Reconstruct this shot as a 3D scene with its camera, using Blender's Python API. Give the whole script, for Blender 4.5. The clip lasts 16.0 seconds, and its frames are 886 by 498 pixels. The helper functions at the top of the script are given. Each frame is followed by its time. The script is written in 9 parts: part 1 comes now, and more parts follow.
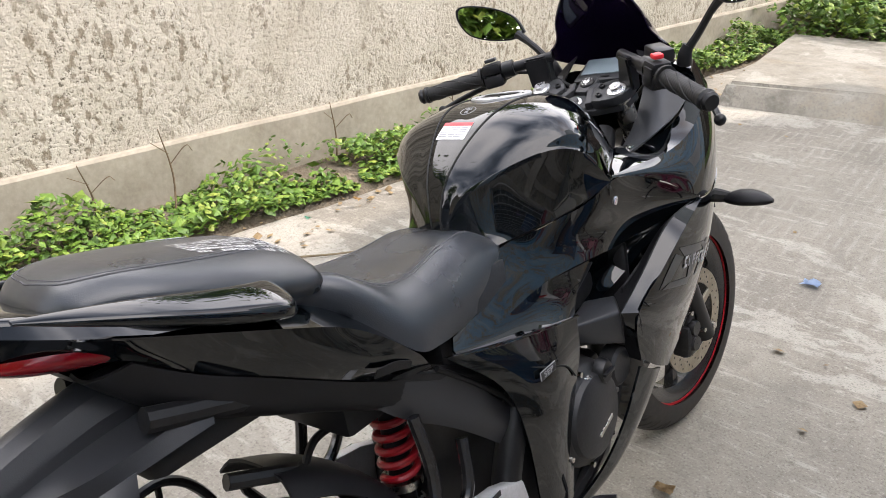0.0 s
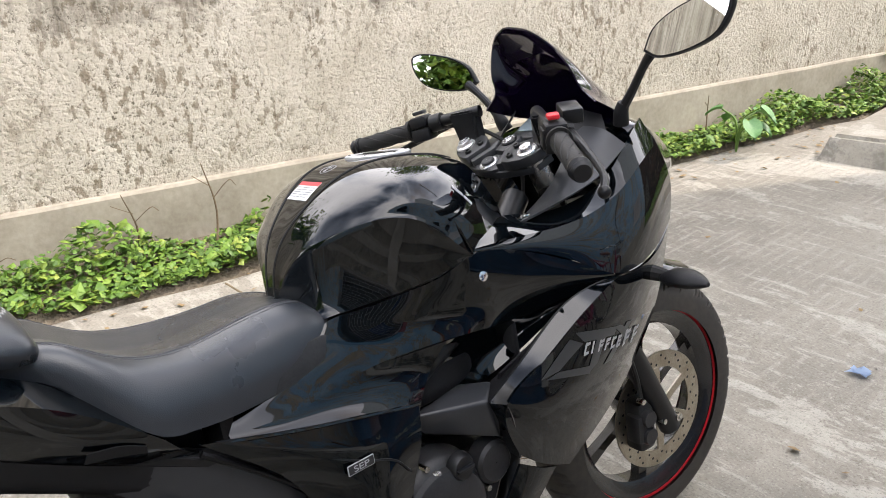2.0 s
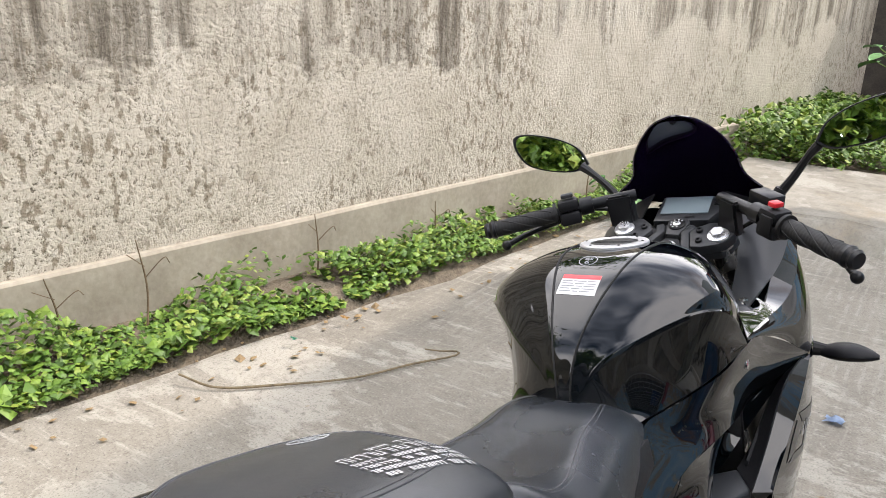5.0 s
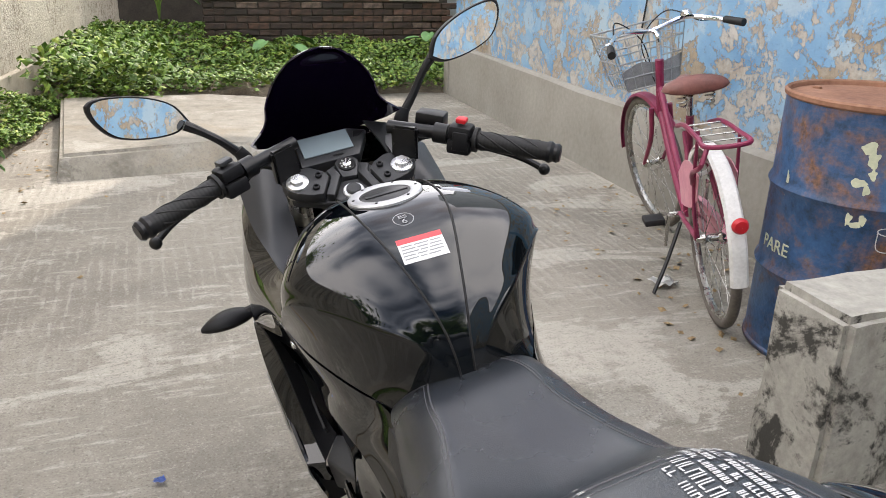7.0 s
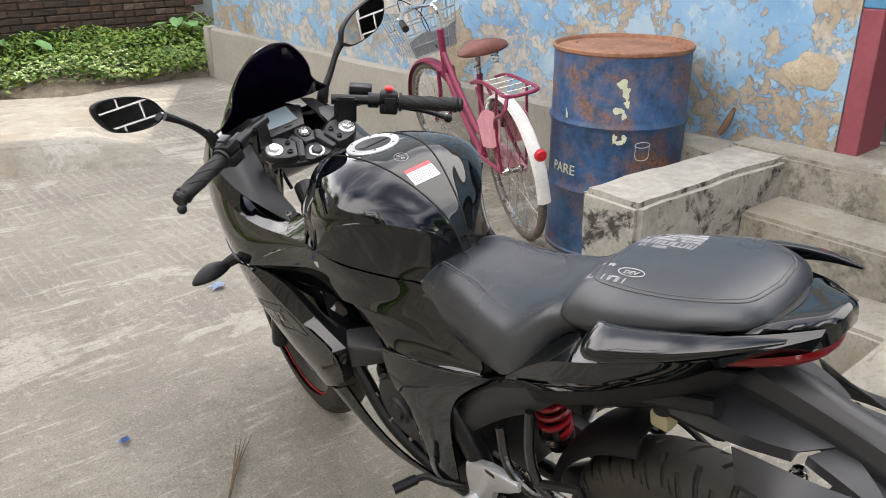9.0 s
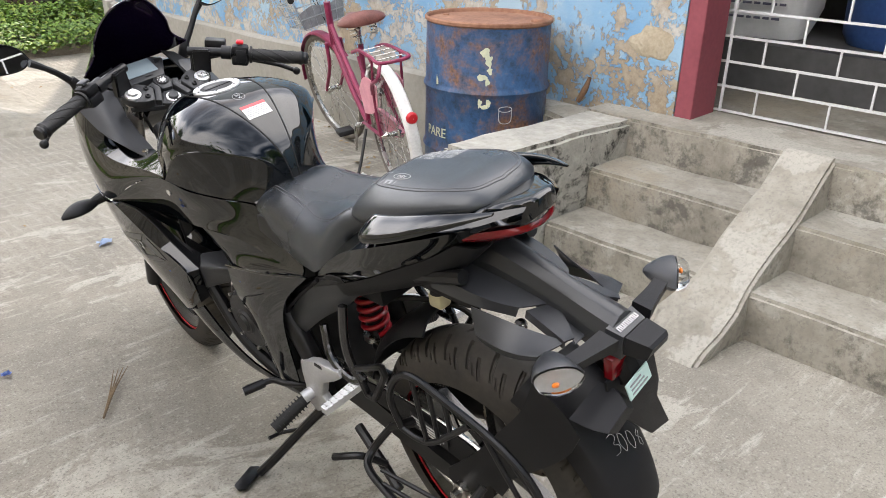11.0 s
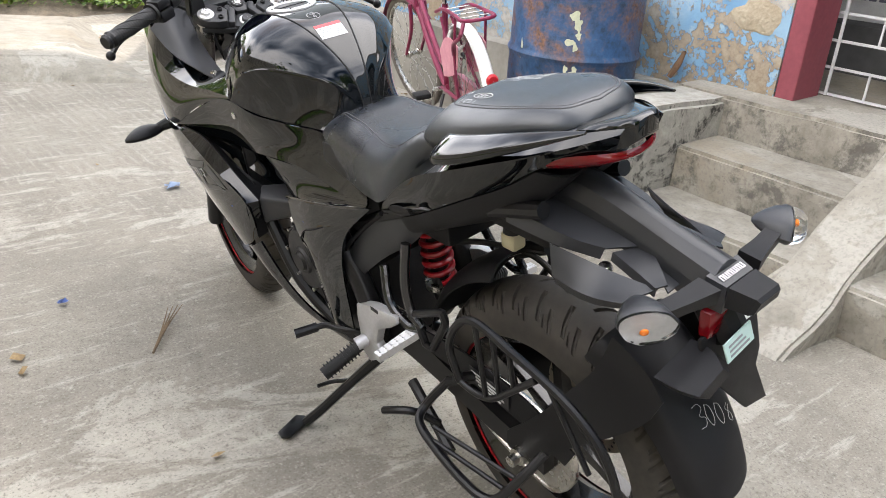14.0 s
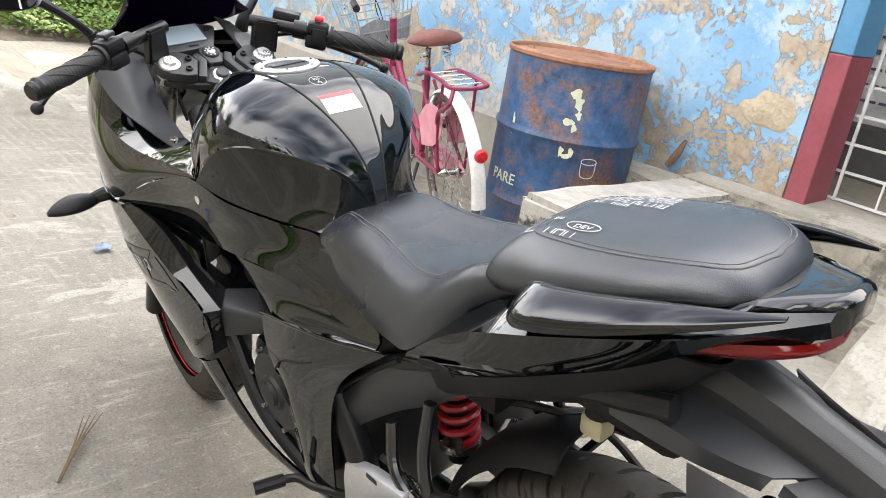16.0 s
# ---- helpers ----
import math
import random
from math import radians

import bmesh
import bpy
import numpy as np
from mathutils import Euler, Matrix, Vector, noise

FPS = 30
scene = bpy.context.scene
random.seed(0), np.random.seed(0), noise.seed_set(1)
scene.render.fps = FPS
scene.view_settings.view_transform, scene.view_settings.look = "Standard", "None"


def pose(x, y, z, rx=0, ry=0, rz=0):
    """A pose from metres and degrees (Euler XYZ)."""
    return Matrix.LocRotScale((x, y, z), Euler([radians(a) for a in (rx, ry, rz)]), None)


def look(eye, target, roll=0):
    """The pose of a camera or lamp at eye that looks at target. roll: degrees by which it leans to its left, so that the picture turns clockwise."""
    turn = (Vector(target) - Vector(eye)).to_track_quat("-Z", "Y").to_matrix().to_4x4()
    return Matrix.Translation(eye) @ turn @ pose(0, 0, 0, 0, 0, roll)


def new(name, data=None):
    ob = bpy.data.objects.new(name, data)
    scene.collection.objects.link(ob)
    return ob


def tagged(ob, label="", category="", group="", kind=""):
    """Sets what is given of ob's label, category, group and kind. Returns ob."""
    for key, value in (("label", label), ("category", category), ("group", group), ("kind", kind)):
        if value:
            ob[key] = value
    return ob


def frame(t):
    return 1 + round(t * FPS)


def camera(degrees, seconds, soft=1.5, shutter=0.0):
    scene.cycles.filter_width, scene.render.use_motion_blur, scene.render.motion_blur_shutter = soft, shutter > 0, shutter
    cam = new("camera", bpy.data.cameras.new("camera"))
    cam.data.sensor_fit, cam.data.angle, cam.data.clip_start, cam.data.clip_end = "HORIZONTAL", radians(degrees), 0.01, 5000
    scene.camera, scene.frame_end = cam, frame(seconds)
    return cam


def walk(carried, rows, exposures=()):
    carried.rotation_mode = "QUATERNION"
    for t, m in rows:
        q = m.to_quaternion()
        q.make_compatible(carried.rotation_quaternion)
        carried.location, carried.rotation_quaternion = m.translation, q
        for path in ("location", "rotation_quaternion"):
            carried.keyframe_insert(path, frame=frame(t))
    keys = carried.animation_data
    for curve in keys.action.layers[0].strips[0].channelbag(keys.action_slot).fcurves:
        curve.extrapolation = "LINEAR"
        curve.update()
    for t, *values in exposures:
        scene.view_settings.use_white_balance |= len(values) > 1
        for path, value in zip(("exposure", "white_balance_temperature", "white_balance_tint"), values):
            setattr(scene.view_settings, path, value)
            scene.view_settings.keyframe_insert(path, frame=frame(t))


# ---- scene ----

# ================= camera and walk =================
cam = camera(59.27, 16.0, soft=0.9)
# seconds, eye x y z, yaw, pitch, roll
ROWS = [
    (0, 0.573, -0.343, 1.3, 39.78, -25.29, -1.44),
    (0.5, 0.71, -0.196, 1.297, 46.17, -23.65, -2.38),
    (1, 0.814, -0.117, 1.276, 50.58, -23.96, -2.57),
    (1.5, 0.836, -0.061, 1.272, 51.37, -24.08, -3.01),
    (2, 0.809, 0.068, 1.292, 50.92, -22.42, -2.2),
    (2.5, 0.795, 0.132, 1.303, 51.53, -20.91, -1.4),
    (3, 0.829, 0.054, 1.295, 54.63, -21.71, -0.82),
    (3.2, 0.841, 0.011, 1.297, 55.54, -21.91, -0.24),
    (5.3, 0.104, -0.379, 1.319, 26.3, -17.43, 2.09),
    (5.5, 0.03, -0.385, 1.319, 20.41, -17.29, 2.25),
    (6, -0.176, -0.441, 1.317, 4.31, -17.77, 2.95),
    (6.5, -0.331, -0.379, 1.293, -9.18, -19.21, 1.95),
    (7, -0.474, -0.252, 1.281, -19.29, -21.1, 1.64),
    (7.5, -0.606, -0.217, 1.296, -27.42, -22.8, 2.09),
    (8, -0.777, -0.26, 1.344, -34.03, -22.85, 1.76),
    (8.2, -0.828, -0.312, 1.349, -35.55, -22.81, 1.25),
    (10.3, -1.252, -0.723, 1.377, -42.41, -23.06, -0.1),
    (10.5, -1.2, -0.765, 1.371, -43.41, -23.18, 0.35),
    (11, -1.072, -0.85, 1.342, -44.71, -23.77, 1.34),
    (11.5, -1.011, -0.834, 1.326, -44.99, -24.48, 1.83),
    (12, -0.969, -0.699, 1.324, -44.85, -24.54, 1.84),
    (12.5, -0.967, -0.578, 1.323, -43.96, -24.41, 2.11),
    (13, -0.972, -0.567, 1.319, -43.13, -24.53, 2.39),
    (13.5, -0.984, -0.66, 1.265, -40.61, -25.08, 3.41),
    (14, -1.019, -0.781, 1.198, -39.48, -24.66, 3.81),
    (14.5, -1.028, -0.805, 1.182, -39.17, -24.05, 4.29),
    (15, -0.998, -0.707, 1.189, -39.09, -23.53, 4.64),
    (15.5, -0.955, -0.535, 1.183, -41.25, -21.77, 6.24),
    (16, -0.886, -0.364, 1.158, -44.25, -20.24, 9.44),
]


def carried_pose(x, y, z, yaw, pitch, roll):
    return pose(x, y, z, 0, 0, yaw) @ pose(0, 0, 0, 90 + pitch, 0, 0) @ pose(0, 0, 0, 0, 0, roll)


walk(cam, [(r[0], carried_pose(*r[1:])) for r in ROWS], [(0.0, -0.18, 6720, 16), (3.0, -0.2, 6680, 15), (6.0, -0.44, 6720, 15), (8.0, -0.28, 6980, 15), (11.0, -0.09, 6820, 14), (13.0, 0.03, 6760, 14), (14.5, 0.07, 6760, 14), (16.0, 0.27, 6860, 13)])

# ================= sky, sun, exposure =================
SUN_DIR = Vector((0.47, 0.87, 1.0)).normalized()      # towards the sun
world = bpy.data.worlds.new("sky")
scene.world = world
world.use_nodes = True
wn, wl = world.node_tree.nodes, world.node_tree.links
wn.clear()
sky = wn.new("ShaderNodeTexSky")
sky.sky_type, sky.sun_disc = "NISHITA", False
sky.sun_elevation = math.asin(SUN_DIR.z)
sky.sun_rotation = math.atan2(SUN_DIR.x, SUN_DIR.y)
sky.air_density, sky.dust_density, sky.ozone_density = 1.0, 2.0, 1.0
wtc = wn.new("ShaderNodeTexCoord")
wmap = wn.new("ShaderNodeMapping")
wmap.inputs["Scale"].default_value = (1.0, 1.0, 1.7)
wmap.inputs["Location"].default_value = (3.1, 1.7, 0.6)
cloud = wn.new("ShaderNodeTexNoise")
cloud.inputs["Scale"].default_value, cloud.inputs["Detail"].default_value = 1.5, 3.0
cloud.inputs["Roughness"].default_value = 0.5
cramp = wn.new("ShaderNodeValToRGB")
cramp.color_ramp.elements[0].position, cramp.color_ramp.elements[1].position = 0.28, 0.5
wmix = wn.new("ShaderNodeMix")
wmix.data_type = "RGBA"
ccol = wn.new("ShaderNodeValToRGB")                     # grey cloud bodies, sunlit cloud tops
ccol.color_ramp.elements[0].position, ccol.color_ramp.elements[1].position = 0.38, 0.6
ccol.color_ramp.elements[0].color, ccol.color_ramp.elements[1].color = (0.42, 0.475, 0.57, 1), (0.97, 0.985, 1.0, 1)
cgain = wn.new("ShaderNodeVectorMath")
cgain.operation = "SCALE"
cgain.inputs["Scale"].default_value = 46.0
bg = wn.new("ShaderNodeBackground")
bg.inputs["Strength"].default_value = 0.15
wout = wn.new("ShaderNodeOutputWorld")
wl.new(wtc.outputs["Generated"], wmap.inputs["Vector"])
wl.new(wmap.outputs["Vector"], cloud.inputs["Vector"])
wl.new(cloud.outputs["Fac"], cramp.inputs["Fac"])
wl.new(cloud.outputs["Fac"], ccol.inputs["Fac"])
wl.new(ccol.outputs["Color"], cgain.inputs[0])
wl.new(cgain.outputs[0], wmix.inputs["B"])
wl.new(cramp.outputs["Color"], wmix.inputs["Factor"])
wl.new(sky.outputs["Color"], wmix.inputs["A"])
wl.new(wmix.outputs["Result"], bg.inputs["Color"])
wl.new(bg.outputs["Background"], wout.inputs["Surface"])

sun_data = bpy.data.lights.new("sun", "SUN")
sun_data.energy, sun_data.angle, sun_data.color = 4.4, radians(0.55), (1.0, 0.94, 0.84)
sun = new("sun", sun_data)
sun.matrix_world = look((6, 10, 12), Vector((6, 10, 12)) - SUN_DIR)


# ================= mesh helpers =================
def catmull(pts, n):
    """n points along a smooth curve through pts."""
    p = [Vector(q) for q in pts]
    if len(p) == 2:
        return [p[0].lerp(p[1], i / (n - 1)) for i in range(n)]
    d = [0.0]
    for a, b in zip(p, p[1:]):
        d.append(d[-1] + max((b - a).length, 1e-6))
    out = []
    for i in range(n):
        s = d[-1] * i / (n - 1)
        k = 0
        while k < len(p) - 2 and s > d[k + 1]:
            k += 1
        a, b, h = p[k], p[k + 1], d[k + 1] - d[k]
        u = (s - d[k]) / h
        ma = (p[k + 1] - p[k - 1]) / (d[k + 1] - d[k - 1]) if k > 0 else (b - a) / h
        mb = (p[k + 2] - p[k]) / (d[k + 2] - d[k]) if k + 2 < len(p) else (b - a) / h
        u2, u3 = u * u, u * u * u
        out.append(a * (2 * u3 - 3 * u2 + 1) + ma * (h * (u3 - 2 * u2 + u)) + b * (3 * u2 - 2 * u3) + mb * (h * (u3 - u2)))
    return out


def straight(pts, n):
    """n points along the polyline pts, spaced evenly."""
    p = [Vector(q) for q in pts]
    d = [0.0]
    for a, b in zip(p, p[1:]):
        d.append(d[-1] + max((b - a).length, 1e-6))
    out = []
    for i in range(n):
        s, k = d[-1] * i / (n - 1), 0
        while k < len(p) - 2 and s > d[k + 1]:
            k += 1
        out.append(p[k].lerp(p[k + 1], (s - d[k]) / (d[k + 1] - d[k])))
    return out


def grid_faces(bm, rows_, wrap=False):
    vs = [[bm.verts.new(q) for q in r] for r in rows_]
    for a, b in zip(vs, vs[1:]):
        m = len(a)
        for j in range(m if wrap else m - 1):
            try:
                bm.faces.new((a[j], a[(j + 1) % m], b[(j + 1) % m], b[j]))
            except ValueError:
                pass
    return vs


def skin(curves, n=16, m=10, thick=0.0, s=1, sharp=False, cross_sharp=False):
    """A sheet through several curves (lists of points), thickened inwards. s=-1 mirrors x."""
    along = [(straight if sharp else catmull)([(s * x, y, z) for x, y, z in c], n) for c in curves]
    cols = [(straight if cross_sharp else catmull)([c[i] for c in along], m) for i in range(n)]
    bm = bmesh.new()
    grid_faces(bm, cols)
    if thick:
        bmesh.ops.recalc_face_normals(bm, faces=bm.faces)
        side = sum((f.normal.x * f.calc_center_median().x for f in bm.faces))
        if side < 0:
            bmesh.ops.reverse_faces(bm, faces=bm.faces)
        bmesh.ops.solidify(bm, geom=list(bm.faces), thickness=thick)
    return bm


def fair(pts, n):
    """n points along a curve with steady curvature (natural cubic spline) through pts."""
    p = np.array([tuple(q) for q in pts], float)
    if len(p) == 2:
        return [Vector(p[0] + (p[1] - p[0]) * i / (n - 1)) for i in range(n)]
    h = np.maximum(np.linalg.norm(np.diff(p, axis=0), axis=1), 1e-6) ** 0.75
    t = np.concatenate([[0.0], np.cumsum(h)])
    k = len(p)
    a, r = np.eye(k), np.zeros((k, 3))
    for i in range(1, k - 1):
        a[i, i - 1], a[i, i], a[i, i + 1] = h[i - 1], 2 * (h[i - 1] + h[i]), h[i]
        r[i] = 6 * ((p[i + 1] - p[i]) / h[i] - (p[i] - p[i - 1]) / h[i - 1])
    m = np.linalg.solve(a, r)
    out = []
    for u in np.linspace(0, t[-1], n):
        i = min(int(np.searchsorted(t, u, side="right")) - 1, k - 2)
        b, c = t[i + 1] - u, u - t[i]
        out.append(Vector(m[i] * b ** 3 / (6 * h[i]) + m[i + 1] * c ** 3 / (6 * h[i]) + (p[i] / h[i] - m[i] * h[i] / 6) * b + (p[i + 1] / h[i] - m[i + 1] * h[i] / 6) * c))
    return out


def panel(curves, n=32, m=16, thick=0.0, s=1):
    """A fair sheet through several curves, thickened inwards. s=-1 mirrors x."""
    along = [fair([(s * x, y, z) for x, y, z in c], n) for c in curves]
    bm = bmesh.new()
    grid_faces(bm, [fair([c[i] for c in along], m) for i in range(n)])
    bmesh.ops.recalc_face_normals(bm, faces=bm.faces)
    if thick:
        if sum(f.normal.x * f.calc_center_median().x for f in bm.faces) < 0:
            bmesh.ops.reverse_faces(bm, faces=bm.faces)
        bmesh.ops.solidify(bm, geom=list(bm.faces), thickness=thick)
    return bm


def loft(rings, n=None, m=None, caps=True, sharp=False):
    """A closed body through rings of points (each ring closed)."""
    rings = [[Vector(q) for q in r] for r in rings]
    if n:
        rings = [(straight if sharp else catmull)(r + [r[0]], n + 1)[:-1] for r in rings]
    if m:
        cols = [catmull([r[j] for r in rings], m) for j in range(len(rings[0]))]
        rings = [[c[i] for c in cols] for i in range(m)]
    bm = bmesh.new()
    vs = grid_faces(bm, rings, wrap=True)
    if caps:
        bm.faces.new(vs[0])
        bm.faces.new(list(reversed(vs[-1])))
    bmesh.ops.recalc_face_normals(bm, faces=bm.faces)
    return bm


def half_loft(sections, n=20, m=24, close_bottom=True, caps=True, sharp=False):
    """A body symmetric in x: sections of (y, [(x, z) from the top centre outwards and down])."""
    rings = []
    for y, pts in sections:
        half = (straight if sharp else catmull)([(x, y, z) for x, z in pts], n)
        rings.append(half + [Vector((-q.x, q.y, q.z)) for q in reversed(half[1:] if half[0].x < 1e-5 else half)])
    cols = [catmull([r[j] for r in rings], m) for j in range(len(rings[0]))]
    rings = [[c[i] for c in cols] for i in range(m)]
    bm = bmesh.new()
    vs = grid_faces(bm, rings, wrap=close_bottom)
    if caps:
        bm.faces.new(vs[0])
        bm.faces.new(list(reversed(vs[-1])))
    bmesh.ops.recalc_face_normals(bm, faces=bm.faces)
    return bm


def tube(pts, r, n=10, samples=None, smooth=True, closed=False, caps=True):
    """A round bar along pts; r is one radius or one for each point."""
    samples = samples or max(2, (len(pts) - 1) * 6 + 1)
    path = (catmull if smooth else straight)(list(pts) + ([pts[0]] if closed else []), samples)
    if closed:
        path = path[:-1]
    k = len(path)
    rad = [r] * k if not isinstance(r, (list, tuple)) else [r[min(int(i / max(k - 1, 1) * (len(r) - 1)), len(r) - 2)] * (1 - ((i / max(k - 1, 1) * (len(r) - 1)) % 1 if i < k - 1 else 1)) + r[min(int(i / max(k - 1, 1) * (len(r) - 1)), len(r) - 2) + 1] * ((i / max(k - 1, 1) * (len(r) - 1)) % 1 if i < k - 1 else 1) for i in range(k)]
    ups, up = [], None
    for i in range(k):
        t = (path[(i + 1) % k] - path[i - 1]) if closed else (path[min(i + 1, k - 1)] - path[max(i - 1, 0)])
        t = t.normalized() if t.length > 1e-9 else Vector((0, 0, 1))
        if up is None:
            up = t.orthogonal().normalized()
        up = (up - t * up.dot(t))
        up = up.normalized() if up.length > 1e-6 else t.orthogonal().normalized()
        ups.append((up.copy(), t.cross(up)))
    bm = bmesh.new()
    rings = [[path[i] + (ups[i][0] * math.cos(a) + ups[i][1] * math.sin(a)) * rad[i] for a in (2 * math.pi * j / n for j in range(n))] for i in range(k)]
    vs = grid_faces(bm, rings + ([rings[0]] if closed else []), wrap=True)
    if not closed and caps:
        bm.faces.new(list(reversed(vs[0])))
        bm.faces.new(vs[-1])
    if closed:
        bmesh.ops.remove_doubles(bm, verts=bm.verts, dist=1e-6)
    bmesh.ops.recalc_face_normals(bm, faces=bm.faces)
    return bm


def lathe(profile, segs=48, axis="x", at=(0, 0, 0), closed=False):
    """Turns (radius, height) pairs round an axis."""
    bm = bmesh.new()
    at = Vector(at)
    rings = []
    for i in range(segs):
        a = 2 * math.pi * i / segs
        c, s = math.cos(a), math.sin(a)
        row = []
        for r, h in profile:
            q = {"x": (h, r * c, r * s), "y": (r * s, h, r * c), "z": (r * c, r * s, h)}[axis]
            row.append(at + Vector(q))
        rings.append(row)
    grid_faces(bm, rings + [rings[0]], wrap=closed)
    bmesh.ops.remove_doubles(bm, verts=bm.verts, dist=1e-6)
    bmesh.ops.recalc_face_normals(bm, faces=bm.faces)
    return bm


def block(lo, hi, bevel=0.0, segs=2):
    """A box between two corners."""
    bm = bmesh.new()
    bmesh.ops.create_cube(bm, size=1)
    lo, hi = Vector(lo), Vector(hi)
    for v in bm.verts:
        v.co = Vector([(lo[i] + hi[i]) / 2 + v.co[i] * (hi[i] - lo[i]) for i in range(3)])
    if bevel:
        bmesh.ops.bevel(bm, geom=list(bm.edges), offset=bevel, segments=segs, affect="EDGES", profile=0.5)
    return bm


def prism(outline, depth, plane="yz", at=0.0, bevel=0.0, segs=2):
    """A flat outline (2D points) with a thickness: from at to at + depth along the third axis."""
    bm = bmesh.new()
    def place(u, v, w):
        return {"yz": (w, u, v), "xz": (u, w, v), "xy": (u, v, w)}[plane]
    a = [bm.verts.new(place(u, v, at)) for u, v in outline]
    b = [bm.verts.new(place(u, v, at + depth)) for u, v in outline]
    n = len(a)
    bm.faces.new(a)
    bm.faces.new(list(reversed(b)))
    for i in range(n):
        bm.faces.new((a[i], b[i], b[(i + 1) % n], a[(i + 1) % n]))
    bmesh.ops.recalc_face_normals(bm, faces=bm.faces)
    if bevel:
        bmesh.ops.bevel(bm, geom=list(bm.edges), offset=bevel, segments=segs, affect="EDGES", profile=0.5)
    return bm


def moved(bm, m):
    bmesh.ops.transform(bm, matrix=m, verts=bm.verts)
    return bm


def joined(*bms):
    """One bmesh out of several."""
    out = bms[0]
    for b in bms[1:]:
        tmp = bpy.data.meshes.new("tmp")
        b.to_mesh(tmp)
        out.from_mesh(tmp)
        bpy.data.meshes.remove(tmp)
        b.free()
    return out


def finish(name, bm, material, smooth=35.0):
    me = bpy.data.meshes.new(name)
    if smooth:
        lim = math.cos(radians(smooth))
        bm.normal_update()
        for f in bm.faces:
            f.smooth = True
        for e in bm.edges:
            if len(e.link_faces) == 2:
                a, b = e.link_faces[0].normal, e.link_faces[1].normal
                e.smooth = a.dot(b) > lim
    bm.to_mesh(me)
    bm.free()
    me.materials.append(material)
    return me


def part(name, bm, material, parent, label="", smooth=35.0):
    """A bmesh as one mesh under a thing or a part."""
    ob = new(name, finish(name, bm, material, smooth))
    ob.parent = parent
    if label:
        tagged(ob, label)
    return ob


def thing(name, bm, material, label, category, group="", kind="", smooth=35.0):
    return tagged(new(name, finish(name, bm, material, smooth)), label, category, group, kind)


def root(name, label, category, m=None, group=""):
    ob = tagged(new(name), label, category, group)
    if m is not None:
        ob.matrix_world = m
    return ob


def lettered(text, size, material, parent, place, depth=0.001, name="lettering"):
    """Raised lettering as a mesh; place maps flat (x, y) to a point."""
    cu = bpy.data.curves.new("tmp_text", "FONT")
    cu.body, cu.size, cu.extrude = text, size, depth
    cu.align_x = "CENTER"
    ob = bpy.data.objects.new("tmp_text", cu)
    scene.collection.objects.link(ob)
    dg = bpy.context.evaluated_depsgraph_get()
    me = bpy.data.meshes.new_from_object(ob.evaluated_get(dg))
    bpy.data.objects.remove(ob)
    bpy.data.curves.remove(cu)
    bm_ = bmesh.new()
    bm_.from_mesh(me)
    bpy.data.meshes.remove(me)
    for v in bm_.verts:
        v.co = place(v.co.x, v.co.y, v.co.z)
    return part(name, bm_, material, parent, "", 0)


# ================= materials =================
def mat(name, colour, rough=0.5, metal=0.0, coat=0.0, spec=0.5, transmission=0.0, ior=1.45, emit=None):
    m = bpy.data.materials.new(name)
    m.use_nodes = True
    b = m.node_tree.nodes["Principled BSDF"]
    b.inputs["Base Color"].default_value = (*colour, 1)
    b.inputs["Roughness"].default_value = rough
    b.inputs["Metallic"].default_value = metal
    b.inputs["Coat Weight"].default_value = coat
    b.inputs["Coat Roughness"].default_value = 0.03
    b.inputs["Specular IOR Level"].default_value = spec
    b.inputs["Transmission Weight"].default_value = transmission
    b.inputs["IOR"].default_value = ior
    return m


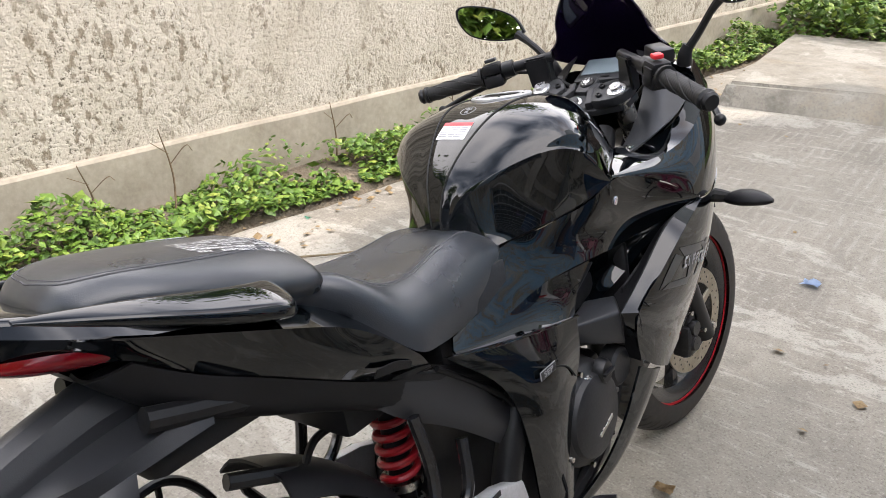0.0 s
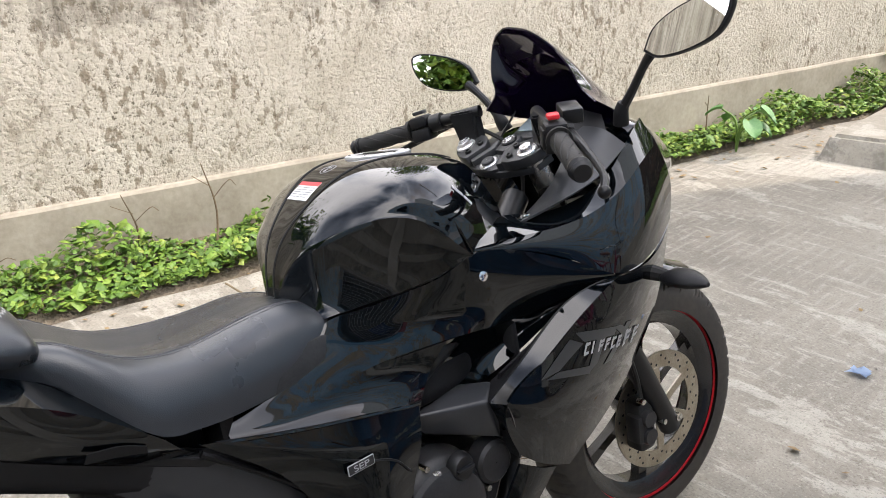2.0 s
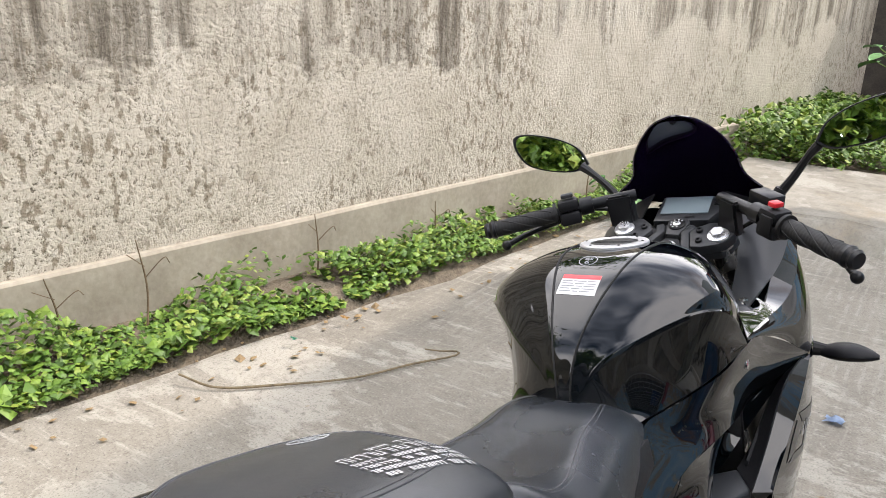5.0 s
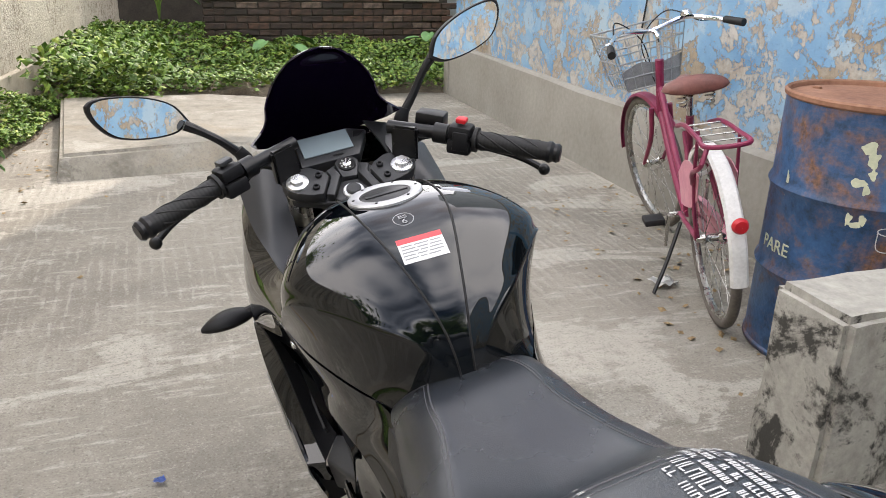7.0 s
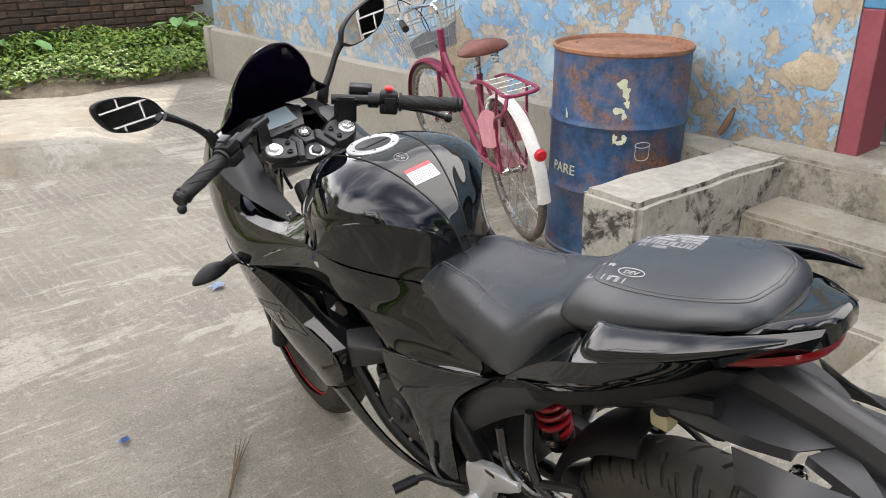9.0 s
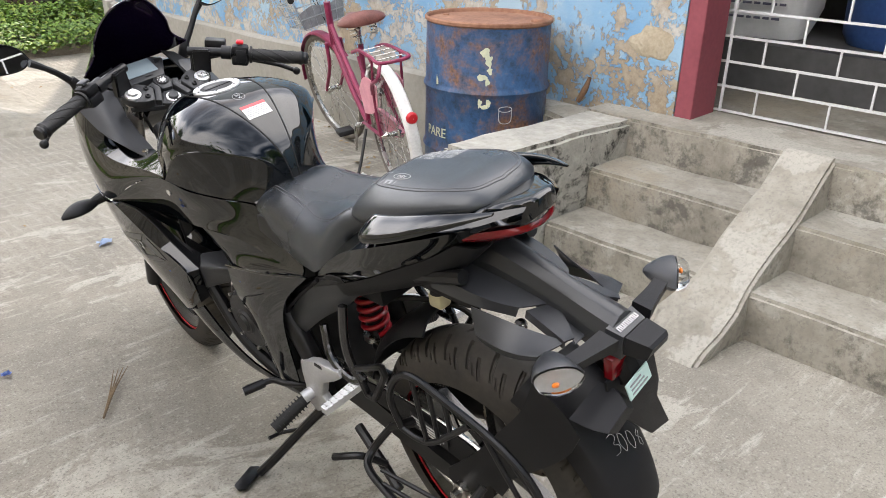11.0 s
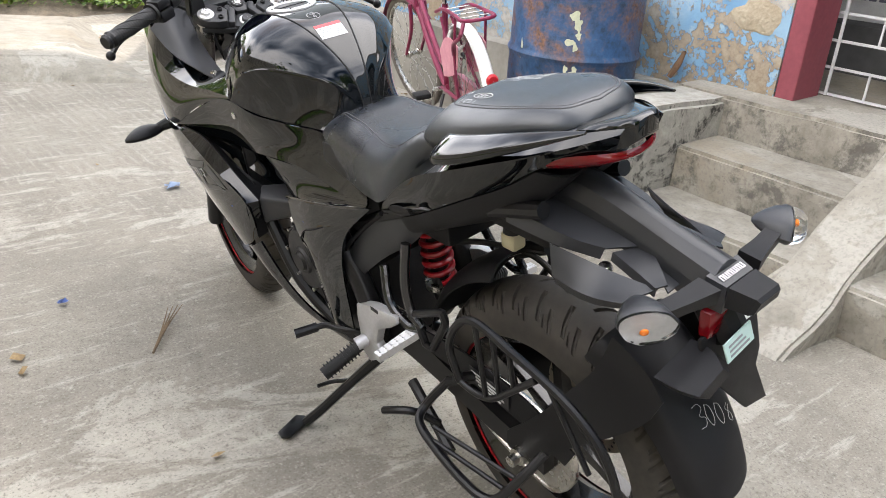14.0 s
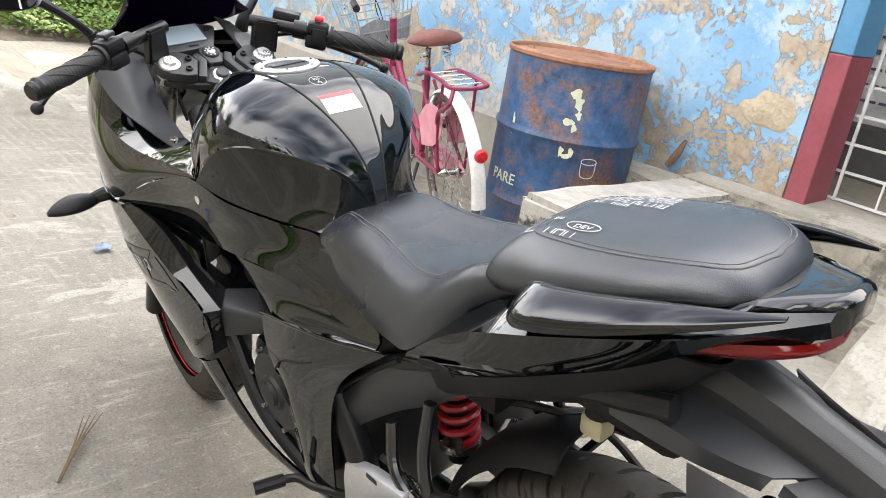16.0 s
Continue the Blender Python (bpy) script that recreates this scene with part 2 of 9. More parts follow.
class Nodes:
    """Short calls for a material's node tree."""

    def __init__(self, m):
        self.t = m.node_tree
        self.b = self.t.nodes["Principled BSDF"]
        self.co = self.t.nodes.new("ShaderNodeTexCoord").outputs["Object"]

    def put(self, socket, value):
        if hasattr(value, "is_output"):
            self.t.links.new(value, socket)
        else:
            socket.default_value = value

    def mapped(self, scale=(1, 1, 1), rot=(0, 0, 0), loc=(0, 0, 0)):
        n = self.t.nodes.new("ShaderNodeMapping")
        n.inputs["Scale"].default_value, n.inputs["Rotation"].default_value, n.inputs["Location"].default_value = scale, rot, loc
        self.t.links.new(self.co, n.inputs["Vector"])
        return n.outputs["Vector"]

    def noise(self, scale, detail=5, rough=0.55, vector=None, distort=0.0):
        n = self.t.nodes.new("ShaderNodeTexNoise")
        n.inputs["Scale"].default_value, n.inputs["Detail"].default_value = scale, detail
        n.inputs["Roughness"].default_value, n.inputs["Distortion"].default_value = rough, distort
        self.t.links.new(vector if vector is not None else self.co, n.inputs["Vector"])
        return n.outputs["Fac"]

    def voronoi(self, scale, vector=None, feature="F1"):
        n = self.t.nodes.new("ShaderNodeTexVoronoi")
        n.feature = feature
        n.inputs["Scale"].default_value = scale
        self.t.links.new(vector if vector is not None else self.co, n.inputs["Vector"])
        return n.outputs["Distance"]

    def ramp(self, fac, stops):
        n = self.t.nodes.new("ShaderNodeValToRGB")
        e = n.color_ramp.elements
        while len(e) < len(stops):
            e.new(0.5)
        for k, (pos, col) in zip(e, stops):
            k.position = pos
            k.color = (*col, 1) if isinstance(col, tuple) else (col, col, col, 1)
        self.t.links.new(fac, n.inputs["Fac"])
        return n.outputs["Color"]

    def mix(self, fac, a, b, kind="MIX"):
        n = self.t.nodes.new("ShaderNodeMix")
        n.data_type, n.blend_type = "RGBA", kind
        self.put(n.inputs["Factor"], fac)
        for key, v in (("A", a), ("B", b)):
            s = [i for i in n.inputs if i.name == key and i.type == "RGBA"][0]
            self.put(s, (*v, 1) if isinstance(v, tuple) else v)
        return [o for o in n.outputs if o.type == "RGBA"][0]

    def math(self, op, a, b=0.0, c=0.0):
        n = self.t.nodes.new("ShaderNodeMath")
        n.operation = op
        for i, v in enumerate((a, b, c)):
            self.put(n.inputs[i], v)
        return n.outputs[0]

    def axis(self, which, vector=None):
        n = self.t.nodes.new("ShaderNodeSeparateXYZ")
        self.t.links.new(vector if vector is not None else self.co, n.inputs[0])
        return n.outputs[which]

    def random(self):
        return self.t.nodes.new("ShaderNodeObjectInfo").outputs["Random"]

    def island(self):
        return self.t.nodes.new("ShaderNodeNewGeometry").outputs["Random Per Island"]

    def bump(self, height, strength=0.3, distance=0.01, normal=None):
        n = self.t.nodes.new("ShaderNodeBump")
        n.inputs["Strength"].default_value, n.inputs["Distance"].default_value = strength, distance
        self.t.links.new(height, n.inputs["Height"])
        if normal is not None:
            self.t.links.new(normal, n.inputs["Normal"])
        self.t.links.new(n.outputs[0], self.b.inputs["Normal"])
        return n.outputs[0]

    def colour(self, v):
        self.put(self.b.inputs["Base Color"], v)

    def rough(self, v):
        self.put(self.b.inputs["Roughness"], v)


def varied(name, dark, light, scale, rough=(0.4, 0.6), bump=0.1, dist=0.002, fine=8.0, **kw):
    """A surface with mottling at two scales and fine relief."""
    m = mat(name, light, **kw)
    n = Nodes(m)
    a, f = n.noise(scale, 6), n.noise(scale * fine, 4)
    n.colour(n.ramp(n.math("MULTIPLY_ADD", f, 0.35, n.math("MULTIPLY", a, 0.65)), [(0.3, dark), (0.7, light)]))
    n.rough(n.ramp(a, [(0.3, rough[0]), (0.7, rough[1])]))
    if bump:
        n.bump(f, bump, dist)
    return m


# motorcycle
GLOSS = mat("gloss_black_paint", (0.0014, 0.0024, 0.0034), 0.1, 0.0, 1.0, 0.05)
gn = Nodes(GLOSS)
gn.rough(gn.ramp(gn.noise(9, 5), [(0.35, 0.02), (0.75, 0.05)]))      # faint dust film
MATTE = varied("matte_black_plastic", (0.006, 0.006, 0.007), (0.012, 0.012, 0.0135), 14, (0.4, 0.54), 0.3, 0.0006, 60, spec=0.24)
GREYMATTE = varied("grey_matte_plastic", (0.017, 0.0178, 0.0205), (0.028, 0.0295, 0.0335), 12, (0.3, 0.44), 0.3, 0.0006, 60, spec=0.5)
BLACKMETAL = varied("black_painted_metal", (0.005, 0.005, 0.006), (0.012, 0.012, 0.013), 20, (0.28, 0.42), 0.1, 0.0005, spec=0.35)
VINYL = varied("black_vinyl", (0.014, 0.0165, 0.021), (0.026, 0.03, 0.036), 6, (0.24, 0.35), 0.35, 0.0008, 120, spec=0.75)
RUBBER = varied("rubber", (0.008, 0.008, 0.009), (0.02, 0.0195, 0.019), 18, (0.5, 0.66), 0.3, 0.001, spec=0.35)
TYRE = varied("tyre_rubber", (0.013, 0.0125, 0.012), (0.05, 0.043, 0.035), 7, (0.62, 0.8), 0.3, 0.001, 10)
SILVER = varied("cast_aluminium", (0.4, 0.4, 0.41), (0.55, 0.55, 0.56), 25, (0.34, 0.48), 0.1, 0.0004, 8, metal=0.55)
STEEL = varied("brushed_steel", (0.35, 0.34, 0.32), (0.6, 0.58, 0.54), 30, (0.2, 0.34), 0.05, 0.0003, 8, metal=1.0)
DISC = varied("disc_steel", (0.3, 0.26, 0.2), (0.52, 0.48, 0.4), 30, (0.3, 0.42), 0.05, 0.0003, 8, metal=1.0)
ENGINE = varied("engine_black", (0.01, 0.01, 0.011), (0.026, 0.026, 0.028), 30, (0.38, 0.5), 0.3, 0.0008, metal=0.2)
WHEELPAINT = mat("wheel_black", (0.008, 0.008, 0.009), 0.22, 0, 0.4)
REDTAPE = mat("red_rim_stripe", (0.45, 0.012, 0.02), 0.35)
REDSPRING = mat("red_spring_paint", (0.3, 0.008, 0.014), 0.3, 0, 0.3)
REDLENS = mat("red_lens", (0.13, 0.002, 0.005), 0.1, 0, 0.15, 0.4)
CLEAR = mat("clear_lens", (0.95, 0.96, 0.96), 0.02, 0, 0, transmission=1.0, ior=1.18)
AMBER = mat("amber_bulb", (0.75, 0.19, 0.02), 0.25)
SCREEN = mat("dark_smoke_screen", (0.009, 0.003, 0.022), 0.04, 0, 1.0)
LCD = mat("lcd_glass", (0.22, 0.27, 0.3), 0.2, 0, 0.1)
MIRROR = mat("mirror_glass", (0.9, 0.91, 0.92), 0.01, 1.0)
ZINC = varied("satin_zinc", (0.62, 0.62, 0.63), (0.76, 0.76, 0.77), 40, (0.24, 0.34), 0.05, 0.0002, 8, metal=0.8)
CAST = varied("cast_black_clamp", (0.016, 0.0165, 0.018), (0.03, 0.031, 0.034), 25, (0.4, 0.55), 0.3, 0.0006, 30, spec=0.5)
CHROME = mat("chrome", (0.8, 0.8, 0.82), 0.07, 1.0)
STICKER = mat("white_sticker", (0.6, 0.6, 0.59), 0.4)
STICKRED = mat("sticker_red", (0.6, 0.06, 0.07), 0.4)
STICKGREY = mat("sticker_print", (0.22, 0.225, 0.24), 0.5)
PRINT = varied("seat_white_print", (0.36, 0.36, 0.36), (0.6, 0.6, 0.6), 60, (0.5, 0.6), 0)
DECAL = mat("grey_decal", (0.032, 0.034, 0.036), 0.3, 0.0, 0.3)
DECALW = mat("light_decal", (0.3, 0.3, 0.31), 0.3)
THREAD = mat("grey_thread", (0.07, 0.07, 0.075), 0.7)
FLUID = mat("fluid_bottle", (0.55, 0.5, 0.33), 0.4, transmission=0.3)
TAG = mat("green_white_tag", (0.42, 0.58, 0.55), 0.35)
REDSWITCH = mat("red_switch", (0.6, 0.02, 0.03), 0.35)
CHALK = mat("chalk_scribble", (0.35, 0.35, 0.35), 0.9)

# place
CONCRETE = mat("yard_concrete", (0.3, 0.28, 0.25), 0.85)
n = Nodes(CONCRETE)
big, mid, fine = n.noise(0.55, 4, 0.55), n.noise(2.6, 8, 0.6, distort=0.3), n.noise(34, 8, 0.72)
grit, speck = n.noise(150, 4, 0.65), n.voronoi(26)
base = n.ramp(n.math("MULTIPLY_ADD", mid, 0.5, n.math("MULTIPLY", big, 0.5)), [(0.38, (0.19, 0.173, 0.142)), (0.48, (0.235, 0.214, 0.177)), (0.6, (0.29, 0.266, 0.223))])
# pale cement skim with torn edges, trodden dark patches
skim = n.noise(1.15, 11, 0.66, n.mapped((0.8, 1.5, 1), (0, 0, 0.35), (3.3, 1.2, 0)), 0.5)
base = n.mix(n.ramp(skim, [(0.545, 0.0), (0.56, 0.5), (0.68, 0.75)]), base, (0.44, 0.413, 0.355))
worn = n.noise(1.6, 10, 0.68, n.mapped((1.3, 0.8, 1), (0, 0, 0.2), (7.1, 2.2, 0)), 0.4)
base = n.mix(n.ramp(worn, [(0.38, 0.5), (0.45, 0.0)]), base, (0.165, 0.148, 0.122))
# long drag marks
drag = n.noise(7.0, 8, 0.7, n.mapped((0.45, 3.2, 1), (0, 0, 0.32)))
base = n.mix(n.ramp(drag, [(0.56, 0.0), (0.65, 0.55)]), base, (0.46, 0.432, 0.372))
base = n.mix(n.ramp(drag, [(0.33, 0.5), (0.42, 0.0)]), base, (0.17, 0.152, 0.125))
# broken grooves left by the screed across the far part of the yard
band = n.t.nodes.new("ShaderNodeTexWave")
band.inputs["Scale"].default_value, band.inputs["Distortion"].default_value = 6.4, 3.2
band.inputs["Detail"].default_value, band.inputs["Detail Scale"].default_value = 4.0, 3.0
n.t.links.new(n.mapped((1, 0.22, 1), (0, 0, -0.1)), band.inputs["Vector"])
stretch = n.t.nodes.new("ShaderNodeMapRange")
stretch.inputs["From Min"].default_value, stretch.inputs["From Max"].default_value = 1.7, 2.6
n.t.links.new(n.axis(1), stretch.inputs["Value"])
groove = n.math("MULTIPLY", n.math("MULTIPLY", stretch.outputs[0], n.ramp(n.noise(0.9, 5, 0.6), [(0.4, 0.0), (0.5, 1.0)])), n.ramp(n.noise(9, 5, 0.65), [(0.42, 0.0), (0.56, 1.0)]))
base = n.mix(n.math("MULTIPLY", groove, n.ramp(band.outputs["Fac"], [(0.8, 0.0), (0.95, 0.26)])), base, (0.46, 0.43, 0.375))
base = n.mix(n.math("MULTIPLY", groove, n.ramp(band.outputs["Fac"], [(0.08, 0.18), (0.25, 0.0)])), base, (0.16, 0.145, 0.12))
# sand grain
base = n.mix(n.ramp(fine, [(0.34, 0.6), (0.45, 0.0)]), base, (0.15, 0.135, 0.11))
base = n.mix(n.ramp(fine, [(0.57, 0.0), (0.68, 0.5)]), base, (0.45, 0.42, 0.36))
base = n.mix(n.ramp(grit, [(0.35, 0.6), (0.45, 0.0)]), base, (0.11, 0.098, 0.08))
base = n.mix(n.ramp(grit, [(0.58, 0.0), (0.68, 0.4)]), base, (0.5, 0.47, 0.41))
base = n.mix(n.ramp(speck, [(0.03, 0.75), (0.06, 0.0)]), base, (0.09, 0.08, 0.066))
n.colour(base)
n.rough(n.ramp(mid, [(0.3, 0.75), (0.7, 0.92)]))
n.bump(n.math("MULTIPLY_ADD", grit, 0.2, n.math("MULTIPLY_ADD", fine, 0.6, n.math("MULTIPLY_ADD", n.math("MULTIPLY", groove, band.outputs["Fac"]), 0.45, mid))), 0.7, 0.008)

CEMENT = mat("step_cement", (0.4, 0.38, 0.34), 0.85)
n = Nodes(CEMENT)
a, b_, c_ = n.noise(2.4, 6, 0.62), n.noise(11, 6, 0.65), n.noise(70, 4)
base = n.ramp(n.math("MULTIPLY_ADD", b_, 0.5, n.math("MULTIPLY", a, 0.5)), [(0.36, (0.175, 0.158, 0.128)), (0.46, (0.24, 0.22, 0.182)), (0.6, (0.315, 0.292, 0.247))])
patch = n.noise(1.7, 10, 0.66, distort=0.5)
base = n.mix(n.ramp(patch, [(0.36, 0.55), (0.45, 0.0)]), base, (0.26, 0.215, 0.155))      # mud trodden in
base = n.mix(n.ramp(patch, [(0.57, 0.0), (0.59, 0.5)]), base, (0.4, 0.38, 0.335))    # pale skim coat
upright = n.ramp(n.axis(2, n.t.nodes.new("ShaderNodeNewGeometry").outputs["Normal"]), [(0.45, 1.0), (0.8, 0.0)])
mould = n.ramp(n.math("MULTIPLY_ADD", n.noise(24, 7, 0.72), 0.4, n.math("MULTIPLY", n.noise(3.6, 8, 0.68, distort=0.6), 0.6)), [(0.5, 0.0), (0.58, 0.75)])
base = n.mix(n.math("MULTIPLY", upright, mould), base, (0.06, 0.055, 0.046))             # black mould on the risers
base = n.mix(n.ramp(n.noise(60, 7, 0.74), [(0.34, 0.5), (0.43, 0.0)]), base, (0.13, 0.118, 0.1))
n.colour(n.mix(n.ramp(c_, [(0.33, 0.4), (0.5, 0.0)]), base, (0.16, 0.15, 0.13)))
n.bump(n.math("MULTIPLY_ADD", c_, 0.4, b_), 0.5, 0.006)

MOULDY = mat("mould_stained_cement", (0.5, 0.49, 0.45), 0.85)
n = Nodes(MOULDY)
a, b_, c_ = n.noise(5, 7, 0.7, distort=0.8), n.noise(22, 6, 0.7), n.noise(90, 3)
base = n.ramp(b_, [(0.3, (0.25, 0.236, 0.205)), (0.7, (0.44, 0.42, 0.37))])
mould = n.ramp(n.math("MULTIPLY_ADD", b_, 0.35, n.math("MULTIPLY", a, 0.65)), [(0.5, 0.0), (0.57, 0.95)])
worn = n.ramp(n.axis(2, n.t.nodes.new("ShaderNodeNewGeometry").outputs["Normal"]), [(0.5, 1.0), (0.85, 0.16)])   # trodden tops are clean
n.colour(n.mix(n.math("MULTIPLY", mould, worn), base, (0.028, 0.026, 0.022)))
n.bump(n.math("MULTIPLY_ADD", c_, 0.4, b_), 0.5, 0.006)

STUCCO = mat("rough_cast_wall", (0.55, 0.5, 0.4), 0.9)
n = Nodes(STUCCO)
lumps, grain = n.noise(48, 4, 0.6), n.noise(150, 3, 0.6)
dirt = n.noise(1.3, 7, 0.65, distort=0.5)
runs = n.noise(2.2, 6, 0.7, n.mapped((1, 3.2, 0.22)))
height = n.axis(2)
base = n.ramp(n.noise(3.5, 6), [(0.3, (0.42, 0.378, 0.304)), (0.7, (0.535, 0.492, 0.412))])
pits = n.ramp(n.math("MULTIPLY_ADD", grain, 0.35, n.math("MULTIPLY", lumps, 0.65)), [(0.38, 1.0), (0.46, 0.0)])
base = n.mix(n.math("MULTIPLY", pits, n.ramp(dirt, [(0.36, 0.3), (0.6, 1.0)])), base, (0.13, 0.11, 0.08))
spots = n.math("MULTIPLY", n.ramp(n.noise(26, 5, 0.62, n.mapped((1, 1, 0.6))), [(0.53, 0.0), (0.6, 0.75)]), n.ramp(dirt, [(0.42, 0.08), (0.56, 1.0)]))
base = n.mix(spots, base, (0.17, 0.135, 0.09))
soot = n.math("MULTIPLY", n.ramp(runs, [(0.44, 0.0), (0.66, 0.95)]), n.ramp(n.math("MULTIPLY_ADD", dirt, 0.9, n.math("MULTIPLY", height, 0.5)), [(0.95, 0.0), (1.3, 1.0)]))
n.colour(n.mix(soot, base, (0.1, 0.082, 0.06)))
n.bump(n.math("MULTIPLY_ADD", grain, 0.3, lumps), 0.9, 0.016)

BAND = varied("cement_band", (0.23, 0.2, 0.155), (0.42, 0.38, 0.305), 3.0, (0.85, 0.95), 0.4, 0.004, 12)

PEEL = mat("peeling_blue_wall", (0.2, 0.4, 0.6), 0.8)
n = Nodes(PEEL)
a, b_, c_ = n.noise(3.4, 9, 0.7, distort=0.9), n.noise(15, 8, 0.74), n.noise(60, 4)
lum = n.math("MULTIPLY_ADD", b_, 0.5, n.math("MULTIPLY", a, 0.5))
blue = n.ramp(n.noise(3.0, 5), [(0.3, (0.12, 0.265, 0.44)), (0.5, (0.175, 0.33, 0.49)), (0.75, (0.29, 0.41, 0.5))])
bare = n.ramp(b_, [(0.3, (0.15, 0.115, 0.078)), (0.5, (0.28, 0.225, 0.16)), (0.7, (0.38, 0.325, 0.245))])
plaster = n.mix(n.ramp(n.noise(1.3, 5, 0.6), [(0.46, 0.0), (0.56, 0.85)]), bare, n.ramp(b_, [(0.32, (0.24, 0.23, 0.2)), (0.6, (0.46, 0.445, 0.41))]))
gone = n.ramp(n.math("MULTIPLY_ADD", n.ramp(n.axis(2), [(0.2, 0.0), (1.0, 1.0)]), -0.05, lum), [(0.466, 0.0), (0.474, 1.0)])
pale = n.ramp(n.noise(4.0, 8, 0.72), [(0.52, 0.0), (0.58, 0.7)])
n.colour(n.mix(gone, n.mix(pale, blue, (0.35, 0.44, 0.49)), plaster))
n.rough(n.ramp(gone, [(0.0, 0.55), (1.0, 0.9)]))
n.bump(n.math("MULTIPLY_ADD", gone, -0.7, n.math("MULTIPLY_ADD", c_, 0.2, n.math("MULTIPLY", b_, 0.6))), 0.8, 0.008)

PLINTH = varied("plinth_cement", (0.21, 0.197, 0.172), (0.33, 0.312, 0.275), 2.2, (0.85, 0.93), 0.5, 0.006, 14)
MAROON = varied("maroon_paint", (0.17, 0.035, 0.05), (0.25, 0.06, 0.075), 6, (0.5, 0.65), 0.25, 0.003)
TEAL = varied("blue_paint_band", (0.05, 0.17, 0.3), (0.08, 0.23, 0.38), 6, (0.5, 0.65), 0.25, 0.003)
BRICKM = mat("dark_old_brick", (0.12, 0.07, 0.05), 0.9)
n = Nodes(BRICKM)
r_, g_ = n.random(), n.noise(14, 6, 0.65)
base = n.ramp(r_, [(0.0, (0.035, 0.026, 0.022)), (0.45, (0.075, 0.048, 0.036)), (0.8, (0.13, 0.07, 0.048)), (1.0, (0.16, 0.12, 0.095))])
n.colour(n.mix(n.ramp(g_, [(0.45, 0.0), (0.65, 0.7)]), base, (0.03, 0.027, 0.023)))
n.bump(g_, 0.6, 0.008)
# brick joints; the same dark tone paints the shade on wall_far
MORTAR_SHADE = varied("old_mortar_and_shade", (0.03, 0.026, 0.022), (0.07, 0.06, 0.05), 8, (0.9, 0.95), 0.5, 0.006)
HOUSE = varied("plain_render", (0.3, 0.33, 0.34), (0.42, 0.45, 0.46), 1.2, (0.8, 0.9), 0.2, 0.004)
ROOFC = varied("roof_concrete", (0.2, 0.19, 0.17), (0.33, 0.31, 0.28), 1.5, (0.85, 0.92), 0.2, 0.004)
SOIL = varied("dry_soil", (0.07, 0.055, 0.038), (0.22, 0.18, 0.13), 9, (0.9, 0.97), 0.8, 0.015)
# the porch's inner shade is put into this dark colour
SHADEIN = varied("shade_toned_interior", (0.05, 0.05, 0.05), (0.1, 0.1, 0.1), 2, (0.7, 0.9), 0.1, 0.002)

LEAF = mat("leaf_green", (0.07, 0.15, 0.025), 0.5)
n = Nodes(LEAF)
n.colour(n.ramp(n.island(), [(0.0, (0.05, 0.1, 0.015)), (0.4, (0.085, 0.17, 0.022)), (0.75, (0.15, 0.25, 0.035)), (1.0, (0.24, 0.29, 0.05))]))
n.b.inputs["Subsurface Weight"].default_value = 0.0
DRYLEAF = varied("dry_leaf", (0.16, 0.1, 0.05), (0.36, 0.26, 0.13), 20, (0.7, 0.85), 0.2, 0.002)
BARK = varied("bark", (0.05, 0.035, 0.022), (0.13, 0.1, 0.07), 8, (0.85, 0.95), 0.8, 0.02)

# ================= setting =================
bm = bmesh.new()
xs = [-60, -30, -14] + [-8 + 0.4 * i for i in range(46)] + [16, 30, 60]
ys = [-60, -30, -14] + [-8 + 0.4 * i for i in range(56)] + [20, 35, 70]
grid_faces(bm, [[(x, y, 0.012 * (noise.noise(Vector((x * 0.5, y * 0.5, 0)))) * (1 if abs(x) < 3 and -1 < y < 6 else 2) - 0.006) for y in ys] for x in xs])
bmesh.ops.recalc_face_normals(bm, faces=bm.faces)
if sum(f.normal.z for f in bm.faces) < 0:
    bmesh.ops.reverse_faces(bm, faces=bm.faces)
thing("ground", bm, CONCRETE, "worn stained grey concrete yard with dusty patches", "ground", kind="structure")


def wall_x(y):
    """The yard wall's face at a distance y along the yard."""
    return -2.33 + 0.15 * (y - 1.78)


# long rough-cast yard wall with a smooth cement band at its foot
Y0, Y1, WALL_H, BAND_H = -9.0, 16.0, 2.5, 0.31
bm = prism([(wall_x(Y0) - 0.03, Y0), (wall_x(Y1) - 0.03, Y1), (wall_x(Y1) - 0.25, Y1), (wall_x(Y0) - 0.25, Y0)], WALL_H - 0.02, "xy", 0.02)
thing("wall_west", bm, STUCCO, "cream rough-cast yard wall with dark water stains", "wall", kind="structure", smooth=0)
bm = bmesh.new()
prof = [(0.0, 0.0), (0.0, BAND_H - 0.012), (-0.01, BAND_H), (-0.04, BAND_H + 0.004)]
rows_ = []
for i in range(110):
    y = Y0 + (Y1 - Y0) * i / 109
    w = 0.006 * noise.noise(Vector((y * 2.1, 0, 3)))
    rows_.append([(wall_x(y) + dx, y, z + (w if z > 0.1 else 0)) for dx, z in prof])
grid_faces(bm, rows_)
bmesh.ops.recalc_face_normals(bm, faces=bm.faces)
thing("baseboard", bm, BAND, "smooth grey-brown cement band along the foot of the yard wall", "wall band", kind="structure")

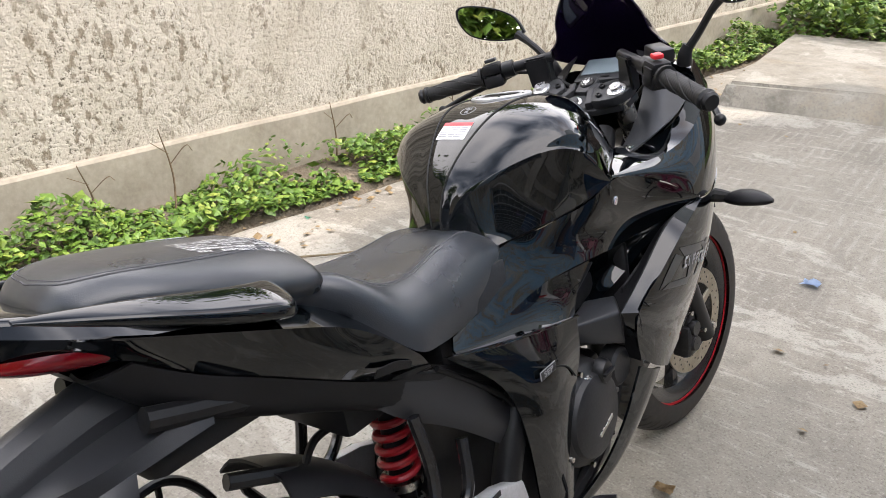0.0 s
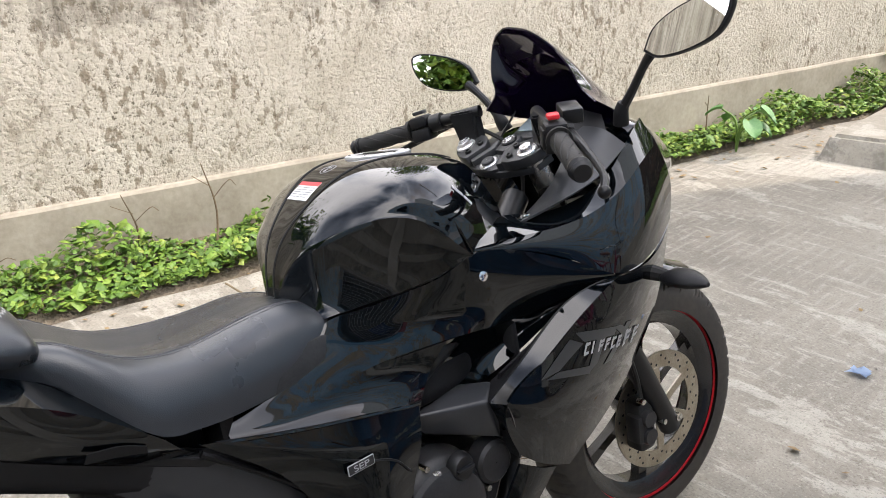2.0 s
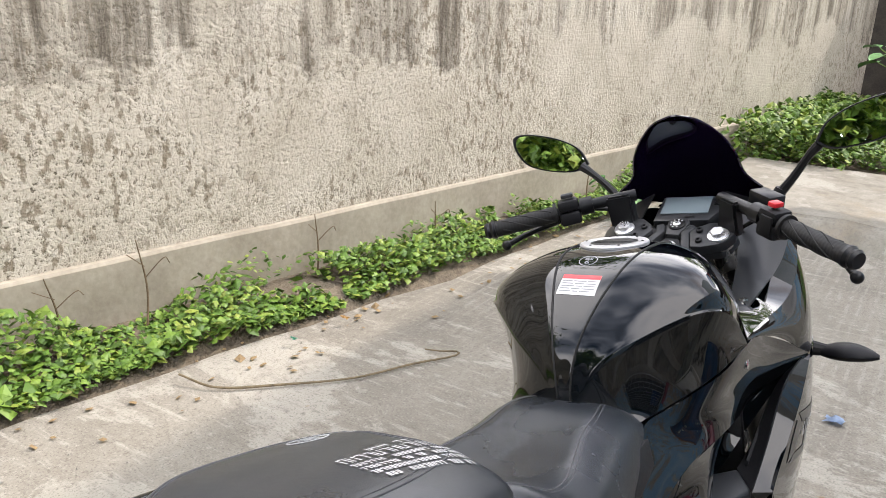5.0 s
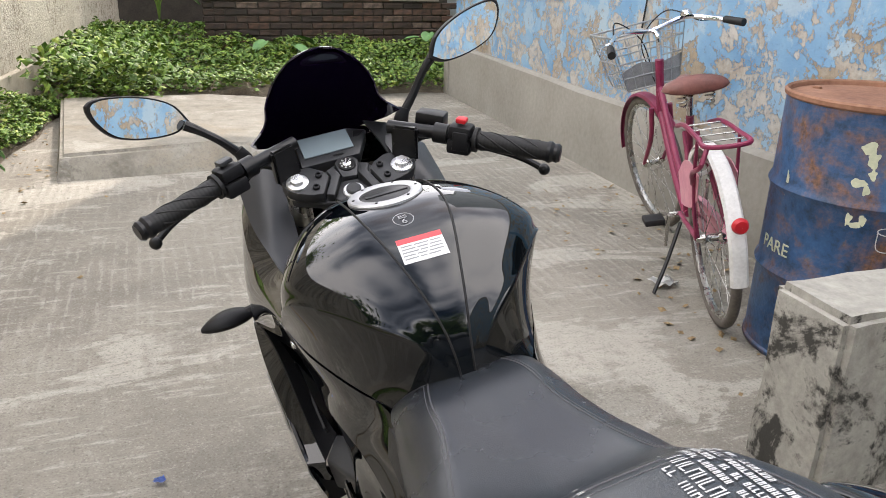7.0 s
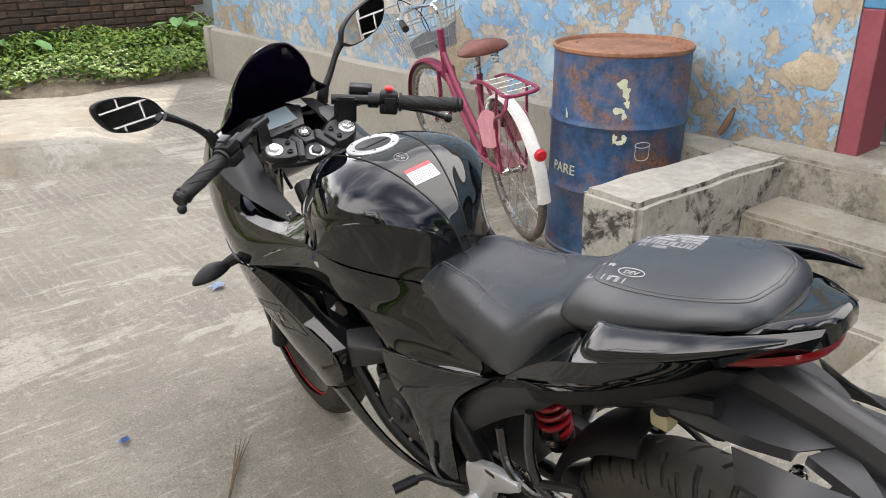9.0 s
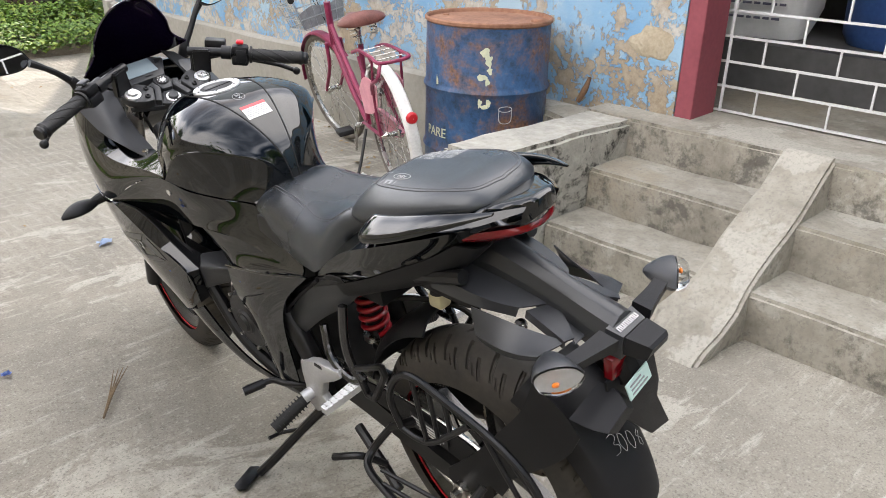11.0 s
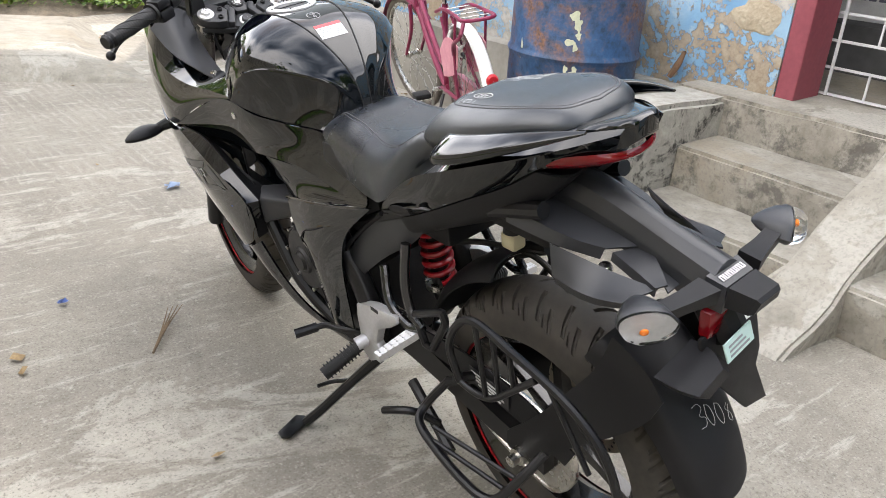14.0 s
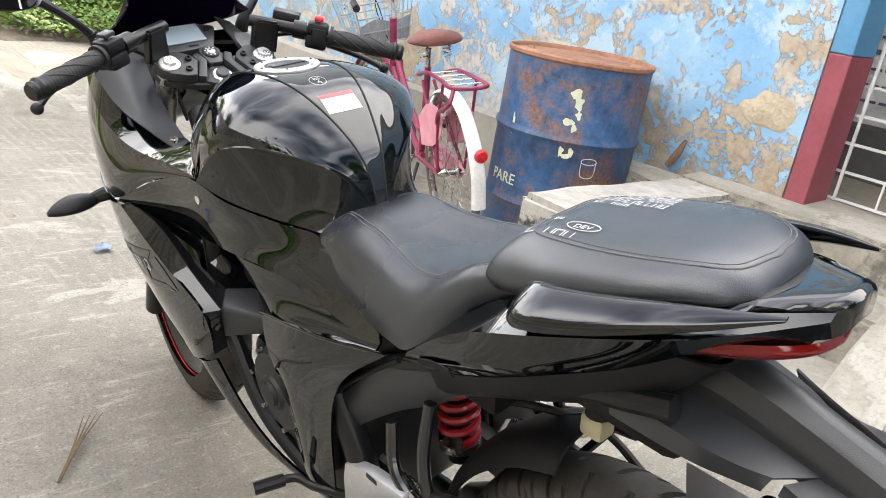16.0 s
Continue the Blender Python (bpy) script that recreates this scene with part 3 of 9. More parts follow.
# soil strip under the weeds
bm = bmesh.new()
rows_ = []
for i in range(90):
    y = Y0 + (9.5 - Y0) * i / 89
    e = wall_x(y) + 0.44 - 0.03 * max(0, y - 2) + 0.07 * noise.noise(Vector((y * 1.7, 5, 0))) + (1.2 if y > 6.6 else 0)
    rows_.append([(wall_x(y) - 0.01, y, 0.05), (wall_x(y) + 0.2, y, 0.05 + 0.02 * noise.noise(Vector((y * 4, 1, 0)))), (e - 0.05, y, 0.025), (e, y, -0.012)])
grid_faces(bm, rows_)
bmesh.ops.recalc_face_normals(bm, faces=bm.faces)
thing("soil_strip", bm, SOIL, "dry brown soil bed along the yard wall", "soil", kind="structure")
bm = bmesh.new()
rows_ = []
for i in range(30):
    x = wall_x(7) + 0.3 + (4.2 - wall_x(7)) * i / 29
    rows_.append([(x, 6.75 + 0.1 * noise.noise(Vector((x * 2, 0, 0))) + (0.25 if x < 0.2 else 0.0), -0.012)] + [(x, 7.0 + 0.25 * j, 0.05 + 0.05 * noise.noise(Vector((x, j, 0))) + (0.035 * j if x < -0.1 else 0.012 * j)) for j in range(9)])
grid_faces(bm, rows_)
bmesh.ops.recalc_face_normals(bm, faces=bm.faces)
thing("soil_bank", bm, SOIL, "dark soil bank under weeds before the brick wall", "soil", kind="structure")

# raised concrete slab at the end of the yard, ramped down at its open side
slab_top = [(-1.12, 4.5), (-0.3, 4.62), (0.25, 4.6), (0.62, 6.15), (-0.2, 6.35), (-1.3, 6.35)]
slab_foot = [(-1.15, 4.42), (-0.2, 4.5), (0.62, 4.12), (0.86, 6.3), (-0.2, 6.45), (-1.34, 6.42)]
bm = bmesh.new()
top = [bm.verts.new((x, y, 0.135 - (0.035 if i in (2, 3) else 0))) for i, (x, y) in enumerate(slab_top)]
foot = [bm.verts.new((x, y, -0.02)) for x, y in slab_foot]
bm.faces.new(top)
for i in range(6):
    bm.faces.new((top[i], foot[i], foot[(i + 1) % 6], top[(i + 1) % 6]))
bmesh.ops.recalc_face_normals(bm, faces=bm.faces)
bmesh.ops.bevel(bm, geom=[e for e in bm.edges if e.verts[0].co.z > 0.05 and e.verts[1].co.z > 0.05], offset=0.02, segments=2, affect="EDGES")
thing("concrete_slab", bm, CEMENT, "raised pale concrete slab with a rough stone edge", "slab", kind="structure")

# house wall, plinth, entrance
HX = 2.03
HEAD = 3.0
bm = block((HX, 0.86, -0.05), (HX + 0.2, 6.72, HEAD))
thing("wall_east", bm, PEEL, "house wall with peeling sky-blue paint over brown plaster", "wall", kind="structure", smooth=0)
bm = bmesh.new()
rows_ = []
for i in range(70):
    y = 0.86 + (6.8 - 0.86) * i / 69
    w = 0.012 * noise.noise(Vector((y * 1.3, 2, 0)))
    rows_.append([(HX - 0.06 + w, y, -0.03), (HX - 0.05 + w, y, 0.2), (HX - 0.045 + w, y, 0.445 + w), (HX - 0.03, y, 0.46 + w), (HX + 0.05, y, 0.475)])
grid_faces(bm, rows_)
bmesh.ops.recalc_face_normals(bm, faces=bm.faces)
thing("plinth", bm, PLINTH, "grey cement plinth along the foot of the blue house wall", "plinth", kind="structure")
thing("plinth_end", block((HX - 0.07, 6.72, -0.03), (HX + 0.3, 6.84, 0.47), 0.012), PLINTH, "grey cement end of the house plinth", "plinth", kind="structure")

# pier beside the entrance, maroon below, blue above
thing("pier", block((HX + 0.003, 0.775, 0.5), (HX + 0.205, 0.858, 1.06), 0.006), MAROON, "maroon painted door pier", "pier", kind="structure", smooth=0)
thing("pier_upper", block((HX + 0.003, 0.775, 1.06), (HX + 0.205, 0.858, HEAD), 0.006), TEAL, "dark blue painted upper door pier", "pier", kind="structure", smooth=0)
# the rest of the house front beyond the entrance
thing("wall_east_rear", block((HX, -6.0, -0.05), (HX + 0.25, -1.6, HEAD)), PEEL, "house wall with peeling sky-blue paint", "wall", kind="structure", smooth=0)
thing("lintel", block((HX + 0.002, -1.6, 2.35), (HX + 0.25, 0.775, HEAD)), PEEL, "blue painted wall over the entrance", "wall", kind="structure", smooth=0)
thing("porch_floor", block((2.58, -3.0, 0.2), (4.6, 1.9, 0.508)), CEMENT, "bare cement porch floor", "floor", kind="structure", smooth=0)
# inner porch walls, with the shade behind the grille in their colour
thing("porch_back_wall", block((4.2, -3.0, 0.5), (4.4, 1.9, HEAD)), SHADEIN, "grey porch wall behind the grille, toned dark for shade", "wall", kind="structure", smooth=0)
thing("porch_side_wall", block((HX + 0.21, 1.75, 0.3), (4.4, 1.9, HEAD)), SHADEIN, "grey porch side wall, toned dark for shade", "wall", kind="structure", smooth=0)
thing("porch_far_wall", block((HX + 0.26, -3.1, 0.5), (4.4, -3.0, HEAD)), SHADEIN, "grey porch far wall, toned dark for shade", "wall", kind="structure", smooth=0)
thing("ceiling", block((HX + 0.01, -6.0, HEAD), (4.6, 6.75, HEAD + 0.14)), ROOFC, "concrete roof slab of the house", "ceiling", kind="structure", smooth=0)
# unseen rear of the house, and blocks added to shade the yard
thing("house_rear", block((4.6, -6.0, -0.1), (9.0, 8.0, HEAD + 0.14)), HOUSE, "plain rendered rear of the house", "building", kind="structure", smooth=0)
# unseen block added at the foot of the shading slab
thing("shade_slab_foot", block((2.75, 9.3, -0.1), (3.34, 10.3, HEAD + 0.14)), HOUSE, "unseen plain rendered block added beside the shade slab", "building", kind="structure", smooth=0)
# thin unseen slab, its outline traced back from the yard's shadow edge
thing("shade_slab", prism([(3.35, -0.1), (3.35, 5.95), (2.15, 5.95), (2.15, 8.0), (4.5, 13.0), (14.0, 13.0), (14.0, -0.1)], 0.5, "xz", 9.35), HOUSE, "unseen tall plain rendered slab shaped to shade the yard", "building", kind="structure", smooth=0)

# ================= motorcycle =================
from mathutils.bvhtree import BVHTree

# Built upright in its own frame (y ahead, rear axle over y = 0), then leant onto its side stand.
bike = root("motorcycle", "black faired sport motorcycle leaning on its side stand", "motorcycle", pose(0.012, 0, 0, 0, -11.5, 1.5))
RW, FW = Vector((0, 0, 0.3)), Vector((0, 1.34, 0.296))
STEM = Vector((0, 1.02, 0.945))
STEER = Matrix.Translation(STEM) @ Matrix.Rotation(radians(-7.0), 4, Vector((0, -0.43, 0.9)).normalized()) @ Matrix.Translation(-STEM)


def wheel(name, hub, radius, width, rim_r, spokes, label, turn=Matrix()):
    w = new(name)
    w.parent = bike
    tagged(w, label)
    segs, cross = 720, 41
    bm = bmesh.new()
    rings = []
    for i in range(segs):
        row = []
        for j in range(cross):
            u = -1 + 2 * j / (cross - 1)
            x = width / 2 * math.sin(u * 1.57)
            r = rim_r + (radius - rim_r) * max(0.0, math.cos(u * 1.57)) ** 0.62
            # curved tread grooves from the crown to the shoulder, long and short by turns
            a = 2 * math.pi * i / segs + 0.16 * abs(u) ** 1.4
            k = (i + (12 if u > 0 else 0)) % 24
            if (k < 3 and 0.1 < abs(u) < 0.64) or (10 < k < 14 and 0.36 < abs(u) < 0.74) or (5 < k < 8 and 0.5 < abs(u) < 0.68):
                r -= 0.007
            row.append((x, r * math.cos(a), r * math.sin(a)))
        rings.append(row)
    grid_faces(bm, rings + [rings[0]])
    bmesh.ops.remove_doubles(bm, verts=bm.verts, dist=1e-6)
    bmesh.ops.recalc_face_normals(bm, faces=bm.faces)
    at = turn @ Matrix.Translation(hub)
    part("tyre", moved(bm, at), TYRE, w, "black rubber tyre with dusty slanted tread", 40)
    h = width / 2 - 0.012
    prof = [(rim_r + 0.006, h), (rim_r + 0.006, h - 0.006), (rim_r - 0.012, h - 0.012), (rim_r - 0.024, h * 0.45), (rim_r - 0.024, -h * 0.45), (rim_r - 0.012, -h + 0.012), (rim_r + 0.006, -h + 0.006), (rim_r + 0.006, -h), (rim_r - 0.008, -h), (rim_r - 0.034, -h * 0.55), (rim_r - 0.034, h * 0.55), (rim_r - 0.008, h)]
    part("rim", moved(lathe(prof, 72, "x", closed=True), at), WHEELPAINT, w, "gloss black cast rim")
    for sx in (-1, 1):
        stripe = lathe([(rim_r - 0.001, sx * (h + 0.0015)), (rim_r + 0.005, sx * (h + 0.0015)), (rim_r + 0.005, sx * h), (rim_r - 0.001, sx * h)], 72, "x", closed=True)
        part("rim_stripe", moved(stripe, at), REDTAPE, w, "thin red rim stripe")
    for i in range(spokes):
        a = 2 * math.pi * i / spokes
        rot = Matrix.Rotation(a, 4, "X")
        sp = loft([[(-0.016, -0.016, 0.035), (0.016, -0.016, 0.035), (0.016, 0.016, 0.035), (-0.016, 0.016, 0.035)],
                   [(-0.011, -0.004, 0.11), (0.011, -0.004, 0.11), (0.011, 0.017, 0.11), (-0.011, 0.017, 0.11)],
                   [(-0.013, 0.0, rim_r - 0.022), (0.013, 0.0, rim_r - 0.022), (0.013, 0.026, rim_r - 0.022), (-0.013, 0.026, rim_r - 0.022)]], None, 8)
        part("spoke", moved(sp, at @ rot), WHEELPAINT, w)
    part("hub", moved(lathe([(0.001, -0.06), (0.03, -0.06), (0.042, -0.045), (0.045, 0), (0.042, 0.045), (0.03, 0.06), (0.001, 0.06)], 32, "x"), at), WHEELPAINT, w)
    return w, at


def brake_disc(parent, at, x, r_out, r_in, bore):
    """A thin drilled disc with a spidered carrier."""
    ring = lathe([(r_in, x - 0.002), (r_out, x - 0.002), (r_out, x + 0.002), (r_in, x + 0.002)], 72, "x", closed=True)
    d = part("brake_disc", moved(ring, at), DISC, parent, "worn steel brake disc with drilled holes")
    holes = bmesh.new()
    for k in range(3):
        rr = r_in + (r_out - r_in) * (0.25 + 0.25 * k)
        for i in range(16):
            a = 2 * math.pi * (i + k * 0.33) / 16
            for sx in (-1, 1):
                bmesh.ops.create_circle(holes, cap_ends=True, segments=8, radius=0.0032, matrix=Matrix.Translation((x + sx * 0.0023, rr * math.cos(a), rr * math.sin(a))) @ Matrix.Rotation(radians(90), 4, "Y"))
    part("disc_holes", moved(holes, at), ENGINE, d)
    for i in range(6):
        a = 2 * math.pi * i / 6
        arm = block((x - 0.0025, -0.01, bore), (x + 0.0025, 0.01, r_in + 0.004), 0.001, 1)
        part("carrier_arm", moved(arm, at @ Matrix.Rotation(a, 4, "X")), DISC, d)
    return d


rear_wheel, rear_at = wheel("rear_wheel", RW, 0.3, 0.142, 0.218, 6, "black cast rear wheel with red rim stripe")
front_wheel, front_at = wheel("front_wheel", FW, 0.296, 0.104, 0.218, 6, "black cast front wheel with red rim stripe", STEER)
brake_disc(front_wheel, front_at, 0.062, 0.133, 0.096, 0.03)
brake_disc(rear_wheel, rear_at, 0.072, 0.11, 0.08, 0.03)
sprocket = lathe([(0.03, -0.082), (0.095, -0.082), (0.095, -0.076), (0.03, -0.076)], 48, "x", closed=True)
part("sprocket", moved(sprocket, rear_at), STEEL, rear_wheel, "steel rear sprocket")
ax_ = lathe([(0.001, 0.12), (0.009, 0.12), (0.009, 0.098), (0.016, 0.098), (0.016, 0.085), (0.001, 0.085)], 16, "x")
part("axle", moved(ax_, front_at), STEEL, front_wheel, "steel axle nut")
part("axle_nut", moved(lathe([(0.001, -0.145), (0.011, -0.145), (0.011, -0.128), (0.018, -0.128), (0.018, -0.11), (0.001, -0.11)], 12, "x"), rear_at), STEEL, rear_wheel, "steel axle nut")
part("axle", moved(lathe([(0.001, 0.145), (0.011, 0.145), (0.011, 0.12), (0.001, 0.12)], 12, "x"), rear_at), STEEL, rear_wheel)

# --- fork, calliper, front mudguard
for s in (-1, 1):
    leg = tube([(s * 0.095, 1.335, 0.27), (s * 0.095, 1.23, 0.48), (s * 0.095, 1.17, 0.6)], [0.024, 0.026, 0.026], 16)
    part("fork_leg", moved(leg, STEER), BLACKMETAL, bike, "black lower fork leg")
    stan = tube([(s * 0.095, 1.18, 0.58), (s * 0.093, 1.03, 0.93)], 0.02, 16)
    part("fork_tube", moved(stan, STEER), STEEL, bike, "bright steel fork tube")
    FCM = STEER @ Matrix.Translation((0, 1.02, 0.93)) @ Matrix.Rotation(radians(25.5), 4, "X") @ Matrix.Translation((s * 0.0905, 0.007, 0.002))
    cap = part("fork_cap", moved(lathe([(0.001, 0.0042), (0.0165, 0.0042), (0.0188, 0.0032), (0.0195, 0.001), (0.0195, -0.004)], 40, "z"), FCM), ZINC, bike, "bright fork cap bolt")
    hexa = prism([(0.0128 * math.cos(radians(60 * k + 12)), 0.0128 * math.sin(radians(60 * k + 12))) for k in range(6)], 0.0075, "xy", 0.004, 0.0012)
    part("hex_head", moved(hexa, FCM), ZINC, cap, "", 20)
cal = joined(block((0.055, 1.235, 0.245), (0.105, 1.285, 0.36), 0.012), block((0.07, 1.225, 0.27), (0.112, 1.26, 0.335), 0.01), lathe([(0.001, 0.118), (0.017, 0.118), (0.02, 0.11), (0.02, 0.1)], 20, "x", (0, 1.255, 0.285)), lathe([(0.001, 0.118), (0.017, 0.118), (0.02, 0.11), (0.02, 0.1)], 20, "x", (0, 1.255, 0.325)))
caliper = part("brake_calliper", moved(cal, STEER), ENGINE, bike, "black two-piston brake calliper")
for k, (y, z) in enumerate(((1.3, 0.3), (1.29, 0.355), (1.24, 0.37))):
    part("bolt", moved(lathe([(0.001, 0.116), (0.006, 0.116), (0.006, 0.1)], 10, "x", (0, y, z)), STEER), STEEL, caliper)
part("brake_hose", moved(tube([(0.1, 1.25, 0.36), (0.115, 1.22, 0.45), (0.11, 1.17, 0.6), (0.1, 1.1, 0.75)], 0.005, 8), STEER), RUBBER, bike)
curves = []
for x, dr in ((-0.06, -0.035), (-0.045, -0.008), (0, 0.006), (0.045, -0.008), (0.06, -0.035)):
    curves.append([(x, 1.34 - (0.322 + dr) * math.cos(radians(a)), 0.296 + (0.322 + dr) * math.sin(radians(a))) for a in (28, 50, 75, 100, 118)])
part("front_mudguard", moved(skin(curves, 20, 14, 0.003), STEER), GLOSS, bike, "glossy black front mudguard")

# --- top clamp, ignition, bars; the clamp lies square to the steering axis
CTM = STEER @ Matrix.Translation((0, 1.02, 0.93)) @ Matrix.Rotation(radians(25.5), 4, "X")
half_plate = [(0.022, 0.06), (0.045, 0.043), (0.09, 0.041), (0.117, 0.03), (0.112, 0.0), (0.1, -0.013), (0.052, -0.03), (0.02, -0.036)]
top_clamp = part("top_clamp", moved(prism(half_plate + [(-x, y) for x, y in reversed(half_plate)], 0.014, "xy", -0.034, 0.002), CTM), CAST, bike, "black cast top clamp with V-shaped ribs")
for s in (-1, 1):
    part("fork_boss", moved(prism([(s * x, y) for x, y in ((0.036, 0.013), (0.051, -0.028), (0.07, -0.027), (0.094, -0.018), (0.109, -0.006), (0.117, 0.014), (0.116, 0.034), (0.09, 0.043), (0.066, 0.043), (0.045, 0.028))], 0.02, "xy", -0.018, 0.0025), CTM), CAST, top_clamp)
    part("rib", moved(prism([(s * x, y) for x, y in ((0.0245, 0.04), (0.0385, 0.034), (0.032, 0.017), (0.048, -0.024), (0.034, -0.03), (0.0155, 0.0175))], 0.02, "xy", -0.024, 0.003), CTM), CAST, top_clamp, "raised rib of the clamp")
    for x, y in ((0.0535, 0.016), (0.0613, -0.012)):
        part("clamp_bolt", moved(lathe([(0.001, 0.002), (0.003, 0.002), (0.0034, 0.0055), (0.0052, 0.0055), (0.0062, 0.0045), (0.0062, 0.0)], 16, "z", (s * x, y, 0.002)), CTM), BLACKMETAL, top_clamp)
part("lock_plate", moved(prism([(-0.021, 0.05), (-0.013, 0.062), (0.013, 0.062), (0.021, 0.05), (0.013, 0.012), (-0.013, 0.012)], 0.014, "xy", -0.021, 0.002), CTM), CAST, top_clamp)
part("stem_plate", moved(prism([(-0.034, -0.03), (-0.012, 0.01), (0.012, 0.01), (0.034, -0.03), (0.02, -0.038), (-0.02, -0.038)], 0.012, "xy", -0.026, 0.002), CTM), CAST, top_clamp)
part("stem_washer", moved(lathe([(0.008, -0.009), (0.0165, -0.009), (0.0182, -0.0105), (0.0182, -0.014)], 32, "z", (0, -0.02, 0)), CTM), ZINC, top_clamp, "bright stem washer")
part("stem_nut", moved(lathe([(0.001, -0.0035), (0.0105, -0.0035), (0.0125, -0.005), (0.013, -0.0095)], 32, "z", (0, -0.02, 0)), CTM), CAST, top_clamp)
key = part("ignition_lock", moved(lathe([(0.001, -0.003), (0.0135, -0.003), (0.0155, -0.0045), (0.016, -0.01)], 32, "z", (0, 0.041, 0)), CTM), BLACKMETAL, bike, "ignition lock with white lettered ring")
part("key_barrel", moved(lathe([(0.001, -0.0012), (0.006, -0.0012), (0.0075, -0.002), (0.0078, -0.0034)], 24, "z", (0, 0.041, 0)), CTM), ZINC, key, "bright key barrel")
part("key_slot", moved(block((-0.0008, 0.0375, -0.0015), (0.0008, 0.0445, -0.0008)), CTM), BLACKMETAL, key, "", 0)
for k in range(7):
    turn = Matrix.Translation((0, 0.041, 0)) @ Matrix.Rotation(radians(40 * k + 50), 4, "Z")
    part("ring_mark", moved(block((0.0095, -0.0014, -0.0032), (0.0122, 0.0014, -0.0026)), CTM @ turn), PRINT, key, "", 0)

for s in (-1, 1):
    bar = new("handlebar")
    bar.parent = bike
    tagged(bar, "black clip-on handlebar with ribbed rubber grip")
    tower = loft([[(s * 0.078, 1.048, 0.932), (s * 0.122, 1.034, 0.932), (s * 0.127, 1.056, 0.932), (s * 0.082, 1.074, 0.932)],
                  [(s * 0.082, 1.047, 0.966), (s * 0.122, 1.022, 0.966), (s * 0.129, 1.046, 0.966), (s * 0.087, 1.072, 0.966)],
                  [(s * 0.084, 1.046, 1.0), (s * 0.122, 1.012, 0.996), (s * 0.129, 1.032, 0.996), (s * 0.089, 1.068, 1.001)]])
    bmesh.ops.bevel(tower, geom=list(tower.edges), offset=0.004, segments=2, affect="EDGES")
    part("riser", moved(tower, STEER), BLACKMETAL, bar, "black cast bar riser")
    p0, p1, p2, p3 = Vector((s * 0.082, 1.062, 0.996)), Vector((s * 0.165, 1.016, 0.98)), Vector((s * 0.215, 0.988, 0.967)), Vector((s * 0.322, 0.925, 0.943))
    part("bar_tube", moved(tube([p0, p1, p2], 0.0115, 12), STEER), BLACKMETAL, bar)
    grip_path = [p2.lerp(p3, i / 40) for i in range(41)]
    grip = tube(grip_path, [0.0158 + 0.0003 * (i % 2) for i in range(41)], 20, 81, False)
    # spiral ribs of the grip
    gp = part("grip", moved(grip, STEER), RUBBER, bar, "black ribbed rubber grip")
    axis = (p3 - p2).normalized()
    e1 = axis.orthogonal().normalized()
    e2 = axis.cross(e1)
    for k in range(5):
        rib = [p2.lerp(p3, 0.08 + 0.8 * t_ / 24) + (e1 * math.cos(k * 1.257 + t_ * 0.13) + e2 * math.sin(k * 1.257 + t_ * 0.13)) * 0.0158 for t_ in range(25)]
        part("grip_rib", moved(tube(rib, 0.0014, 6, 25), STEER), RUBBER, gp)
    end = tube([p3, p3 + axis * 0.003, p3 + axis * 0.006, p3 + axis * 0.02, p3 + axis * 0.022], [0.018, 0.0185, 0.015, 0.0165, 0.013], 20, 17, False)
    part("bar_end", moved(end, STEER), BLACKMETAL, bar, "black bar end weight")
    part("grip_collar", moved(tube([p2, p2 + axis * 0.006], 0.0215, 20, 2, False), STEER), RUBBER, bar)
    box = joined(block((-0.021, -0.02, -0.027), (0.021, 0.02, -0.001), 0.006), block((-0.021, -0.02, 0.0), (0.02, 0.019, 0.023), 0.007), block((-0.01, -0.0235, -0.018), (0.016, -0.018, 0.014), 0.002))
    mbox = Matrix.Translation(p1.lerp(p2, 0.6)) @ axis.to_track_quat("X", "Z").to_matrix().to_4x4()
    sw = part("switch_box", moved(box, STEER @ mbox), MATTE, bar, "black handlebar switch housing")
    if s > 0:
        part("engine_switch", moved(block((-0.01, -0.012, 0.026), (0.008, 0.008, 0.035), 0.003), STEER @ mbox), REDSWITCH, sw, "red engine stop switch")
        res = block((-0.026, 0.0, 0.004), (0.026, 0.036, 0.03), 0.004)
        part("fluid_reservoir", moved(res, STEER @ mbox @ Matrix.Translation((-0.066, 0.022, -0.006))), BLACKMETAL, bar, "black brake fluid reservoir")
    else:
        for k in range(3):
            part("switch_button", moved(block((-0.012 + 0.0 * k, -0.024, -0.018 + 0.015 * k), (0.006, -0.019, -0.008 + 0.015 * k), 0.002), STEER @ mbox), BLACKMETAL, sw)
        part("dip_switch", moved(block((-0.014, -0.012, 0.026), (0.01, 0.008, 0.033), 0.002), STEER @ mbox), GREYMATTE, sw)
    # perch and lever
    part("lever_perch", moved(joined(tube([p1 + Vector((0, 0.0, 0)), p1 + Vector((s * 0.012, 0.035, -0.008))], 0.012, 10), tube([p1 - axis * 0.012, p1 + axis * 0.012], 0.0175, 14, 2, False)), STEER), BLACKMETAL, bar)
    lv = [p1 + Vector((s * 0.012, 0.03, -0.012)), p2 + Vector((s * 0.025, 0.034, -0.025)), p2.lerp(p3, 0.6) + Vector((s * 0.02, 0.044, -0.036)), p3 + Vector((s * 0.006, 0.04, -0.044))]
    part("lever", moved(tube(lv, [0.009, 0.0075, 0.006, 0.006], 10), STEER), BLACKMETAL, bar, "black hand lever with ball end")
    ball = bmesh.new()
    bmesh.ops.create_uvsphere(ball, u_segments=12, v_segments=8, radius=0.0105, matrix=STEER @ Matrix.Translation(lv[-1]))
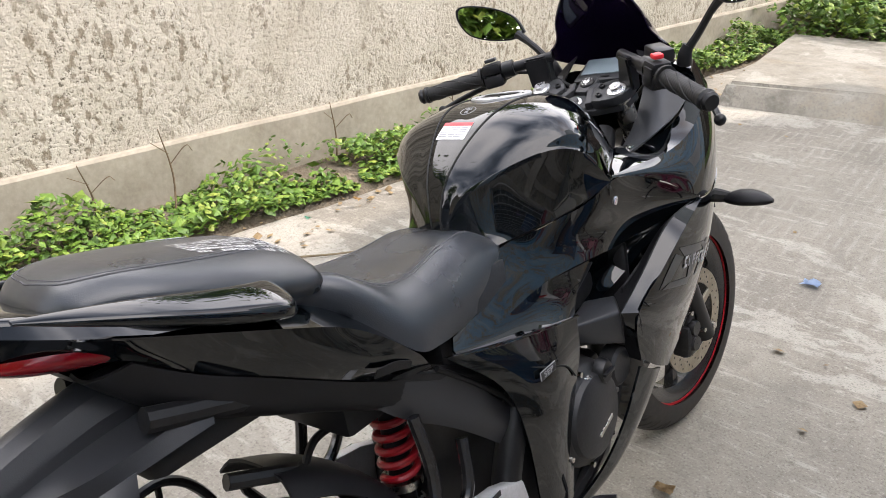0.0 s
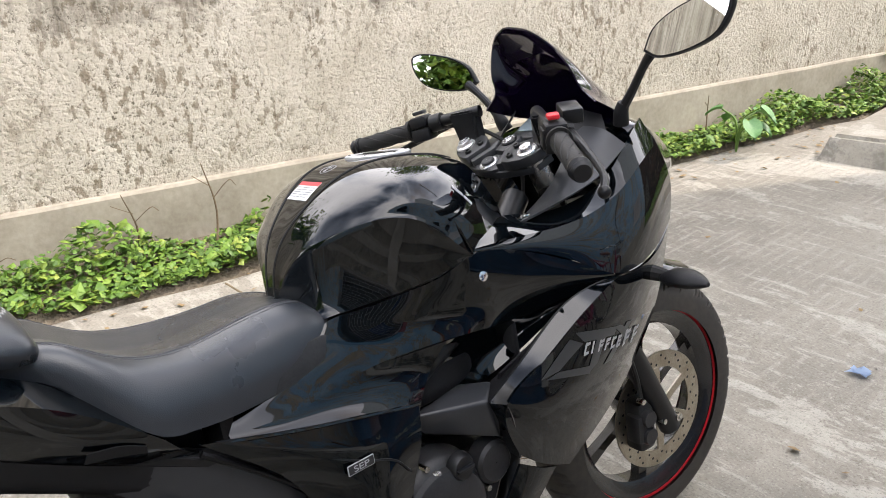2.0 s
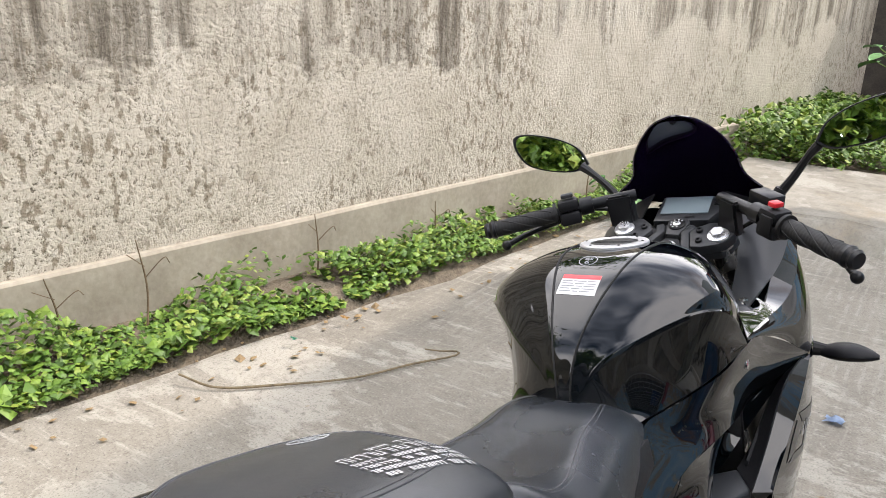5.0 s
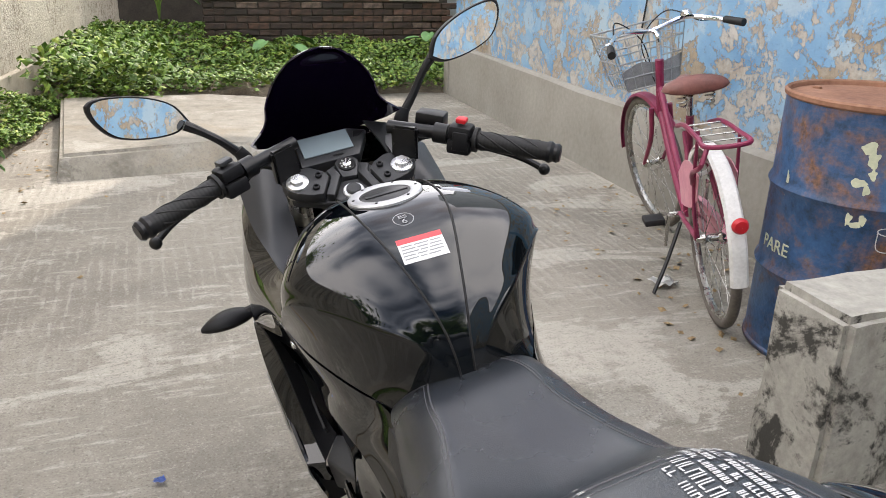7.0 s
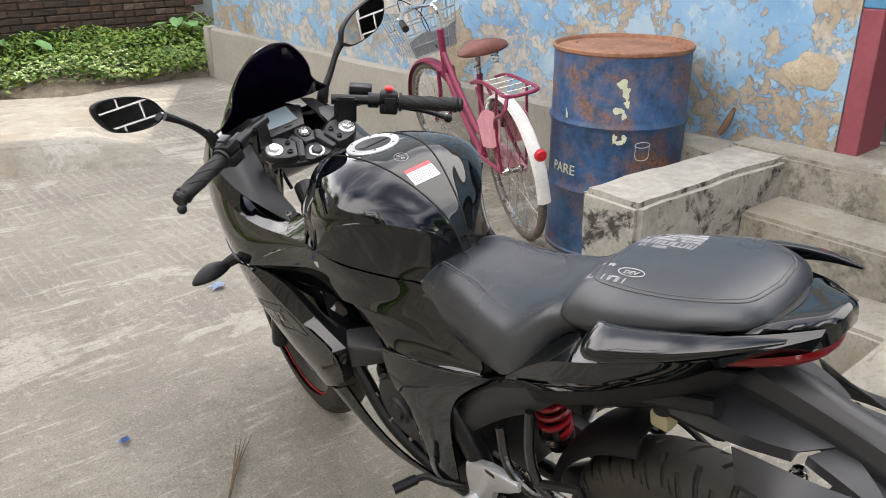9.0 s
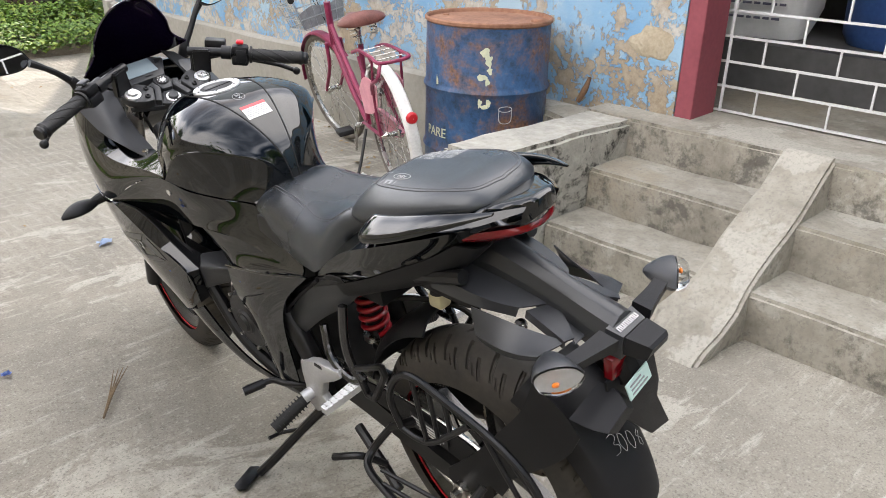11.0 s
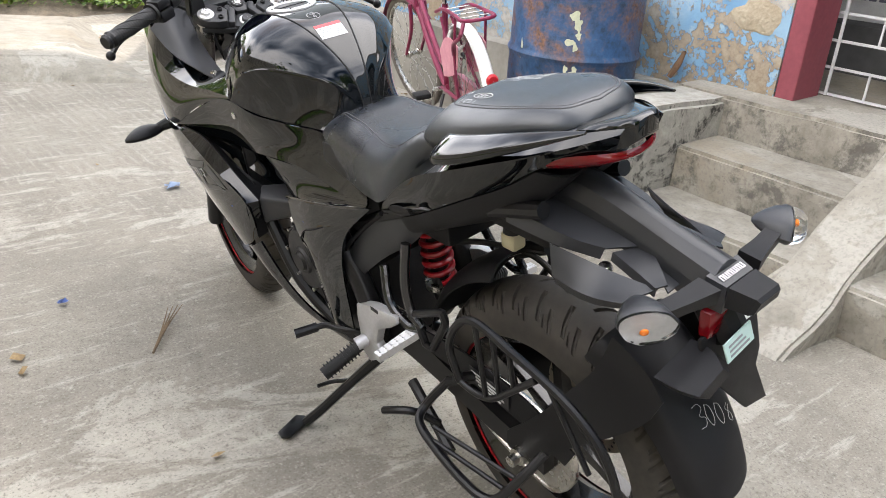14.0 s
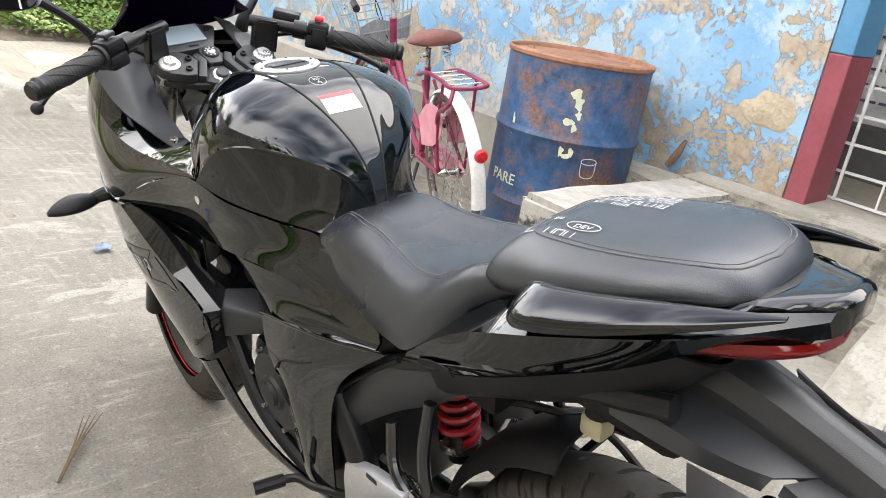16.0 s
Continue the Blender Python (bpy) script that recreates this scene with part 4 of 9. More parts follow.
    part("lever_ball", ball, BLACKMETAL, bar)
    part("cable", moved(tube([lv[0], lv[0] + Vector((-s * 0.04, 0.05, -0.015)), Vector((s * 0.07, 1.13, 0.9)), Vector((s * 0.04, 1.11, 0.8))], 0.0042, 8, 24), STEER), RUBBER, bar)

# --- instrument cluster
cl = prism([(-0.058, -0.046), (-0.054, 0.034), (0.05, 0.032), (0.083, 0.016), (0.08, 0.006), (0.052, -0.046)], 0.026, "xy", -0.026, 0.004)
CLM = Matrix.Translation((-0.008, 1.166, 0.956)) @ Matrix.Rotation(radians(26), 4, "X")
cluster = part("instrument_unit", moved(cl, CLM), GREYMATTE, bike, "black instrument cluster with blank display")
part("display", moved(block((-0.047, -0.026, 0.0), (0.047, 0.027, 0.003), 0.001), CLM), LCD, cluster, "blank pale LCD display")
part("cluster_trim", moved(prism([(0.053, 0.001), (0.058, 0.016), (0.07, 0.014), (0.077, 0.009), (0.066, 0.001)], 0.003, "xy", 0.0, 0.001), CLM), BLACKMETAL, cluster)
part("cluster_button", moved(block((0.004, -0.038, 0.0), (0.024, -0.034, 0.002), 0.001), CLM), MATTE, cluster)

# --- windscreen
scr = [
    [(-0.142, 1.15, 0.992), (-0.125, 1.22, 0.965), (-0.075, 1.32, 0.935), (0, 1.355, 0.925), (0.075, 1.32, 0.935), (0.125, 1.22, 0.965), (0.142, 1.15, 0.992)],
    [(-0.11, 1.15, 1.022), (-0.1, 1.2, 1.012), (-0.065, 1.265, 1.0), (0, 1.285, 0.997), (0.065, 1.265, 1.0), (0.1, 1.2, 1.012), (0.11, 1.15, 1.022)],
    [(-0.1, 1.138, 1.06), (-0.088, 1.17, 1.058), (-0.05, 1.205, 1.056), (0, 1.214, 1.055), (0.05, 1.205, 1.056), (0.088, 1.17, 1.058), (0.1, 1.138, 1.06)],
    [(-0.078, 1.125, 1.098), (-0.066, 1.14, 1.1), (-0.035, 1.152, 1.103), (0, 1.155, 1.104), (0.035, 1.152, 1.103), (0.066, 1.14, 1.1), (0.078, 1.125, 1.098)],
    [(-0.044, 1.108, 1.13), (-0.036, 1.112, 1.133), (-0.018, 1.114, 1.136), (0, 1.114, 1.137), (0.018, 1.114, 1.136), (0.036, 1.112, 1.133), (0.044, 1.108, 1.13)],
    [(-0.01, 1.096, 1.142), (-0.007, 1.096, 1.143), (-0.003, 1.096, 1.143), (0, 1.096, 1.143), (0.003, 1.096, 1.143), (0.007, 1.096, 1.143), (0.01, 1.096, 1.142)],
]
part("windscreen", skin(scr, 29, 32, 0.003), SCREEN, bike, "very dark smoked windscreen")
nose = half_loft([
    (1.20, [(0, 0.95), (0.07, 0.948), (0.12, 0.945), (0.16, 0.93), (0.17, 0.91), (0.165, 0.9)]),
    (1.28, [(0, 0.95), (0.06, 0.948), (0.11, 0.938), (0.145, 0.915), (0.16, 0.86), (0.15, 0.76)]),
    (1.36, [(0, 0.925), (0.05, 0.922), (0.09, 0.91), (0.115, 0.885), (0.13, 0.83), (0.11, 0.74)]),
    (1.43, [(0, 0.87), (0.04, 0.866), (0.075, 0.855), (0.09, 0.84), (0.09, 0.81), (0.07, 0.75)]),
    (1.46, [(0, 0.82), (0.03, 0.82), (0.05, 0.815), (0.055, 0.81), (0.055, 0.8), (0.04, 0.78)]),
], 18, 22)
part("nose_cowl", nose, GLOSS, bike, "glossy black nose cowl", 45)

# --- fuel tank
c0 = [(0, 0.53, 0.795), (0, 0.537, 0.845), (0, 0.555, 0.889), (0, 0.584, 0.921), (0, 0.618, 0.947), (0, 0.654, 0.966), (0, 0.7, 0.977), (0, 0.77, 0.976), (0, 0.825, 0.966), (0, 0.868, 0.951)]
c1 = [(0.009, 0.53, 0.795), (0.012, 0.537, 0.845), (0.02, 0.555, 0.888), (0.03, 0.584, 0.92), (0.041, 0.618, 0.946), (0.051, 0.654, 0.965), (0.059, 0.7, 0.976), (0.063, 0.77, 0.974), (0.062, 0.825, 0.964), (0.057, 0.868, 0.949)]
c2 = [(0.013, 0.53, 0.795), (0.019, 0.538, 0.843), (0.034, 0.555, 0.884), (0.053, 0.583, 0.913), (0.076, 0.617, 0.937), (0.099, 0.655, 0.955), (0.115, 0.7, 0.963), (0.114, 0.765, 0.962), (0.1, 0.825, 0.952), (0.082, 0.878, 0.935)]
tank_u = [(0.017, 0.531, 0.795), (0.025, 0.539, 0.84), (0.045, 0.554, 0.877), (0.07, 0.577, 0.902), (0.099, 0.608, 0.923), (0.13, 0.645, 0.938), (0.153, 0.688, 0.944), (0.154, 0.745, 0.938), (0.138, 0.815, 0.925), (0.104, 0.886, 0.905)]
tank_v = [(0.019, 0.531, 0.795), (0.028, 0.539, 0.838), (0.05, 0.552, 0.872), (0.078, 0.572, 0.893), (0.109, 0.602, 0.91), (0.143, 0.639, 0.924), (0.171, 0.681, 0.926), (0.18, 0.735, 0.9), (0.166, 0.81, 0.875), (0.13, 0.893, 0.853)]
crest = [(0.021, 0.532, 0.795), (0.031, 0.539, 0.836), (0.054, 0.55, 0.867), (0.084, 0.568, 0.885), (0.116, 0.597, 0.898), (0.15, 0.632, 0.908), (0.177, 0.668, 0.905), (0.187, 0.705, 0.884), (0.189, 0.74, 0.851), (0.188, 0.77, 0.822)]
hollow = [(0.05, 0.543, 0.785), (0.06, 0.55, 0.812), (0.078, 0.562, 0.831), (0.099, 0.581, 0.842), (0.121, 0.608, 0.848), (0.145, 0.643, 0.852), (0.165, 0.682, 0.85), (0.177, 0.719, 0.841), (0.183, 0.747, 0.831), (0.1875, 0.769, 0.821)]
foot_line = [(0.09, 0.545, 0.779), (0.1, 0.561, 0.783), (0.12, 0.6, 0.788), (0.139, 0.64, 0.793), (0.157, 0.684, 0.799), (0.173, 0.726, 0.808), (0.188, 0.771, 0.8195)]


def flipped(c):
    return [(-x, y, z) for x, y, z in c]


tank_bm = panel([flipped(c) for c in (crest, tank_v, tank_u, c2, c1)] + [c0, c1, c2, tank_u, tank_v, crest], 64, 72)
for sx in (1, -1):
    tank_bm = joined(tank_bm, panel([crest, hollow, foot_line], 64, 14, 0, sx))
fronts = [c[-1] for c in (c0, c1, c2, tank_u, tank_v)]
for sx in (1, -1):
    tank_bm = joined(tank_bm, panel([fronts, [(x * 0.9, y + 0.02, z - 0.035) for x, y, z in fronts]], 12, 4, 0, sx))
bmesh.ops.remove_doubles(tank_bm, verts=tank_bm.verts, dist=2e-4)
bmesh.ops.recalc_face_normals(tank_bm, faces=tank_bm.faces)
tank = part("fuel_tank", tank_bm, GLOSS, bike, "glossy black fuel tank with creased shoulders", 50)
for s in (-1, 1):
    part("tank_seam", tube([(s * x, y, z + 0.0004) for x, y, z in fair(c1, 40)], 0.0016, 6, 80), RUBBER, tank, "dark panel seam")
    # raised lip of the badge panel on the tank's flank
    lip = [(0.157, 0.72, 0.9405), (0.1685, 0.735, 0.92), (0.1795, 0.75, 0.885), (0.188, 0.772, 0.826)]
    part("badge_lip", tube([(s * x, y, z) for x, y, z in lip], 0.0016, 6, 24), GLOSS, tank)
CAPM = Matrix.Translation((-0.004, 0.77, 0.9785)) @ Matrix.Rotation(radians(-4), 4, "X")
cap = part("fuel_cap", moved(lathe([(0.037, -0.01), (0.054, -0.012), (0.054, -0.001), (0.052, 0.001), (0.04, 0.0015), (0.037, 0.0)], 48, "z"), CAPM), SILVER, tank, "brushed metal fuel filler ring")
part("cap_centre", moved(lathe([(0.001, 0.0005), (0.034, 0.0005), (0.0375, -0.001), (0.038, -0.006)], 40, "z"), CAPM), ENGINE, cap, "dark filler cap centre")
part("cap_flap", moved(block((-0.03, -0.009, -0.001), (0.032, 0.009, 0.0022), 0.001), CAPM), BLACKMETAL, cap)
for i in range(6):
    a = i * 1.047
    part("cap_bolt", moved(lathe([(0.001, 0.0022), (0.0022, 0.0022), (0.0022, 0.0)], 8, "z", (0.046 * math.cos(a), 0.046 * math.sin(a), 0)), CAPM), BLACKMETAL, cap)
tank_tree = BVHTree.FromPolygons([v.co for v in tank.data.vertices], [p.vertices for p in tank.data.polygons])


def laid(tree_, m, x0, x1, y0, y1, off, nx=8, ny=5):
    """A thin sheet in m's plane, dropped onto a surface."""
    rows_ = []
    for i in range(nx + 1):
        row = []
        for j in range(ny + 1):
            q = m @ Vector((x0 + (x1 - x0) * i / nx, y0 + (y1 - y0) * j / ny, 0.03))
            hit = tree_.ray_cast(q, m.to_3x3() @ Vector((0, 0, -1)))
            row.append((hit[0] if hit[0] else q) + m.to_3x3() @ Vector((0, 0, off)))
        rows_.append(row)
    bm_ = bmesh.new()
    grid_faces(bm_, rows_)
    bmesh.ops.recalc_face_normals(bm_, faces=bm_.faces)
    return bm_


STM = Matrix.Translation((-0.003, 0.622, 0.951)) @ Matrix.Rotation(radians(31), 4, "X") @ Matrix.Rotation(radians(-2), 4, "Z")
stk = part("warning_sticker", laid(tank_tree, STM, -0.03, 0.03, -0.018, 0.02, 0.0005), STICKER, tank, "white sticker with red heading bar")
part("sticker_heading", laid(tank_tree, STM, -0.03, 0.03, 0.0115, 0.02, 0.0009), STICKRED, stk)
for k in range(5):
    for u0, u1 in ((-0.027, -0.012 + 0.003 * (k % 3)), (-0.0095 + 0.003 * (k % 3), 0.01 - 0.002 * k), (0.0125 - 0.002 * k, 0.026 - 0.006 * (k == 4))):
        part("print_bar", laid(tank_tree, STM, u0, u1, 0.0065 - k * 0.0048, 0.0082 - k * 0.0048, 0.0009, 4, 1), STICKGREY, stk)
EMM = Matrix.Translation((-0.008, 0.675, 0.973)) @ Matrix.Rotation(radians(18), 4, "X")
ring_pts = [EMM @ Vector((0.0135 * math.cos(a), 0.0135 * math.sin(a), 0.02)) for a in (2 * math.pi * i / 28 for i in range(28))]
ring_pts = [(tank_tree.ray_cast(q, EMM.to_3x3() @ Vector((0, 0, -1)))[0] or q) for q in ring_pts]
emb = part("round_emblem", tube([tuple(q) for q in ring_pts], 0.0006, 6, 56, closed=True), DECALW, tank, "small round silver emblem")


def on_tank(m, x, y, z):
    q = m @ Vector((x, y, 0.02))
    return (tank_tree.ray_cast(q, m.to_3x3() @ Vector((0, 0, -1)))[0] or q) + m.to_3x3() @ Vector((0, 0, 0.0005 + z))


lettered("BS", 0.0095, DECALW, emb, lambda x, y, z: on_tank(EMM, x * 1.3, y + 0.0015, z), 0.0003)
lettered("6", 0.0125, DECALW, emb, lambda x, y, z: on_tank(EMM, x * 1.3, y - 0.0095, z), 0.0003)

# slanted maker's mark on each flank, as two plain strokes
for s in (-1, 1):
    MKM = Matrix.Translation((s * 0.16, 0.792, 0.91)) @ Vector((s * 0.8, 0.1, 0.6)).to_track_quat("Z", "Y").to_matrix().to_4x4()
    mk = part("maker_mark", laid(tank_tree, MKM @ Matrix.Rotation(radians(s * 38), 4, "Z"), -0.003, 0.003, -0.004, 0.018, 0.001, 2, 4), DECALW, tank, "small silver maker's mark")
    part("mark_stroke", laid(tank_tree, MKM @ Matrix.Rotation(radians(s * 38), 4, "Z"), -0.003, 0.003, -0.024, -0.006, 0.001, 2, 4), DECALW, mk)

# --- seats
rider_seat = part("rider_seat", half_loft([
    (0.566, [(0, 0.785), (0.04, 0.784), (0.075, 0.781), (0.094, 0.776), (0.098, 0.77), (0.096, 0.76)]),
    (0.556, [(0, 0.802), (0.04, 0.801), (0.074, 0.796), (0.098, 0.782), (0.102, 0.765), (0.1, 0.742)]),
    (0.53, [(0, 0.812), (0.04, 0.812), (0.068, 0.81), (0.098, 0.788), (0.107, 0.757), (0.104, 0.726)]),
    (0.49, [(0, 0.817), (0.04, 0.818), (0.063, 0.818), (0.1, 0.793), (0.115, 0.755), (0.113, 0.718)]),
    (0.44, [(0, 0.812), (0.042, 0.814), (0.068, 0.815), (0.106, 0.791), (0.123, 0.754), (0.122, 0.716)]),
    (0.387, [(0, 0.807), (0.05, 0.811), (0.08, 0.813), (0.116, 0.793), (0.133, 0.756), (0.134, 0.718)]),
    (0.335, [(0, 0.808), (0.056, 0.813), (0.093, 0.816), (0.128, 0.799), (0.146, 0.763), (0.146, 0.726)]),
    (0.29, [(0, 0.818), (0.06, 0.825), (0.1, 0.828), (0.132, 0.811), (0.151, 0.775), (0.154, 0.738)]),
    (0.25, [(0, 0.84), (0.06, 0.848), (0.103, 0.851), (0.128, 0.839), (0.142, 0.81), (0.144, 0.775)]),
    (0.22, [(0, 0.86), (0.06, 0.868), (0.094, 0.871), (0.115, 0.861), (0.126, 0.838), (0.126, 0.81)]),
    (0.185, [(0, 0.87), (0.05, 0.876), (0.08, 0.879), (0.096, 0.873), (0.103, 0.858), (0.102, 0.84)]),
    (0.13, [(0, 0.872), (0.05, 0.876), (0.076, 0.878), (0.088, 0.872), (0.093, 0.86), (0.09, 0.845)]),
], 24, 60), VINYL, bike, "black vinyl rider seat with a stitched seam", 60)
pillion_seat = part("pillion_seat", half_loft([
    (0.2, [(0, 0.882), (0.04, 0.882), (0.075, 0.881), (0.096, 0.878), (0.1, 0.874), (0.09, 0.868)]),
    (0.193, [(0, 0.91), (0.04, 0.909), (0.075, 0.903), (0.104, 0.89), (0.113, 0.876), (0.105, 0.862)]),
    (0.165, [(0, 0.932), (0.04, 0.931), (0.078, 0.922), (0.11, 0.902), (0.121, 0.882), (0.114, 0.866)]),
    (0.104, [(0, 0.949), (0.045, 0.948), (0.086, 0.94), (0.117, 0.922), (0.128, 0.902), (0.12, 0.884)]),
    (0.05, [(0, 0.962), (0.045, 0.961), (0.088, 0.953), (0.116, 0.936), (0.125, 0.918), (0.116, 0.902)]),
    (0.0, [(0, 0.971), (0.045, 0.97), (0.086, 0.964), (0.11, 0.949), (0.117, 0.934), (0.106, 0.92)]),
    (-0.035, [(0, 0.976), (0.042, 0.975), (0.076, 0.97), (0.096, 0.957), (0.103, 0.944), (0.092, 0.932)]),
    (-0.07, [(0, 0.974), (0.034, 0.973), (0.061, 0.968), (0.078, 0.957), (0.083, 0.947), (0.072, 0.938)]),
    (-0.088, [(0, 0.962), (0.024, 0.961), (0.042, 0.958), (0.054, 0.953), (0.057, 0.948), (0.048, 0.942)]),
    (-0.093, [(0, 0.953), (0.016, 0.953), (0.032, 0.951), (0.042, 0.949), (0.044, 0.947), (0.036, 0.944)]),
], 24, 50), VINYL, bike, "black vinyl pillion seat with white printing", 60)
rider_tree = BVHTree.FromPolygons([v.co for v in rider_seat.data.vertices], [p.vertices for p in rider_seat.data.polygons])
for s in (-1, 1):
    for shift, rad in ((0.0, 0.0011), (0.0055, 0.0006)):
        seam = []
        for q in catmull([(s * 0.05, 0.545, 0.9), (s * 0.063, 0.49, 0.9), (s * 0.067, 0.44, 0.9), (s * 0.08, 0.387, 0.9), (s * 0.094, 0.335, 0.9), (s * 0.101, 0.29, 0.9), (s * 0.104, 0.255, 0.9), (s * 0.096, 0.225, 0.9), (s * 0.082, 0.2, 0.9)], 60):
            hit = rider_tree.ray_cast(Vector((q.x + s * shift, q.y, 1.0)), Vector((0, 0, -1)))
            if hit[0]:
                seam.append(tuple(hit[0]))
        part("stitching", tube(seam, rad, 6, 60), THREAD, rider_seat, "grey stitched seam")
seat_tree = BVHTree.FromPolygons([v.co for v in pillion_seat.data.vertices], [p.vertices for p in pillion_seat.data.polygons])
half_seam = [(0.0, 0.172), (0.045, 0.17), (0.07, 0.16), (0.085, 0.104), (0.089, 0.05), (0.086, 0.0), (0.075, -0.038), (0.052, -0.068), (0.0, -0.078)]
for inset, rad in ((1.0, 0.0012), (0.94, 0.0007)):
    loop_xy = catmull([(x * inset, y * inset + 0.003 * (1 - inset), 0) for x, y in half_seam], 40)
    loop_xy = loop_xy + [Vector((-q.x, q.y, 0)) for q in reversed(loop_xy[1:-1])]
    part("stitching", tube([tuple(seat_tree.ray_cast(Vector((q.x, q.y, 1.2)), Vector((0, 0, -1)))[0] or (q.x, q.y, 0.95)) for q in loop_xy], rad, 6, 160, closed=True), THREAD, pillion_seat, "grey stitched seam")



def seat_z(x, y):
    """Height of the pillion seat's top."""
    hit = seat_tree.ray_cast(Vector((x, y, 1.2)), Vector((0, 0, -1)))
    return (hit[0].z if hit[0] else 0.95) + 0.0012


def print_bar(x0, x1, y0, y1):
    lean = 0.13 * ((y0 + y1) / 2 - 0.066)
    x0, x1 = x0 + lean, x1 + lean
    bm_ = bmesh.new()
    grid_faces(bm_, [[(x0 + (x1 - x0) * i / 4, y0 + (y1 - y0) * j / 2, seat_z(x0 + (x1 - x0) * i / 4, y0 + (y1 - y0) * j / 2)) for j in (0, 1, 2)] for i in range(5)])
    bmesh.ops.recalc_face_normals(bm_, faces=bm_.faces)
    part("print_bar", bm_, PRINT, pillion_seat, "", 0)


# white printing on the pillion seat, as bars
rng = random.Random(4)


def letters(x0, x1, y_from, y_to, pitch, gap=0.28):
    """A line of small marks across the seat, like letters read from the far side."""
    yy = y_from
    while yy > y_to:
        if rng.random() > 0.12:
            hh, w_ = x1 - x0, pitch * (1 - gap)
            th = min(0.0017, hh * 0.3)
            print_bar(x0, x1, yy - th, yy)
            pick = rng.random()
            if pick < 0.75:
                print_bar(x0 if pick < 0.4 else x1 - th, (x0 if pick < 0.4 else x1 - th) + th, yy - w_, yy - th)
            if pick > 0.3:
                print_bar(x0, x1, yy - w_, yy - w_ + th * 0.9)
        yy -= pitch


letters(0.012, 0.0195, 0.155, 0.105, 0.0085)
letters(0.023, 0.0365, 0.187, 0.067, 0.0096, 0.2)
for row, stop in enumerate((0.066, 0.066, 0.064, 0.074)):
    letters(0.0405 + 0.0095 * row, 0.0468 + 0.0095 * row, 0.186 - 0.004 * row, stop, 0.0052)
letters(-0.0535, -0.0475, 0.186, 0.15, 0.0068)
letters(-0.083, -0.0725, 0.192, 0.092, 0.0145, 0.15)
DEVC = (-0.053, 0.109)
oval = [(DEVC[0] + 0.0085 * math.cos(a) + 0.13 * 0.0235 * math.sin(a), DEVC[1] + 0.0235 * math.sin(a)) for a in (2 * math.pi * i / 28 for i in range(28))]
oval_print = part("oval_print", tube([(x, y, seat_z(x, y)) for x, y in oval], 0.0006, 5, 56, closed=True), PRINT, pillion_seat)
lettered("DEV", 0.011, PRINT, oval_print, lambda x, y, z: Vector((DEVC[0] - 0.0045 + y - 0.13 * x * 1.25, DEVC[1] - x * 1.25, seat_z(DEVC[0] - 0.0045 + y, DEVC[1] - x * 1.25) + z)), 0.0002)

